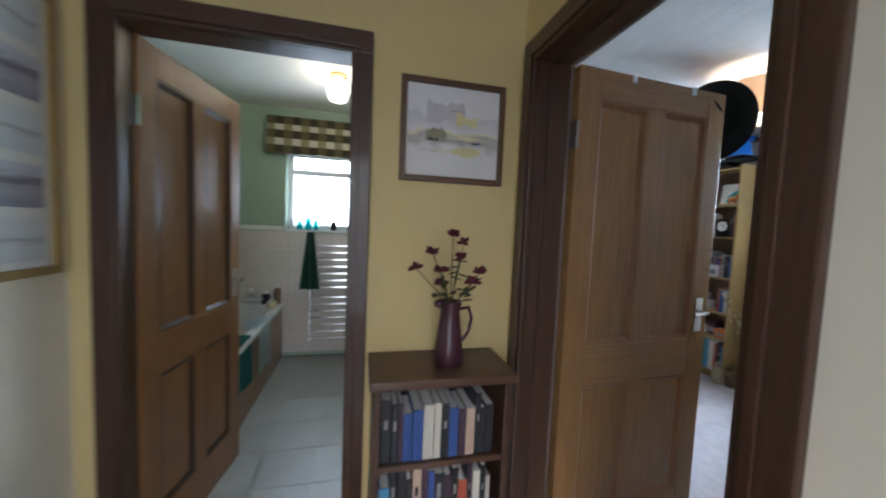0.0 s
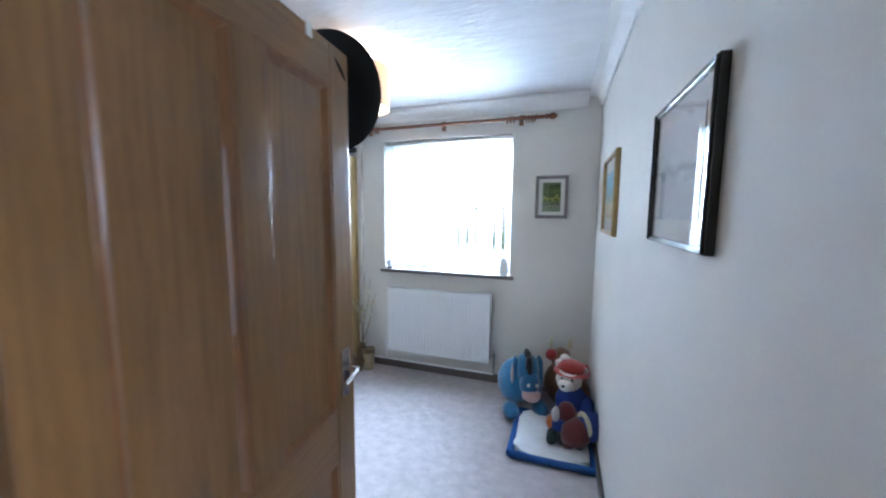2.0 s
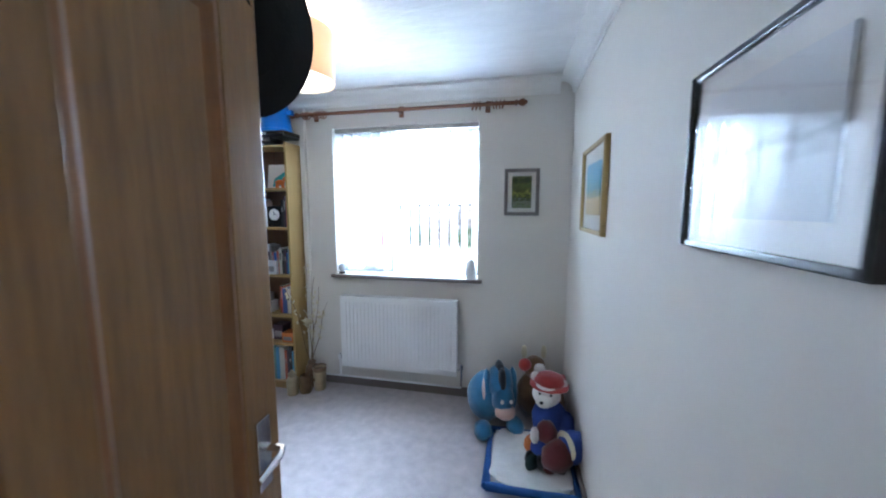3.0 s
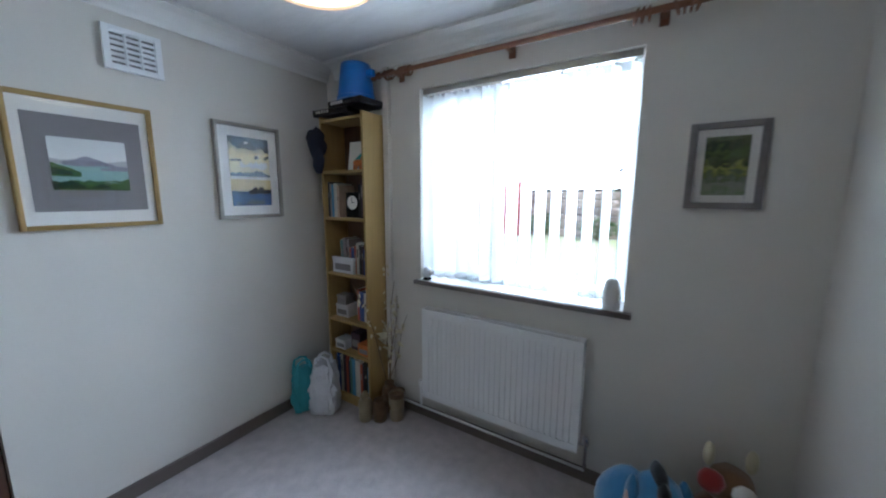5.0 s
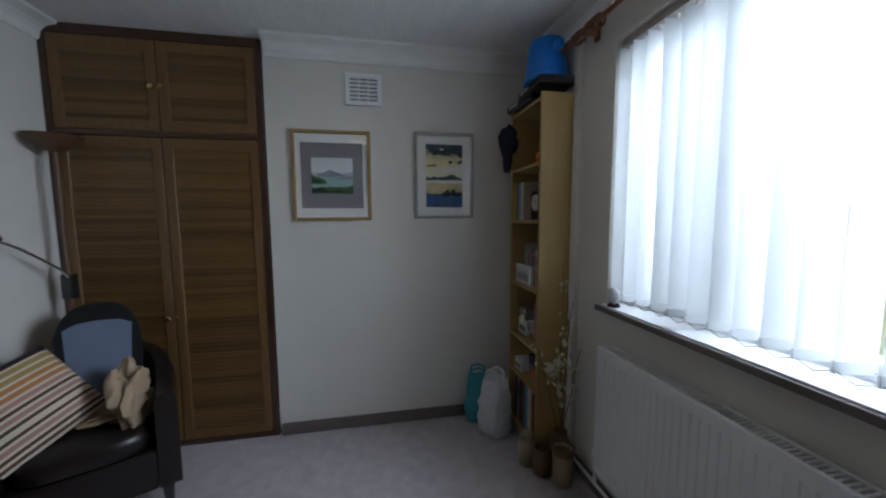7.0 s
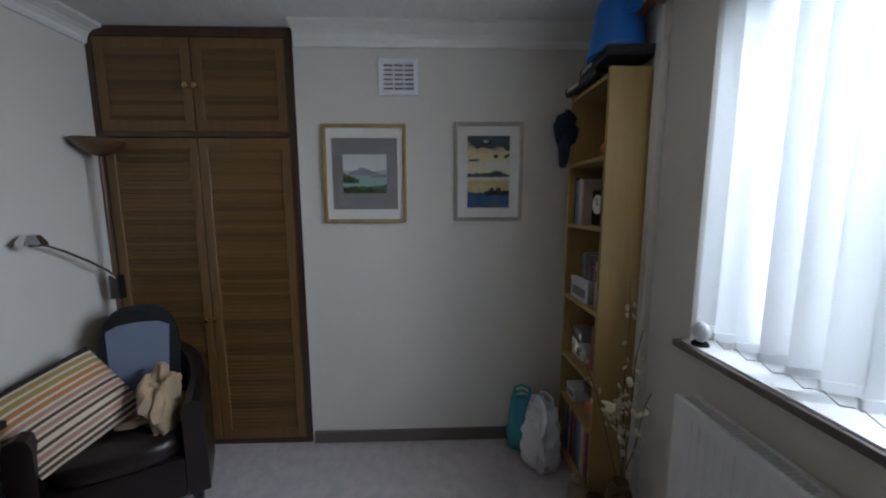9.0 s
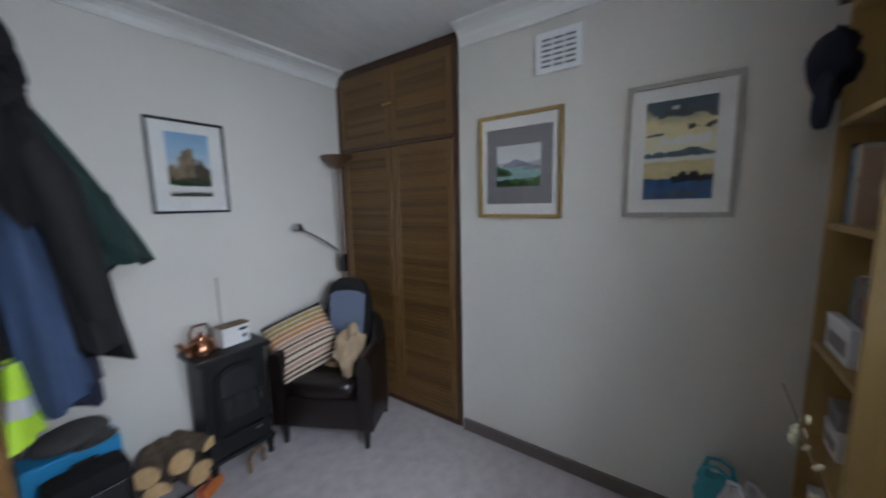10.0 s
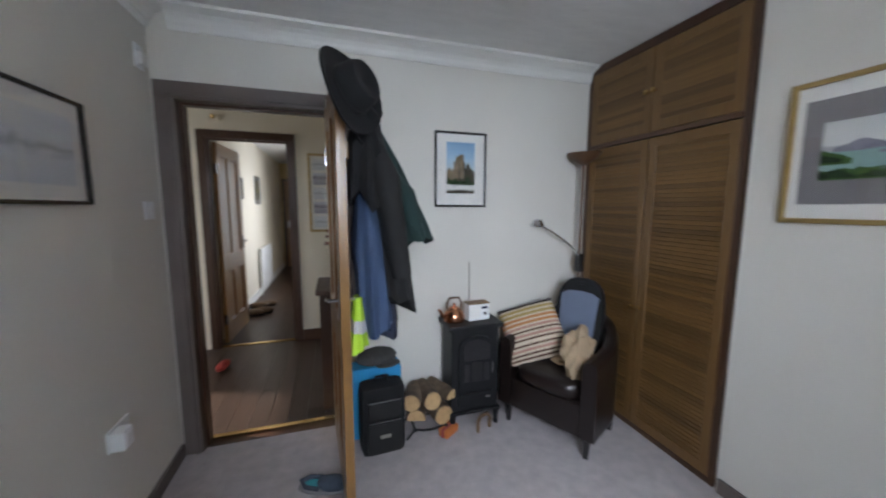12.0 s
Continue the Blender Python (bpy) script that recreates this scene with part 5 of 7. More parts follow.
def coat(material, x, y, top, length, w, d, label, seed, flare=0.25, sleeve=True, lean=0.0):
    """A garment hanging from a hook: folds run down from a gathered top; lean pushes its hem off the door."""
    o = thing("coat", DH @ T(x, y, 0), label, "coat", "coats on the door")
    bm = bmesh.new()
    n, k = 36, 18
    rings = []
    for j in range(k + 1):
        t = j / k
        s = 0.42 + 0.58 * min(1, (t * 2.2) ** 0.7) + flare * t
        ring = []
        for i in range(n):
            a = 2 * math.pi * i / n
            f = 1 + 0.16 * math.sin(7 * a + seed + 2.2 * t) * t + 0.14 * noise.noise(Vector((2 * math.cos(a), 2 * math.sin(a) + seed, 2.5 * t)))
            hem = 0.11 * noise.noise(Vector((1.5 * math.cos(a), 1.5 * math.sin(a), seed * 3))) * t
            yy = d / 2 * math.sin(a) * s * f
            ring.append(bm.verts.new((w / 2 * math.cos(a) * s * f, max(yy, -d * 0.5) + d * 0.5 + lean * t, top - length * t + hem)))
        rings.append(ring)
    for a, b in zip(rings, rings[1:]):
        for i in range(n):
            bm.faces.new((a[i], a[(i + 1) % n], b[(i + 1) % n], b[i]))
    bm.faces.new(rings[0][::-1]), bm.faces.new(rings[-1])
    part("body", bm, material, o, smooth=True)
    if sleeve:
        for s in (-1, 1):
            bm = tube(bmesh.new(), [(s * w * 0.18, d * 0.5, top - 0.12), (s * w * 0.58, d * 0.6 + lean * 0.3, top - 0.30), (s * w * 0.62, d * 0.6 + lean * 0.6, top - length * 0.62), (s * w * 0.56, d * 0.65 + lean * 0.8, top - length * 0.85)], [0.05, 0.06, 0.052, 0.045], 12)
            part("sleeve", bm, material, o, smooth=True)
    part("collar", tube(bmesh.new(), [(-0.05, d * 0.6, top - 0.035), (0, d * 0.72, top - 0.02), (0.05, d * 0.6, top - 0.035)], 0.022, 8), material, o, smooth=True)
    return o


hk = thing("hook_rack", DH @ T(0.06, 0.0405, 1.62), "wooden rail with metal coat hooks on the door", "coat rack")
part("rail", bx(0, 0, 0, 0.62, 0.016, 0.07, bevel=0.003), M["pine"], hk)
for i in range(5):
    bm = tube(bmesh.new(), [(0.05 + i * 0.13, 0.016, 0.03), (0.05 + i * 0.13, 0.05, 0.02), (0.05 + i * 0.13, 0.065, 0.045)], 0.005)
    part("hook", bm, M["brass"], hk, smooth=True)
coat(M["denim"], 0.62, 0.06, 1.50, 0.63, 0.20, 0.13, "blue cloth coat hanging on the door", 1.0, 0.15, False, lean=0.03)
coat(M["charcoal"], 0.52, 0.06, 1.84, 0.86, 0.28, 0.20, "charcoal waxed jacket hanging on the door", 2.4, 0.0, lean=0.11)
coat(M["bottle"], 0.47, 0.09, 1.82, 0.56, 0.26, 0.16, "bottle green jacket hanging on the door", 4.1, 0.3, lean=0.20)
coat(M["black"], 0.62, 0.06, 1.84, 0.40, 0.18, 0.13, "black jacket hanging on the door", 5.7, 0.2, False)
coat(M["navy"], 0.47, 0.06, 1.48, 0.68, 0.24, 0.16, "long navy coat hanging on the door", 7.3, 0.2, False, lean=0.06)
hv = thing("high_visibility_vest", DH @ T(0.668, 0.045, 0), "fluorescent yellow vest with silver tape", "vest")
for z0, z1 in ((0.80, 0.875), (0.875, 0.93), (0.93, 1.03)):
    bm = bmesh.new()
    rows = []
    for j in range(4):
        z = z0 + (z1 - z0) * j / 3
        k = (1.03 - z) / 0.23
        rows.append([bm.verts.new(((0.035 + 0.035 * k) * math.cos(a) * (1 + 0.16 * math.sin(5 * a) * k), 0.035 + (0.018 + 0.022 * k) * math.sin(a) * (1 + 0.25 * math.sin(7 * a + 1) * k), z + (0.02 * math.sin(2 * a) * k if z < 0.81 else 0))) for a in [i * math.pi / 16 for i in range(32)]])
    for a, b in zip(rows, rows[1:]):
        for i in range(32):
            bm.faces.new((a[i], a[(i + 1) % 32], b[(i + 1) % 32], b[i]))
    bm.faces.new(rows[0][::-1]), bm.faces.new(rows[-1])
    band = z0 == 0.875
    part("tape" if band else "cloth", bm, M["reflect"] if band else M["hivis"], hv, "silver reflective tape" if band else "", smooth=True)


def hat(m, label, r=0.165, material=None):
    o = thing("hat", m, label, "hat", "hats on the door")
    bm = bmesh.new()
    n = 36
    rings = []
    for rr, z in ((0.55, 0.014), (0.75, 0.0), (1.0, 0.008), (1.0, -0.002), (0.75, -0.010), (0.55, 0.0)):
        rings.append([bm.verts.new((r * rr * math.cos(2 * math.pi * i / n) * 0.92, r * rr * math.sin(2 * math.pi * i / n), z + (0.035 * rr ** 3 * abs(math.cos(2 * math.pi * i / n)) ** 2))) for i in range(n)])
    for a, b in zip(rings, rings[1:] + rings[:1]):
        for i in range(n):
            bm.faces.new((a[i], a[(i + 1) % n], b[(i + 1) % n], b[i]))
    part("brim", bm, material or M["black"], o, smooth=True)
    bm = lathe(bmesh.new(), [(r * 0.57, 0.005), (r * 0.56, 0.03), (r * 0.52, 0.08), (r * 0.44, 0.105), (r * 0.25, 0.098), (0.01, 0.085)], 32, sx=0.92)
    part("crown", bm, material or M["black"], o, smooth=True)
    part("band", lathe(bmesh.new(), [(r * 0.58, 0.012), (r * 0.575, 0.034)], 32, sx=0.92), M["charcoal"], o, "plain dark hat band", smooth=True)
    return o


hat(DH @ T(0.755, 0.05, 1.86, -48, -72), "wide-brimmed black felt hat hung on the door's corner", 0.17)
hat(DH @ T(0.64, 0.085, 1.81, -40, -66), "second black felt hat hung over the coats", 0.155)

# ---------- behind the door: case, rucksack, cap, slippers ----------
cs = thing("display_box", T(1.44, 0.04, 0), "sky blue cardboard box with white lettering bars", "box")
part("body", bx(0, 0, 0, 0.30, 0.13, 0.44, bevel=0.004), M["blueboard"], cs)
part("top_flap", bx(0.005, 0.004, 0.44, 0.295, 0.126, 0.446), M["blueboard"], cs)
for i in range(5):
    part("lettering_bar", bx(0.015 + 0.006 * (i % 2), 0.1295, 0.10 + i * 0.03, 0.055, 0.1315, 0.118 + i * 0.03), M["paper"], cs)
rs = thing("rucksack", T(1.575, 0.285, 0, 4), "black rucksack standing before the blue box", "rucksack")
bm = bmesh.new()
box(bm, -0.13, -0.075, 0.0, 0.13, 0.075, 0.42, bevel=0.05)
part("body", bm, M["black"], rs, smooth=True)
part("front_pocket", bx(-0.10, 0.06, 0.03, 0.10, 0.10, 0.22, bevel=0.02), M["charcoal"], rs, smooth=True)
part("upper_pocket", bx(-0.095, 0.06, 0.235, 0.095, 0.092, 0.34, bevel=0.018), M["charcoal"], rs, smooth=True)
part("handle", tube(bmesh.new(), [(-0.04, 0, 0.40), (-0.035, 0, 0.45), (0.035, 0, 0.45), (0.04, 0, 0.40)], 0.008), M["black"], rs, smooth=True)
for z in (0.22, 0.34):
    part("zip", tube(bmesh.new(), [(-0.09, 0.088, z), (0.09, 0.088, z)], 0.003, 6), M["chrome"], rs)
part("badge", bx(-0.03, 0.0995, 0.13, 0.03, 0.102, 0.15), M["silverframe"], rs)
fc = thing("flat_cap", T(1.58, 0.10, 0.447, 20), "grey tweed flat cap on the blue box", "cap")
part("crown", blob(bmesh.new(), (0, 0, 0.045), (0.13, 0.10, 0.045), rough=0.15, seed=2), M["greycap"], fc, smooth=True)
part("peak", blob(bmesh.new(), (-0.03, 0.09, 0.022), (0.08, 0.05, 0.012), seed=1), M["greycap"], fc, smooth=True)


def slipper(x, y, rz):
    o = thing("slipper", T(x, y, 0, rz), "grey blue felt slipper with a pale sole", "slipper", "slippers by the door")
    part("sole", blob(bmesh.new(), (0, 0, 0.012), (0.05, 0.13, 0.012), power=0.75), M["greycard"], o, smooth=True)
    part("upper", blob(bmesh.new(), (0, 0.045, 0.035), (0.048, 0.078, 0.034), rough=0.1), M["slipper"], o, smooth=True)
    part("heel_rim", tube(bmesh.new(), [(-0.04, -0.01, 0.03), (-0.036, -0.08, 0.035), (0, -0.115, 0.04), (0.036, -0.08, 0.035), (0.04, -0.01, 0.03)], 0.011), M["slipper"], o, smooth=True)
    part("lining", blob(bmesh.new(), (0, -0.04, 0.024), (0.035, 0.065, 0.006)), M["teal"], o, smooth=True)


slipper(1.90, 0.50, 70)
slipper(1.86, 0.70, 95)

# ---------- stove, kettle, radio, logs ----------
sv = thing("stove", T(0.975, 0.155, 0), "matt black cast iron stove on short legs", "stove")
part("body", bx(-0.16, -0.10, 0.12, 0.16, 0.10, 0.66, bevel=0.008), M["iron"], sv)
part("top_plate", bx(-0.185, -0.12, 0.66, 0.185, 0.125, 0.69, bevel=0.008), M["iron"], sv)
part("base_plate", bx(-0.175, -0.11, 0.10, 0.175, 0.115, 0.12, bevel=0.006), M["iron"], sv)
for x in (-0.15, 0.15):
    for y in (-0.085, 0.095):
        part("leg", lathe(bmesh.new(), [(0.014, 0), (0.02, 0.01), (0.014, 0.03), (0.022, 0.09), (0.026, 0.10)], 12, o=(x, y, 0)), M["iron"], sv, smooth=True)
arch = [(-0.115, 0.27), (0.115, 0.27), (0.115, 0.55)] + [(0.115 * math.cos(a), 0.55 + 0.07 * math.sin(a)) for a in (0.4, 0.8, 1.2, 1.57, 1.94, 2.34, 2.74)] + [(-0.115, 0.55)]
dr = part("door", prism(bmesh.new(), arch, 0.098, 0.118), M["iron"], sv)
for x0, x1 in ((-0.085, -0.045), (-0.035, 0.035), (0.045, 0.085)):
    part("window_pane", bx(x0, 0.1175, 0.32, x1, 0.120, 0.44 if x0 != -0.035 else 0.45), M["darkglass"], dr, "smoked glass pane")
part("arched_glass", prism(bmesh.new(), [(u * 0.78, 0.47 + (v - 0.47) * 0.86) for u, v in arch if v > 0.5] + [(-0.085, 0.46), (0.085, 0.46)], 0.1175, 0.1195), M["darkglass"], dr)
part("door_handle", tube(bmesh.new(), [(-0.10, 0.118, 0.45), (-0.10, 0.14, 0.45), (-0.10, 0.14, 0.38), (-0.10, 0.118, 0.38)], 0.006), M["chrome"], dr, smooth=True)
part("ash_drawer", bx(-0.12, 0.098, 0.145, 0.12, 0.114, 0.24, bevel=0.005), M["iron"], sv)
part("drawer_lip", bx(-0.10, 0.113, 0.228, 0.10, 0.128, 0.24, bevel=0.003), M["iron"], sv)
part("badge", bx(-0.10, 0.113, 0.20, -0.07, 0.1155, 0.21), M["chrome"], sv)
kt = thing("kettle", T(1.09, 0.16, 0.69), "polished copper kettle with a hooped handle", "kettle")
part("body", lathe(bmesh.new(), [(0.055, 0), (0.066, 0.006), (0.068, 0.03), (0.058, 0.065), (0.035, 0.082), (0.03, 0.086)], 28), M["copper"], kt, smooth=True)
part("lid", lathe(bmesh.new(), [(0.034, 0.084), (0.03, 0.094), (0.008, 0.1), (0.008, 0.108), (0.012, 0.114), (0.004, 0.12)], 20), M["copper"], kt, smooth=True)
part("spout", tube(bmesh.new(), [(0.055, 0, 0.03), (0.08, 0, 0.045), (0.09, 0, 0.07), (0.105, 0, 0.085)], [0.016, 0.012, 0.009, 0.008]), M["copper"], kt, smooth=True)
part("handle", tube(bmesh.new(), [(0.045, 0, 0.07), (0.048, 0, 0.12), (0.03, 0, 0.155), (-0.03, 0, 0.155), (-0.048, 0, 0.12), (-0.045, 0, 0.07)], 0.007), M["brownframe"], kt, "dark hooped handle", smooth=True)
rd = thing("radio", T(0.93, 0.15, 0.69, 185), "white table radio with its aerial up", "radio")
part("case", bx(-0.075, -0.04, 0, 0.075, 0.04, 0.11, bevel=0.006), M["gloss_white"], rd)
part("case_top", bx(-0.076, -0.041, 0.106, 0.076, 0.041, 0.114, bevel=0.003), M["oak"], rd, "wood veneer top")
part("display", bx(0.015, -0.042, 0.075, 0.06, -0.0395, 0.09), M["navy"], rd, "dark display")
part("grille", bx(-0.065, -0.0415, 0.015, 0.005, -0.0395, 0.095), M["paper"], rd)
part("knob", lathe(bmesh.new(), [(0.011, 0), (0.011, 0.008)], 14, m=Matrix.Translation((0.038, -0.04, 0.045)) @ pose(0, 0, 0, 90, 0, 0)), M["chrome"], rd)
part("aerial", tube(bmesh.new(), [(-0.04, 0.03, 0.11), (-0.042, 0.032, 0.38)], 0.0025, 6), M["chrome"], rd)
lr = thing("log_rack", T(1.275, 0.17, 0), "low black wrought iron log rack", "log rack")
for y in (-0.07, 0.09):
    part("hoop", tube(bmesh.new(), [(-0.15, y, 0.0), (-0.10, y, 0.06), (-0.05, y, 0.045), (0.0, y, 0.04), (0.05, y, 0.045), (0.10, y, 0.06), (0.15, y, 0.0)], 0.007), M["iron"], lr, smooth=True)
for x in (-0.10, 0.10):
    part("bar", tube(bmesh.new(), [(x, -0.09, 0.06), (x, 0.11, 0.06)], 0.007), M["iron"], lr)
for k, (x, z, r, rz, rx) in enumerate(((-0.06, 0.125, 0.062, 12, 0), (0.065, 0.115, 0.06, -14, 8), (0.0, 0.225, 0.058, 6, 4), (-0.095, 0.235, 0.05, 25, 0), (0.085, 0.225, 0.055, -20, 5))):
    o = thing("log", T(1.275 + x, 0.155, z, rz, rx), "split birch log with a pale cut end", "log", "logs on the rack")
    bm = bmesh.new()
    pr = [(r * (1 + 0.12 * noise.noise(Vector((math.cos(a), math.sin(a), k * 3.1)))) * math.cos(a), r * (1 + 0.12 * noise.noise(Vector((math.cos(a), math.sin(a), k * 3.1)))) * math.sin(a)) for a in [2 * math.pi * i / 20 for i in range(20)]]
    if k % 2:
        pr = [(u, max(v, -0.2 * r)) for u, v in pr]
    part("bark", prism(bm, pr, -0.11, 0.115), M["bark"], o)
    part("cut_end", prism(bmesh.new(), [(u * 0.92, v * 0.92) for u, v in pr], 0.1145, 0.119), M["logend"], o)
o = thing("firelighter_pack", T(1.16, 0.27, 0, 35), "orange striped packet on the carpet", "packet")
part("packet", bx(-0.06, -0.035, 0, 0.06, 0.035, 0.05, bevel=0.008), M["orange"], o)
part("stripe", bx(-0.0605, -0.012, 0.0, 0.0605, 0.01, 0.0506), M["plushred"], o)
o = thing("boot_ornament", T(0.93, 0.30, 0, 20), "small brown iron boot scraper before the stove", "ornament")
part("frame", tube(bmesh.new(), [(-0.05, 0, 0.0), (-0.05, 0, 0.07), (-0.03, 0, 0.10), (0.03, 0, 0.10), (0.05, 0, 0.07), (0.05, 0, 0.0)], 0.012), M["brownpot"], o, smooth=True)

# ---------- armchair and what lies on it ----------
AC = T(0.40, 0.37, 0, -62)     # local +y faces into the room
ch = thing("armchair", AC, "dark brown leather tub armchair on short legs", "armchair")
bm = bmesh.new()
n = 28
inner_r, outer_r = 0.23, 0.315
lo = []
for i in range(n + 1):
    a = math.pi + math.pi * i / n
    hgt = 0.60 + 0.15 * math.sin(math.pi * i / n) ** 0.8
    c, s = math.cos(a), math.sin(a)
    lo.append((c, s, hgt))
secs = [(-outer_r, 0.27, -inner_r, 0.27, 0.585)] + [(outer_r * c, outer_r * 0.95 * s, inner_r * c, inner_r * 0.95 * s, h) for c, s, h in lo] + [(outer_r, 0.27, inner_r, 0.27, 0.585)]
rows = []
for x0, y0, x1, y1, h in secs:
    mx, my = (x0 + x1) / 2, (y0 + y1) / 2
    rows.append([bm.verts.new(p) for p in ((x0, y0, 0.13), (x0, y0, h - 0.05), (x0 + (mx - x0) * 0.3, y0 + (my - y0) * 0.3, h - 0.012), (mx, my, h), (x1 + (mx - x1) * 0.3, y1 + (my - y1) * 0.3, h - 0.012), (x1, y1, h - 0.05), (x1, y1, 0.13))])
for a, b in zip(rows, rows[1:]):
    for i in range(7):
        bm.faces.new((a[i], b[i], b[(i + 1) % 7], a[(i + 1) % 7]))
bm.faces.new(rows[0]), bm.faces.new(rows[-1][::-1])
part("backrest", bm, M["leather"], ch, smooth=True)
part("seat_base", bx(-0.228, -0.20, 0.13, 0.228, 0.272, 0.32, bevel=0.015), M["leather"], ch, smooth=True)
part("seat", blob(bmesh.new(), (0, 0.045, 0.37), (0.228, 0.245, 0.065), power=0.5), M["leather"], ch, smooth=True)
for x in (-0.26, 0.26):
    for y in (-0.14, 0.23):
        part("leg", lathe(bmesh.new(), [(0.016, 0), (0.026, 0.13)], 10, o=(x, y, 0)), M["blackframe"], ch)
bs = thing("back_support", AC @ T(-0.03, -0.10, 0.42, 0, 12), "slate blue seat back support with a black rim", "back support")
ol = [(0.16 * math.copysign(abs(math.cos(a)) ** 0.7, math.cos(a)), 0.27 + 0.27 * math.copysign(abs(math.sin(a)) ** 0.8, math.sin(a))) for a in [2 * math.pi * i / 36 for i in range(36)]]
part("rim", prism(bmesh.new(), ol, 0.0, 0.05), M["black"], bs)
part("pad", prism(bmesh.new(), [(-0.105, 0.03), (0.105, 0.03), (0.125, 0.42), (0.08, 0.445), (0, 0.452), (-0.08, 0.445), (-0.125, 0.42)], 0.049, 0.062), M["greyfabric"], bs)
part("top_grip", tube(bmesh.new(), [(-0.06, 0.03, 0.50), (0, 0.055, 0.505), (0.06, 0.03, 0.50)], 0.01), M["black"], bs, smooth=True)


def cushion(m, w, d, label, bands):
    """A square pad; the bands are strips of cloth sewn across it."""
    o = thing("cushion", m, label, "cushion", "cushions on the armchair")
    x = -w / 2
    def thick(u, v):
        return d * (max(0.0, (1 - (2 * u / w) ** 2)) * max(0.0, 1 - (2 * v / w) ** 2)) ** 0.45
    for wid, col in bands:
        bm = bmesh.new()
        k = 14
        top, bot = [], []
        for e in (x, x + wid * w / 2, x + wid * w):
            top.append([bm.verts.new((e, -w / 2 + w * j / k, thick(e, -w / 2 + w * j / k) / 2 + 0.002)) for j in range(k + 1)])
            bot.append([bm.verts.new((e, -w / 2 + w * j / k, -thick(e, -w / 2 + w * j / k) / 2 - 0.002)) for j in range(k + 1)])
        for g in (top, bot):
            for a, b in zip(g, g[1:]):
                for j in range(k):
                    bm.faces.new((a[j], a[j + 1], b[j + 1], b[j]))
        for j in (0, k):
            for i in range(2):
                bm.faces.new((top[i][j], top[i + 1][j], bot[i + 1][j], bot[i][j]))
        for i in (0, 2):
            for j in range(k):
                bm.faces.new((top[i][j], top[i][j + 1], bot[i][j + 1], bot[i][j]))
        part("stripe", bm, col, o, smooth=True)
        x += wid * w
    return o


S = {k: mat("striped_cloth", c, 0.9, vary=0.08, bump=0.4, fine=220) for k, c in dict(o=(0.46, 0.20, 0.07), g=(0.36, 0.26, 0.09), c=(0.66, 0.56, 0.42), b=(0.10, 0.05, 0.035), p=(0.42, 0.24, 0.19), k=(0.03, 0.02, 0.02)).items()}
seq = "kcgcgcococ" + "pcbcpcbccbcpcbcbc"
wid = {"k": 0.07, "g": 0.055, "o": 0.05, "p": 0.045, "b": 0.035, "c": 0.028}
tot = sum(wid[s] for s in seq)
cushion(AC @ T(0.185, 0.09, 0.60, 26) @ pose(0, 0, 0, -56, 0, 0) @ pose(0, 0, 0, 0, 0, 112), 0.38, 0.13, "striped cushion in orange, cream and brown", [(wid[s] / tot, S[s]) for s in seq])
o = thing("throw", AC @ T(-0.15, 0.12, 0.43, 160), "crumpled beige throw on the armchair seat", "throw")
bm = blob(bmesh.new(), (0.0, 0, 0.10), (0.07, 0.10, 0.15), rough=0.7, seed=3, sub=4)
blob(bm, (-0.08, 0.05, 0.03), (0.11, 0.10, 0.04), rough=0.6, seed=8, sub=4)
part("cloth", bm, M["beige"], o, smooth=True)

# ---------- floor lamp ----------
fl = thing("floor_lamp", T(0.115, 0.115, 0), "bronze uplighter floor lamp with a chrome reading arm", "lamp")
part("base", lathe(bmesh.new(), [(0.10, 0), (0.10, 0.015), (0.03, 0.03), (0.012, 0.05)], 28), M["brownframe"], fl, smooth=True)
part("pole", tube(bmesh.new(), [(0, 0, 0.04), (0, 0, 1.74)], 0.011, 12), M["brownframe"], fl, smooth=True)
part("bowl", lathe(bmesh.new(), [(0.02, 1.72), (0.06, 1.74), (0.10, 1.775), (0.112, 1.80), (0.105, 1.80), (0.05, 1.76), (0.01, 1.75)], 32), M["brownframe"], fl, smooth=True)
part("switch_box", bx(-0.022, -0.022, 0.96, 0.022, 0.03, 1.09, bevel=0.005), M["blackframe"], fl)
arm = part("arm", tube(bmesh.new(), [(0.012, 0.02, 1.07), (0.04, 0.0, 1.12), (0.12, -0.015, 1.185), (0.22, -0.025, 1.25), (0.30, -0.03, 1.29)], 0.007), M["chrome"], fl, smooth=True)
part("lamp_head", lathe(bmesh.new(), [(0.01, 0.04), (0.03, 0.035), (0.045, 0.01), (0.052, -0.005), (0.045, -0.014)], 24, o=(0.335, -0.035, 1.30)), M["chrome"], arm, "chrome reading head", smooth=True)

# ---------- soft toys ----------


def toy(name, x, y, z, rz, label, lumps):
    bm = bmesh.new()
    keys = []
    for c, r, mk in lumps:
        if mk not in keys:
            keys.append(mk)
        old = len(bm.faces)
        blob(bm, c, r, sub=3, rough=0.1, seed=c[0] * 9 + c[2] * 7)
        bm.faces.ensure_lookup_table()
        for f in bm.faces[old:]:
            f.material_index = keys.index(mk)
    me = mesh_of(name, bm, True)
    for mk in keys:
        me.materials.append(M[mk])
    o = new(name, me)
    o.matrix_world = T(x, y, z, rz)
    return tagged(o, label, "soft toy", "soft toys in the corner")


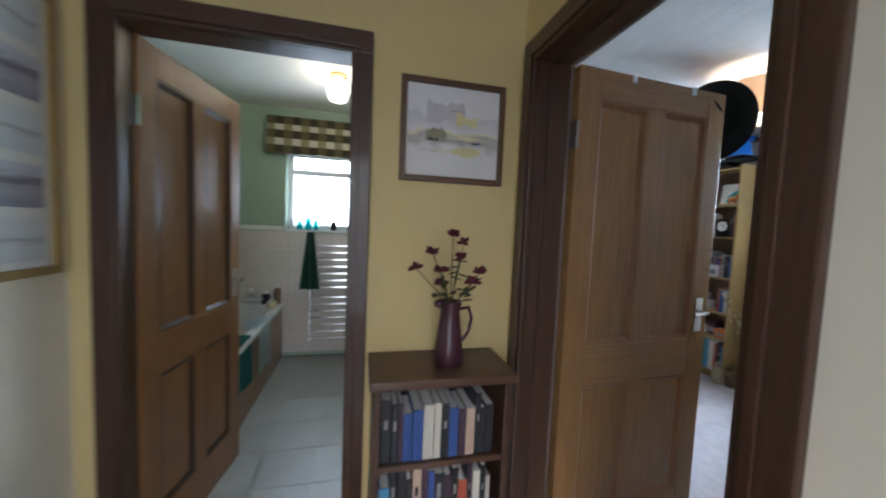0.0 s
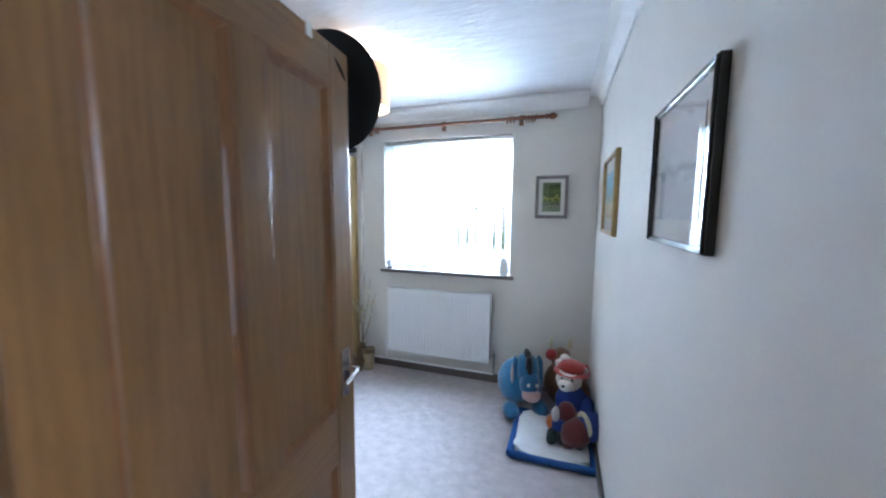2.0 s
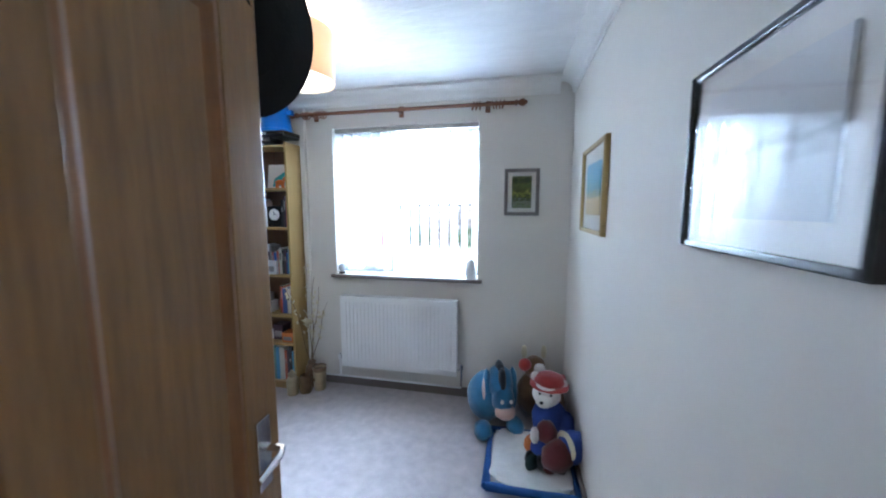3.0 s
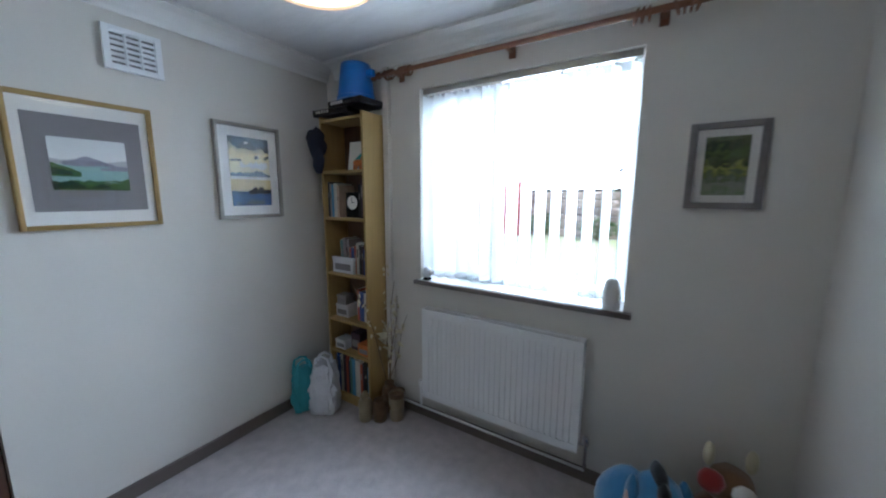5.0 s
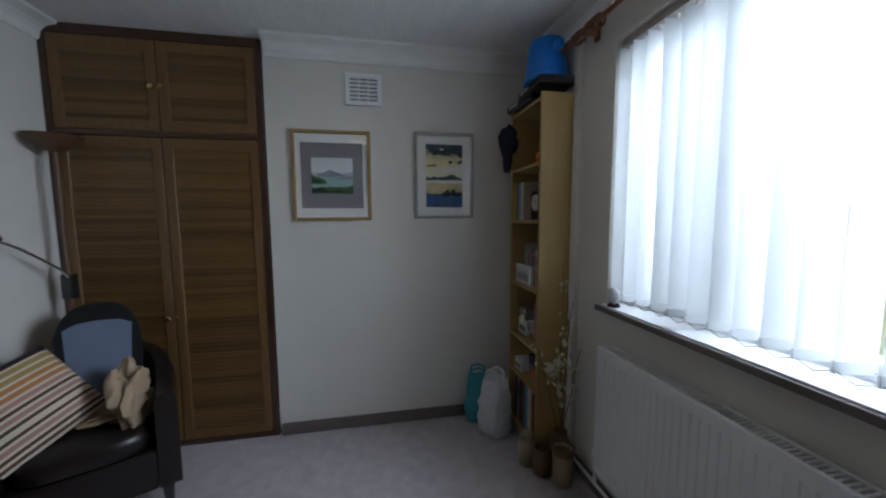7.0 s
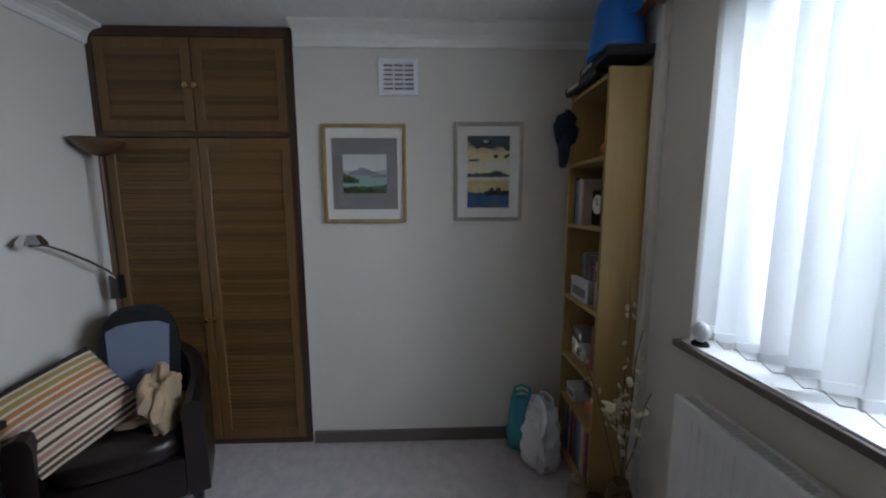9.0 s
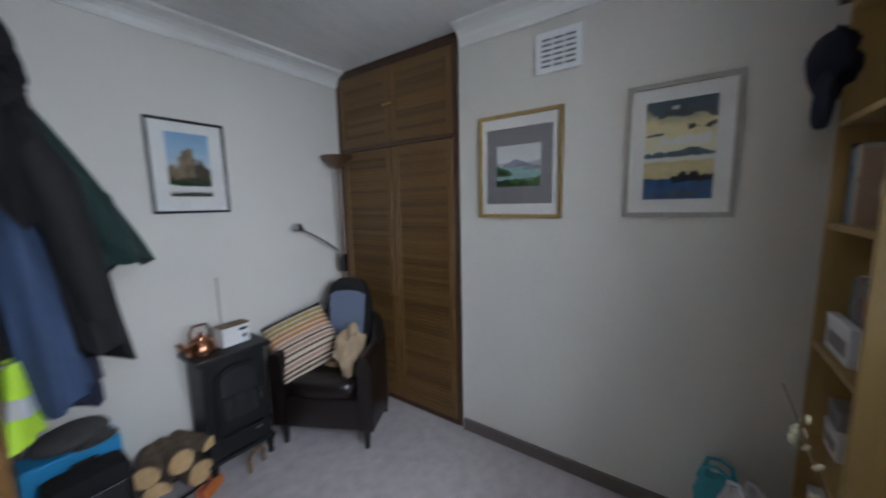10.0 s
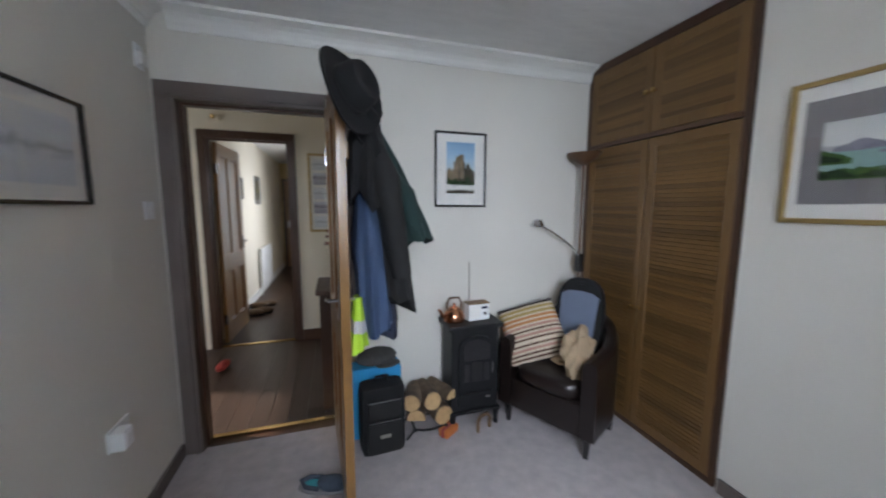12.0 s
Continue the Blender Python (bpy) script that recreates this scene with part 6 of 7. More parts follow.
mt = thing("pet_mat", T(2.41, 2.10, 0), "cream fleece mat with a blue quilted edge", "mat")
part("fleece", blob(bmesh.new(), (0, 0, 0.025), (0.225, 0.235, 0.032), rough=0.12, seed=2, sub=5, power=0.35), M["fleece"], mt, smooth=True)
bm = tube(bmesh.new(), [(-0.24, -0.25, 0.024), (0.24, -0.25, 0.024), (0.24, 0.25, 0.024), (-0.24, 0.25, 0.024), (-0.24, -0.25, 0.024)], 0.024, 10)
part("border", bm, M["bluetrim"], mt, smooth=True)
toy("toy_donkey", 2.17, 2.47, 0, 15, "large blue plush toy donkey with drooping ears", [
    ((-0.05, 0.02, 0.19), (0.13, 0.16, 0.17), "plushblue"), ((0.03, -0.07, 0.33), (0.09, 0.10, 0.12), "plushblue"), ((0.04, -0.13, 0.25), (0.075, 0.085, 0.10), "plushblue"),
    ((0.12, -0.06, 0.27), (0.035, 0.05, 0.16), "plushblue"), ((-0.06, -0.07, 0.28), (0.03, 0.05, 0.15), "plushblue"), ((-0.10, -0.18, 0.06), (0.06, 0.08, 0.06), "plushblue"), ((0.12, -0.15, 0.06), (0.06, 0.08, 0.06), "plushblue"),
    ((0.03, -0.06, 0.42), (0.03, 0.08, 0.06), "plushdark"), ((0.03, -0.13, 0.37), (0.028, 0.05, 0.09), "plushdark"),
    ((0.045, -0.175, 0.18), (0.068, 0.06, 0.05), "plushpink"), ((-0.085, -0.09, 0.27), (0.012, 0.03, 0.10), "plushpink"),
    ((0.015, -0.215, 0.27), (0.012, 0.008, 0.014), "plushwhite"), ((0.075, -0.215, 0.27), (0.012, 0.008, 0.014), "plushwhite")])
toy("toy_bear", 2.535, 2.27, 0.04, -10, "cream plush toy bear in a red hat and blue jersey", [
    ((0, 0, 0.15), (0.11, 0.10, 0.14), "plushroyal"), ((0.10, -0.02, 0.14), (0.05, 0.08, 0.09), "plushroyal"),
    ((-0.07, -0.12, 0.05), (0.05, 0.12, 0.05), "plushmaroon"), ((0.08, -0.13, 0.05), (0.05, 0.13, 0.055), "plushmaroon"),
    ((-0.02, -0.03, 0.34), (0.085, 0.08, 0.085), "plushwhite"), ((-0.03, -0.10, 0.32), (0.05, 0.045, 0.04), "plushwhite"), ((-0.095, 0, 0.42), (0.028, 0.02, 0.03), "plushwhite"), ((0.07, 0, 0.40), (0.028, 0.02, 0.03), "plushwhite"),
    ((-0.01, 0.0, 0.41), (0.095, 0.09, 0.045), "plushred"), ((-0.01, 0.0, 0.38), (0.12, 0.11, 0.015), "plushred"),
    ((-0.04, -0.145, 0.33), (0.012, 0.01, 0.01), "plushdark"), ((-0.055, -0.105, 0.365), (0.008, 0.006, 0.008), "plushdark"), ((0.01, -0.105, 0.365), (0.008, 0.006, 0.008), "plushdark"),
    ((-0.08, -0.24, 0.035), (0.035, 0.04, 0.045), "plushdark"), ((0.085, -0.25, 0.035), (0.035, 0.04, 0.045), "plushdark")])
toy("toy_animal", 2.48, 2.08, 0.05, -25, "small maroon and blue plush toy with a white beard", [
    ((0, 0, 0.08), (0.08, 0.07, 0.08), "plushroyal"), ((0.02, 0.0, 0.18), (0.06, 0.055, 0.07), "plushmaroon"), ((-0.03, -0.05, 0.17), (0.025, 0.03, 0.05), "plushwhite"),
    ((-0.02, -0.10, 0.04), (0.035, 0.06, 0.035), "bottle"), ((0.07, -0.07, 0.04), (0.04, 0.05, 0.04), "plushmaroon"), ((-0.07, -0.03, 0.09), (0.03, 0.03, 0.05), "orange")])
toy("toy_bear", 2.60, 2.02, 0.05, -60, "maroon plush toy bear lying in a blue jersey", [
    ((0, 0.05, 0.13), (0.075, 0.10, 0.09), "plushroyal"), ((0.0, -0.05, 0.10), (0.07, 0.10, 0.09), "plushmaroon"), ((-0.05, -0.10, 0.04), (0.045, 0.06, 0.045), "plushdark"), ((0.0, 0.0, 0.15), (0.076, 0.018, 0.075), "petal")])
toy("toy_reindeer", 2.45, 2.62, 0, 10, "brown plush toy reindeer with a red nose", [
    ((0, 0, 0.16), (0.12, 0.11, 0.17), "plushbrown"), ((0, -0.03, 0.38), (0.08, 0.08, 0.08), "plushbrown"), ((-0.08, -0.08, 0.42), (0.045, 0.04, 0.045), "plushred"),
    ((-0.07, 0, 0.48), (0.02, 0.02, 0.05), "petal"), ((0.07, 0, 0.48), (0.02, 0.02, 0.05), "petal"), ((0.02, -0.10, 0.40), (0.04, 0.035, 0.035), "plushwhite")])
toy("toy_dog", 2.58, 2.50, 0, -30, "tan and cream plush toy dog", [
    ((0, 0, 0.15), (0.09, 0.09, 0.15), "plushbrown"), ((0, -0.05, 0.33), (0.07, 0.07, 0.07), "plushwhite"), ((0.06, 0.0, 0.34), (0.025, 0.03, 0.06), "plushred"), ((0, -0.12, 0.32), (0.015, 0.012, 0.012), "plushdark")])

# ---------- fittings on the east wall ----------


def plate(name, y, z, w, h, label, cat, rock=True):
    o = thing(name, T(EX, y, z, -90), label, cat)
    part("plate", bx(-w / 2, -0.009, -h / 2, w / 2, -0.0005, h / 2, bevel=0.002), M["upvc"], o)
    if rock:
        part("rocker", bx(-0.011, -0.013, -0.018, 0.011, -0.0085, 0.018, bevel=0.002), M["gloss_white"], o)
    return o


plate("light_switch", 0.14, 1.40, 0.086, 0.086, "white plastic light switch", "switch")
plate("wall_socket", 0.56, 0.50, 0.147, 0.086, "white double wall socket", "socket")
o = thing("plug_adaptor", T(EX - 0.0095, 0.60, 0.50, -90), "white plastic plug adaptor in the wall socket", "adaptor")
part("case", bx(-0.034, -0.05, -0.038, 0.034, -0.0005, 0.038, bevel=0.006), M["upvc"], o)
part("face", bx(-0.022, -0.0525, -0.026, 0.022, -0.0495, 0.026, bevel=0.001), M["gloss_white"], o)
o = plate("wall_sensor", 0.10, 2.13, 0.07, 0.11, "small white alarm sensor high on the wall", "sensor", False)
part("lens", bx(-0.025, -0.03, -0.04, 0.025, -0.009, 0.02, bevel=0.006), M["gloss_white"], o)

# ---------- hall things ----------
hb = thing("low_bookcase", T(YX + 0.002, -0.70, 0), "low dark wood bookcase with two rows of books", "bookcase")
bw_, bd_ = 0.47, 0.25
part("top", bx(0, -0.015, 0.825, bd_ + 0.025, bw_ + 0.015, 0.855, bevel=0.006), M["darkwood_h"], hb)
for y in (0, bw_ - 0.022):
    part("side_panel", bx(0, y, 0, bd_, y + 0.022, 0.825, bevel=0.002), M["darkwood"], hb)
for z in (0.07, 0.31, 0.555):
    part("shelf", bx(0.008, 0.022, z - 0.02, bd_ - 0.008, bw_ - 0.022, z, bevel=0.002), M["darkwood_h"], hb)
part("back_panel", bx(0.001, 0.022, 0.02, 0.008, bw_ - 0.022, 0.825), M["darkwood"], hb)
HB = T(YX + 0.002 + 0.20, -0.70, 0, 90)
for k, z in enumerate((0.07, 0.31, 0.555)):
    # picks lean to dark covers, putting the case's inner shade into their colour
    books(HB @ T(0, 0, 0), 0.026, bw_ - 0.026, -0.025, z, 0.15, 0.22, 0.17, 21 + k, "books in the low bookcase", 0.97, (0, 0, 1, 2, 3, 3, 0, 4, 6, 6, 6, 5), wmin=0.015, wmax=0.036)
jg = thing("jug", T(1.80, -0.43, 0.855), "plum enamel jug holding dark red silk flowers", "jug")
part("body", lathe(bmesh.new(), [(0.052, 0), (0.056, 0.008), (0.05, 0.06), (0.038, 0.15), (0.034, 0.19), (0.04, 0.215), (0.043, 0.225), (0.036, 0.225), (0.03, 0.17)], 30), M["jug"], jg, smooth=True)
part("handle", tube(bmesh.new(), [(0, 0.036, 0.195), (0, 0.07, 0.20), (0, 0.083, 0.16), (0, 0.072, 0.11), (0, 0.048, 0.075)], 0.0065), M["jug"], jg, smooth=True)
part("spout", blob(bmesh.new(), (0, -0.04, 0.215), (0.014, 0.02, 0.016)), M["jug"], jg, smooth=True)
rng = random.Random(11)
for k, (dy, dz, dx) in enumerate(((-0.13, 0.34, 0.0), (-0.08, 0.40, 0.03), (0.0, 0.46, 0.0), (0.02, 0.38, 0.04), (0.10, 0.33, 0.02), (0.05, 0.43, -0.03), (-0.05, 0.34, 0.05), (0.06, 0.30, 0.06), (-0.03, 0.28, -0.03))):
    st = part("stem", tube(bmesh.new(), [(0, 0, 0.15), (dx * 0.4, dy * 0.35, 0.15 + (dz - 0.15) * 0.55), (dx, dy, dz)], 0.002, 5), M["leaf"], jg)
    for i in range(10):
        bm = blob(bmesh.new(), (0.014, 0, 0.004), (0.017, 0.012, 0.006), sub=1, rough=0.3, seed=i)
        q = part("petal", bm, M["bloom"], st, smooth=True)
        q.matrix_basis = T(dx, dy, dz, i * 37 + k * 20, rng.uniform(-30, 30), rng.uniform(-60, 10))
    for i in range(3):
        bm = blob(bmesh.new(), (0.02, 0, 0), (0.024, 0.012, 0.003), sub=1)
        q = part("leaf", bm, M["leaf"], st, smooth=True)
        t = rng.uniform(0.45, 0.8)
        q.matrix_basis = T(dx * t, dy * t, 0.15 + (dz - 0.15) * t, rng.uniform(0, 360), 0, rng.uniform(-40, 20))
o = thing("draught_stopper", T(2.78, -1.12, 0, 80), "small red cloth draught stopper on the hall floor", "draught stopper")
part("body", blob(bmesh.new(), (0, 0, 0.04), (0.10, 0.04, 0.04), rough=0.2), M["red"], o, smooth=True)
o = thing("alarm_bell_box", T(2.86, HY, 2.25, 180), "small cream box with a brass dome above the doorway", "bell")
part("box", bx(-0.05, -0.035, -0.03, 0.05, -0.001, 0.03, bevel=0.004), M["magnolia"], o)
part("dome", blob(bmesh.new(), (0, -0.04, 0), (0.022, 0.018, 0.022)), M["brass"], o, smooth=True)
for k, (x, y) in enumerate(((2.87, -2.75), (2.78, -2.83), (2.88, -3.1), (2.79, -3.15))):
    o = thing("shoe", T(x, y, 0, 75 + 9 * k), "brown leather shoe on the corridor floor", "shoe", "shoes in the corridor")
    part("sole", blob(bmesh.new(), (0, 0, 0.012), (0.045, 0.14, 0.012), power=0.75), M["black"], o, smooth=True)
    part("upper", blob(bmesh.new(), (0, 0.02, 0.045), (0.042, 0.125, 0.04), rough=0.15, seed=k), M["brownpot"], o, smooth=True)
o = thing("corridor_radiator", T(2.998, -4.3, 0, -90), "white panel radiator on the corridor wall", "radiator")
part("panel", bx(-0.45, -0.07, 0.15, 0.45, -0.03, 0.75, bevel=0.006), M["gloss_white"], o)
part("bracket", bx(-0.3, -0.03, 0.3, 0.3, -0.001, 0.5), M["gloss_white"], o)
part("pipe", tube(bmesh.new(), [(-0.43, -0.05, 0.15), (-0.43, -0.05, 0.0)], 0.008), M["gloss_white"], o)

# ---------- bathroom things ----------
tb = thing("bathtub", T(BW + 0.001, BS + 0.001, 0), "white bath with a brown wooden side panel", "bathtub")
tl, tw = 1.58, 0.99
bm = bmesh.new()
for a in ((0, 0, tl, 0.07), (0, tw - 0.07, tl, tw), (0, 0.07, 0.09, tw - 0.07), (tl - 0.09, 0.07, tl, tw - 0.07)):
    box(bm, a[0], a[1], 0.50, a[2], a[3], 0.54, bevel=0.008)
box(bm, 0.06, 0.05, 0.16, tl - 0.06, tw - 0.05, 0.19)
for a in ((0.06, 0.05, tl - 0.06, 0.07), (0.06, tw - 0.07, tl - 0.06, tw - 0.05), (0.06, 0.07, 0.08, tw - 0.07), (tl - 0.08, 0.07, tl - 0.06, tw - 0.07)):
    box(bm, a[0], a[1], 0.19, a[2], a[3], 0.50)
part("tub", bm, M["bathwhite"], tb)
part("side_panel", bx(0.0, tw - 0.045, 0.0, tl, tw - 0.02, 0.50, bevel=0.002), M["pine_old"], tb, "brown wooden bath panel")
bm = tube(bmesh.new(), [(0.12, tw - 0.25, 0.54), (0.12, tw - 0.25, 0.62), (0.16, tw - 0.25, 0.66), (0.24, tw - 0.25, 0.64)], 0.014)
tube(bm, [(0.12, tw - 0.33, 0.60), (0.12, tw - 0.17, 0.60)], 0.016)
part("mixer_tap", bm, M["chrome"], tb, smooth=True)
for k, (x, ww, mk, z) in enumerate(((0.55, 0.34, "towelpale", 0.20), (1.05, 0.40, "towelteal", 0.24))):
    o = thing("bath_towel", T(BW + x, BS + tw - 0.02, 0), ["pale blue", "teal"][k] + " towel hanging over the bath's edge", "towel", "towels on the bath")
    bm = bmesh.new()
    pts = [(-0.10, 0.548), (-0.02, 0.552), (0.012, 0.548), (0.02, 0.52), (0.018, 0.40), (0.022, z)]
    rows = [[bm.verts.new((ww * i / 10, v + 0.006 * math.sin(i * 1.9) * (u[1] < 0.5), u[1] - 0.012 * math.sin(i * 0.8) * (u[1] < 0.3))) for i in range(11)] for u in pts for v in (u[0],)]
    for a, b in zip(rows, rows[1:]):
        for i in range(10):
            bm.faces.new((a[i], a[i + 1], b[i + 1], b[i]))
    bmesh.ops.solidify(bm, geom=bm.faces, thickness=-0.006)
    part("cloth", bm, M[mk], o, smooth=True)


def bottle(x, y, z, h, r, material, label):
    o = thing("bottle", T(x, y, z), label, "bottle", "bathroom bottles")
    part("body", lathe(bmesh.new(), [(r * 0.9, 0), (r, h * 0.05), (r, h * 0.7), (r * 0.5, h * 0.8), (r * 0.4, h * 0.82)], 16), material, o, smooth=True)
    part("cap", lathe(bmesh.new(), [(r * 0.45, h * 0.82), (r * 0.45, h)], 14), M["gloss_white"], o)


for i, (y, h, r, mk) in enumerate(((-1.42, 0.14, 0.028, "bagwhite"), (-1.34, 0.10, 0.03, "aqua"), (-1.26, 0.15, 0.032, "aqua"), (-1.19, 0.12, 0.026, "aqua"), (-1.02, 0.11, 0.03, "black"))):
    bottle(BW - 0.03, y, bz0, h, r, M[mk], ["white", "aqua", "tall aqua", "small aqua", "black"][i] + " bottle on the bathroom window sill")
for i, (x, y, h, r, mk) in enumerate(((0.05, -1.52, 0.19, 0.032, "brownpot"), (0.05, -1.62, 0.12, 0.04, "navy"), (0.22, -1.53, 0.08, 0.045, "petal"), (0.05, -1.75, 0.15, 0.03, "bagwhite"))):
    bottle(BW + x, y, 0.54, h, r, M[mk], ["brown", "navy", "squat cream", "white"][i] + " bottle on the bath's rim")
tr = thing("towel_rail", T(BW + 0.001, -1.0, 0), "tall chrome ladder towel rail under the window", "towel rail")
for y in (-0.22, 0.22):
    part("upright", tube(bmesh.new(), [(0.06, y, 0.16), (0.06, y, 1.18)], 0.013), M["chrome"], tr)
for i in range(14):
    z = 0.2 + 0.068 * i + (0.03 if i > 6 else 0)
    part("rung", tube(bmesh.new(), [(0.075, -0.22, z), (0.085, 0, z), (0.075, 0.22, z)], 0.009), M["chrome"], tr, smooth=True)
for z in (0.3, 1.1):
    part("bracket", tube(bmesh.new(), [(0, -0.22, z), (0.06, -0.22, z)], 0.008), M["chrome"], tr)
o = thing("hand_towel", T(BW + 0.10, -1.22, 0), "dark green towel hanging on the rail", "towel")
bm = bmesh.new()
rows = [[bm.verts.new((0.02 + 0.025 * math.sin(i * 1.3 + t), (i - 5) * 0.016 * (0.4 + 0.75 * t), 1.24 - 0.55 * t)) for i in range(11)] for t in [j / 8 for j in range(9)]]
for a, b in zip(rows, rows[1:]):
    for i in range(10):
        bm.faces.new((a[i], a[i + 1], b[i + 1], b[i]))
bmesh.ops.solidify(bm, geom=bm.faces, thickness=0.012)
part("cloth", bm, M["towelgreen"], o, smooth=True)
o = thing("roman_blind", T(BW + 0.02, -1.63, 1.97), "olive and cream checked roman blind, drawn up", "blind")
chk = [mat("checked_cloth", c, 0.9, vary=0.1, bump=0.4) for c in ((0.12, 0.10, 0.045), (0.30, 0.27, 0.16), (0.66, 0.62, 0.52), (0.045, 0.04, 0.02))]
for r_, (z0, z1, dep) in enumerate(((0.0, 0.075, 0.05), (0.075, 0.14, 0.045), (0.14, 0.215, 0.04), (0.215, 0.27, 0.035), (0.27, 0.345, 0.03))):
    for c_ in range(14):
        q = chk[2] if r_ in (1, 3) and c_ % 2 else chk[1] if r_ in (1, 3) else chk[3] if c_ % 2 else chk[0]
        part("check", bx(0, c_ * 0.076, z0, dep, c_ * 0.076 + 0.076, z1), q, o)
o = thing("bathroom_lamp", T(0.3, -0.94, 2.41), "lit opal glass ceiling lamp on a brass plate", "lamp")
part("plate", lathe(bmesh.new(), [(0.06, -0.001), (0.06, -0.015), (0.03, -0.03)], 24), M["brass"], o, smooth=True)
bm = lathe(bmesh.new(), [(0.035, -0.03), (0.075, -0.055), (0.085, -0.10), (0.06, -0.18), (0.05, -0.185)], 28)
part("shade", bm, M["opal"], o, smooth=True).visible_shadow = False

# ---------- garden beyond the window ----------
structure("backdrop", bx(-120, 90, 3.0, 120, 90.1, 120), M["overcast"], "pale overcast sky", "sky")
structure("backdrop_bathroom", bx(BW - 0.60, by0 - 0.3, bz0 - 0.2, BW - 0.55, by1 + 0.3, bz1 + 0.2), M["overcast"], "bright hazy daylight outside the bathroom window", "sky")
structure("ground", bx(-400, NY + 0.3, -0.5, 400, 600, -0.3), M["grass"], "mown lawn", "lawn")
structure("garden_path", bx(-3, NY + 0.3, -0.3, 6, NY + 1.5, -0.285), M["grout"], "mortar bed of a paved path", "path")
fe = thing("garden_fence", T(-9.0, 16.0, -0.3) @ Matrix.Diagonal((2.0, 1.5, 1.7, 1)), "red stained board fence", "fence")
fb = mesh_of("board", bx(0, 0, 0, 0.14, 0.025, 1.35))
fb.materials.append(M["redfence"])
for i in range(19):
    piece("board", fb, fe, T(i * 0.15, 0.03 * (i % 2), 0.02))
for i in range(3):
    part("post", bx(i * 1.4, 0.06, 0, i * 1.4 + 0.09, 0.15, 1.45), M["redfence"], fe)
gw = thing("garden_wall", T(-3.4, 17.0, -0.3) @ Matrix.Diagonal((2.0, 1.5, 2.0, 1)), "rough rubble stone garden wall", "wall")
part("core", bx(0, 0.06, 0, 7.4, 0.3, 0.98), M["grout"], gw)
sm = [mesh_of("stone", blob(bmesh.new(), (0, 0, 0), (0.17, 0.07, 0.085), sub=2, rough=0.3, seed=k, power=0.6)) for k in range(4)]
for s in sm:
    s.materials.append(M["rubble"])
rng = random.Random(3)
for r_ in range(6):
    for c_ in range(22):
        piece("stone", sm[rng.randrange(4)], gw, T(0.17 + c_ * 0.335 + 0.15 * (r_ % 2), 0.05, 0.085 + r_ * 0.165, 0, rng.uniform(-6, 6)))
ir = thing("iron_railing", T(-3.4, 17.2, 1.66) @ Matrix.Diagonal((2.0, 1.5, 1.6, 1)), "black iron railing above the stone wall", "railing")
for z in (0.08, 0.55):
    part("rail", tube(bmesh.new(), [(0, 0, z), (7.4, 0, z)], 0.015), M["iron"], ir)
rb = mesh_of("bar", tube(bmesh.new(), [(0, 0, 0), (0, 0, 0.62)], 0.01, 6))
rb.materials.append(M["iron"])
for i in range(50):
    piece("bar", rb, ir, T(0.07 + i * 0.148, 0, 0))


def shrub(x, y, z, r, h, seed):
    o = thing("shrub", T(x, y, z), "loose green garden shrub", "shrub", "garden shrubs")
    rng = random.Random(seed)
    bm = bmesh.new()
    for k in range(6):
        tube(bm, [(0, 0, 0), (rng.uniform(-r, r) * 0.5, rng.uniform(-r, r) * 0.5, h * 0.5), (rng.uniform(-r, r) * 0.8, rng.uniform(-r, r) * 0.8, h * 0.9)], [0.025, 0.014, 0.005], 6)
    part("stem", bm, M["twig"], o)
    vs, fs = [], []
    for k in range(900):
        d = Vector((rng.gauss(0, 1), rng.gauss(0, 1), rng.gauss(0, 1))).normalized() * rng.uniform(0.55, 1.0)
        p = Vector((d.x * r, d.y * r, h * 0.55 + d.z * h * 0.45)) * (1 + 0.25 * noise.noise(d * 2 + Vector((seed, 0, 0))))
        u = Vector((rng.gauss(0, 1), rng.gauss(0, 1), rng.gauss(0, 1))).normalized() * 0.06
        w = u.cross(Vector((rng.gauss(0, 1), rng.gauss(0, 1), rng.gauss(0, 1)))).normalized() * 0.03
        i = len(vs)
        vs += [p - u, p + w, p + u, p - w]
        fs.append((i, i + 1, i + 2, i + 3))
    me = bpy.data.meshes.new("foliage")
    me.from_pydata(vs, [], fs)
    me.materials.append(M["bush"])
    c = new("foliage", me)
    c.parent = o


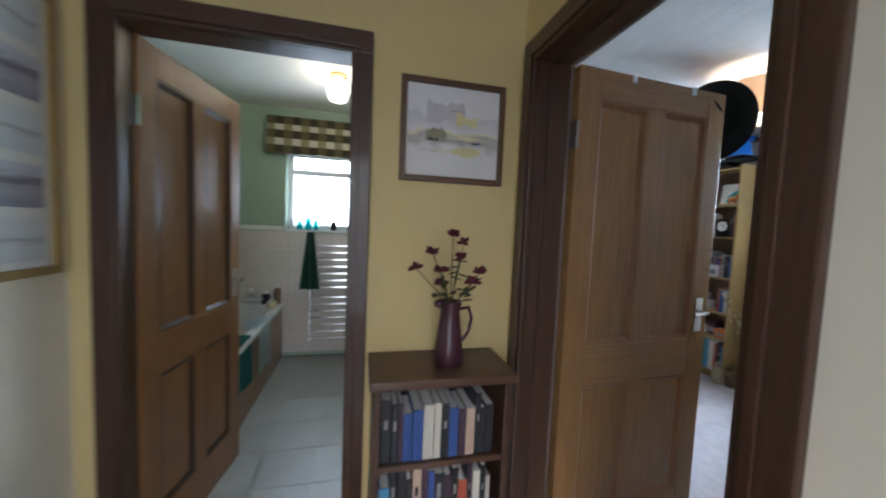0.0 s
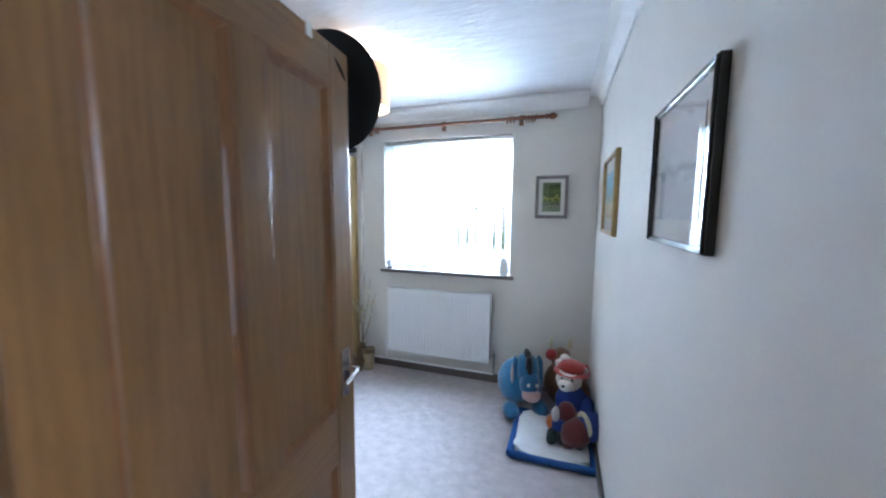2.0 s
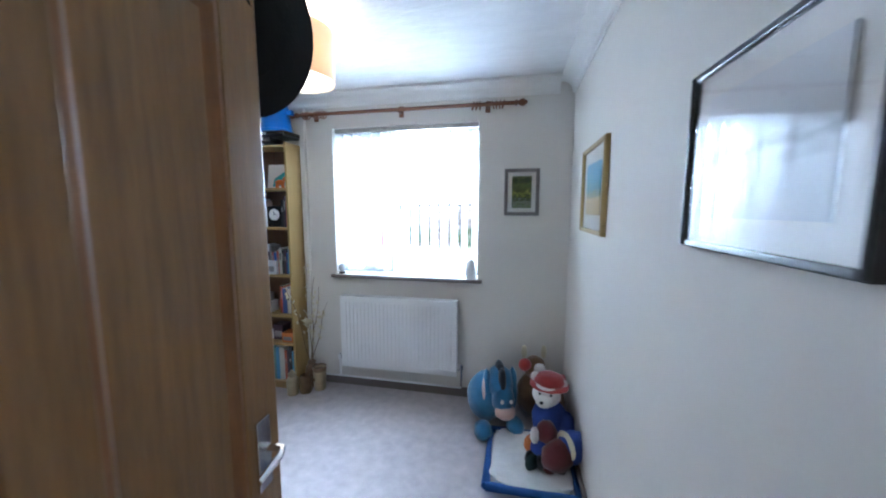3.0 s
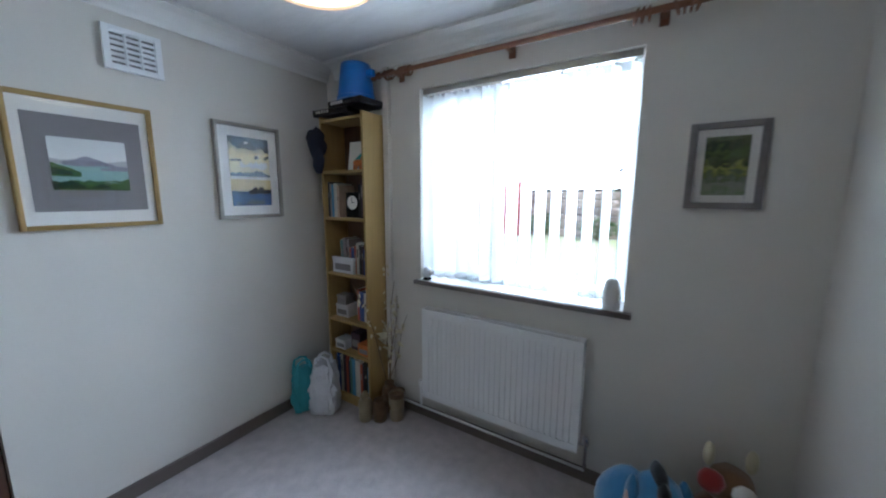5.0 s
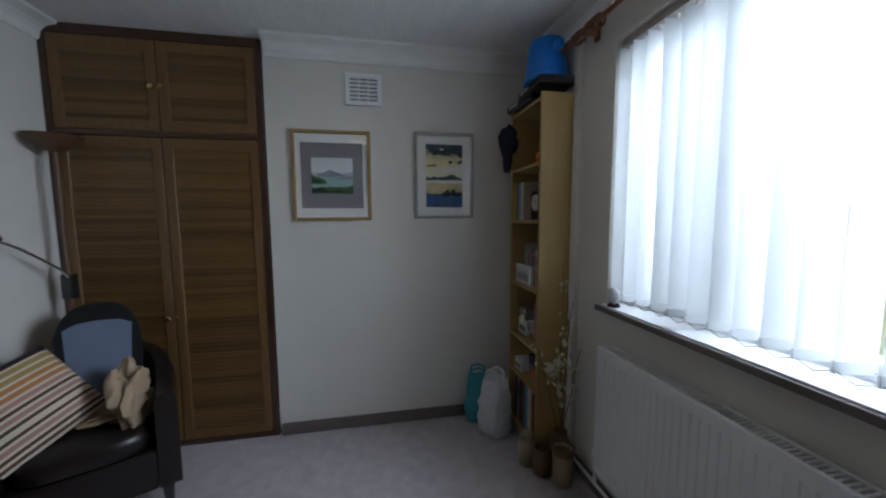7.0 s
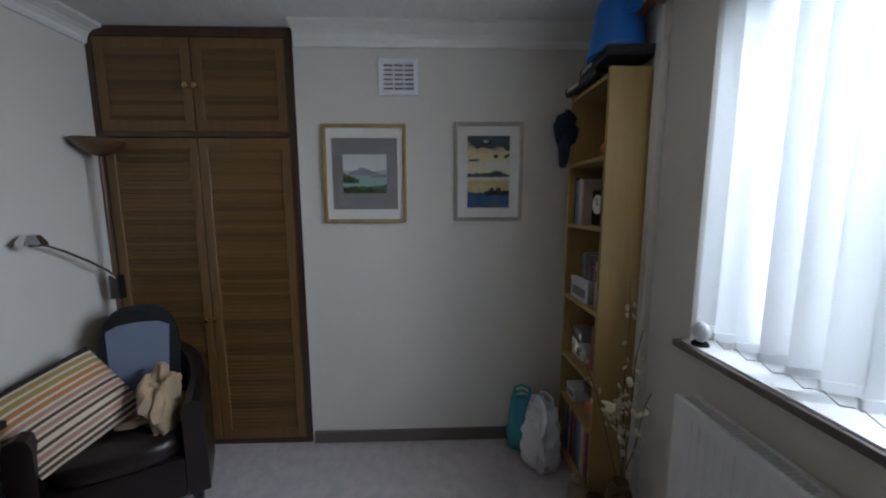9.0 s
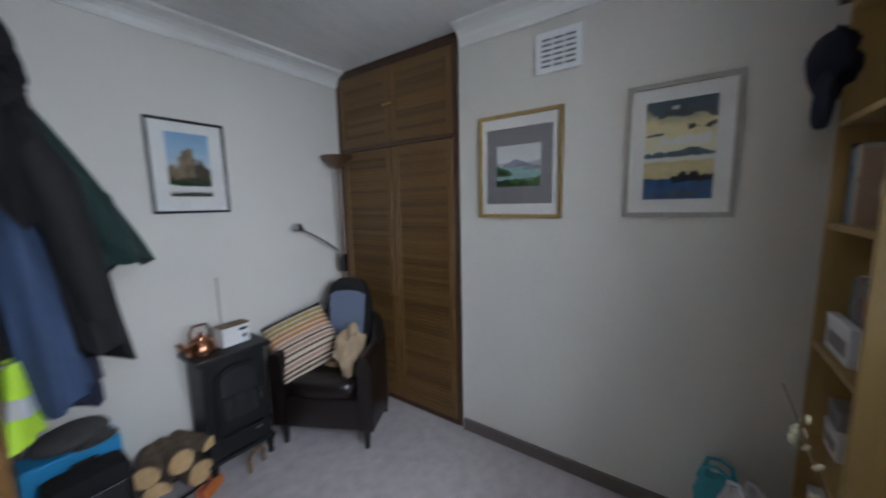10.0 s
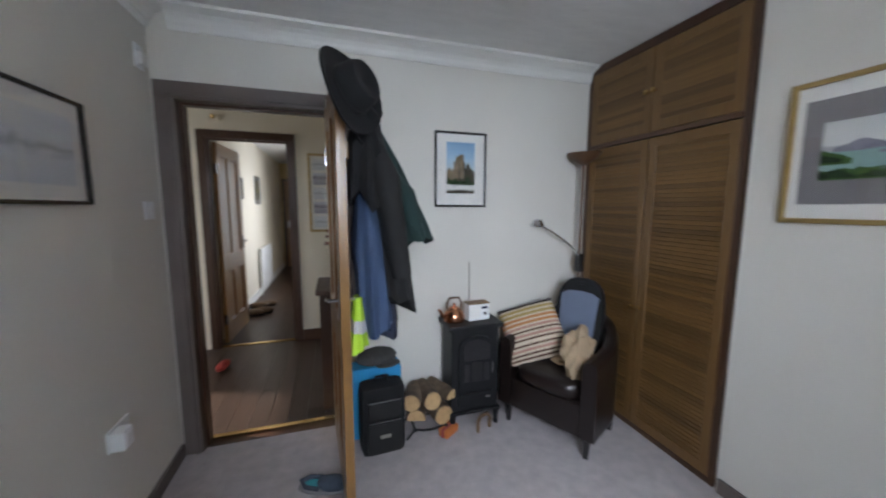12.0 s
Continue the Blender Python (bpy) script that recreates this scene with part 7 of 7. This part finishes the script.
for k, (x, y, r, h) in enumerate(((-2.2, 16.2, 0.7, 1.1), (0.0, 16.2, 0.8, 0.9), (2.4, 16.1, 0.7, 1.3), (6.2, 16.2, 0.9, 1.4), (-9.5, 18.5, 1.8, 5.0), (1.0, 20.0, 1.6, 3.8))):
    shrub(x, y, -0.3, r, h, k)

# ---------- floor pieces ----------
pm = mesh_of("plank", bx(0, 0, -0.012, 0.118, 1.2, 0.0, bevel=0.0012))
pm.materials.append(M["plank"])
pb = bpy.data.objects["floor_hall_base"]
rng = random.Random(9)
for i in range(int((4.3 - YX) / 0.12)):
    y = -0.13 - rng.uniform(0, 1.0)
    for y0, y1 in ((y, -0.134), (HY - 0.02, y - 0.002)):
        if y1 - y0 > 0.02:
            piece("plank", pm, pb, Matrix.Translation((YX + 0.001 + i * 0.12, y0, 0)) @ Matrix.Diagonal((1, (y1 - y0) / 1.2, 1, 1)))
for i in range(7):
    y = HY - 0.06
    while y > -6.6:
        l = min(rng.uniform(0.8, 1.3), y + 6.7)
        piece("plank", pm, pb, Matrix.Translation((2.161 + i * 0.12, y - l + 0.002, 0)) @ Matrix.Diagonal((1, (l - 0.002) / 1.2, 1, 1)))
        y -= l
ft = mesh_of("tile", bx(0, 0, -0.008, 0.297, 0.297, 0, bevel=0.0015))
ft.materials.append(M["tile"])
fb_ = bpy.data.objects["floor_bathroom"]
for i in range(7):
    for j in range(8):
        piece("tile", ft, fb_, T(BW + 0.02 + i * 0.30, BS + 0.04 + j * 0.285, 0))
wt = mesh_of("tile", bx(0, 0, 0, 0.008, 0.197, 0.197, bevel=0.0012))
wt.materials.append(M["walltile"])
wb = bpy.data.objects["wall_bathroom_west"]
for j in range(11):
    for k in range(6):
        piece("tile", wt, wb, T(BW, BS + 0.02 + j * 0.2, 0.04 + k * 0.2))
sp = mesh_of("slab", bx(0, 0, 0, 0.44, 0.44, 0.03, bevel=0.004))
sp.materials.append(M["slab"])
gp = bpy.data.objects["garden_path"]
for i in range(14):
    for j in range(2):
        piece("slab", sp, gp, T(-2.2 + i * 0.45, NY + 0.5 + j * 0.45, -0.285))
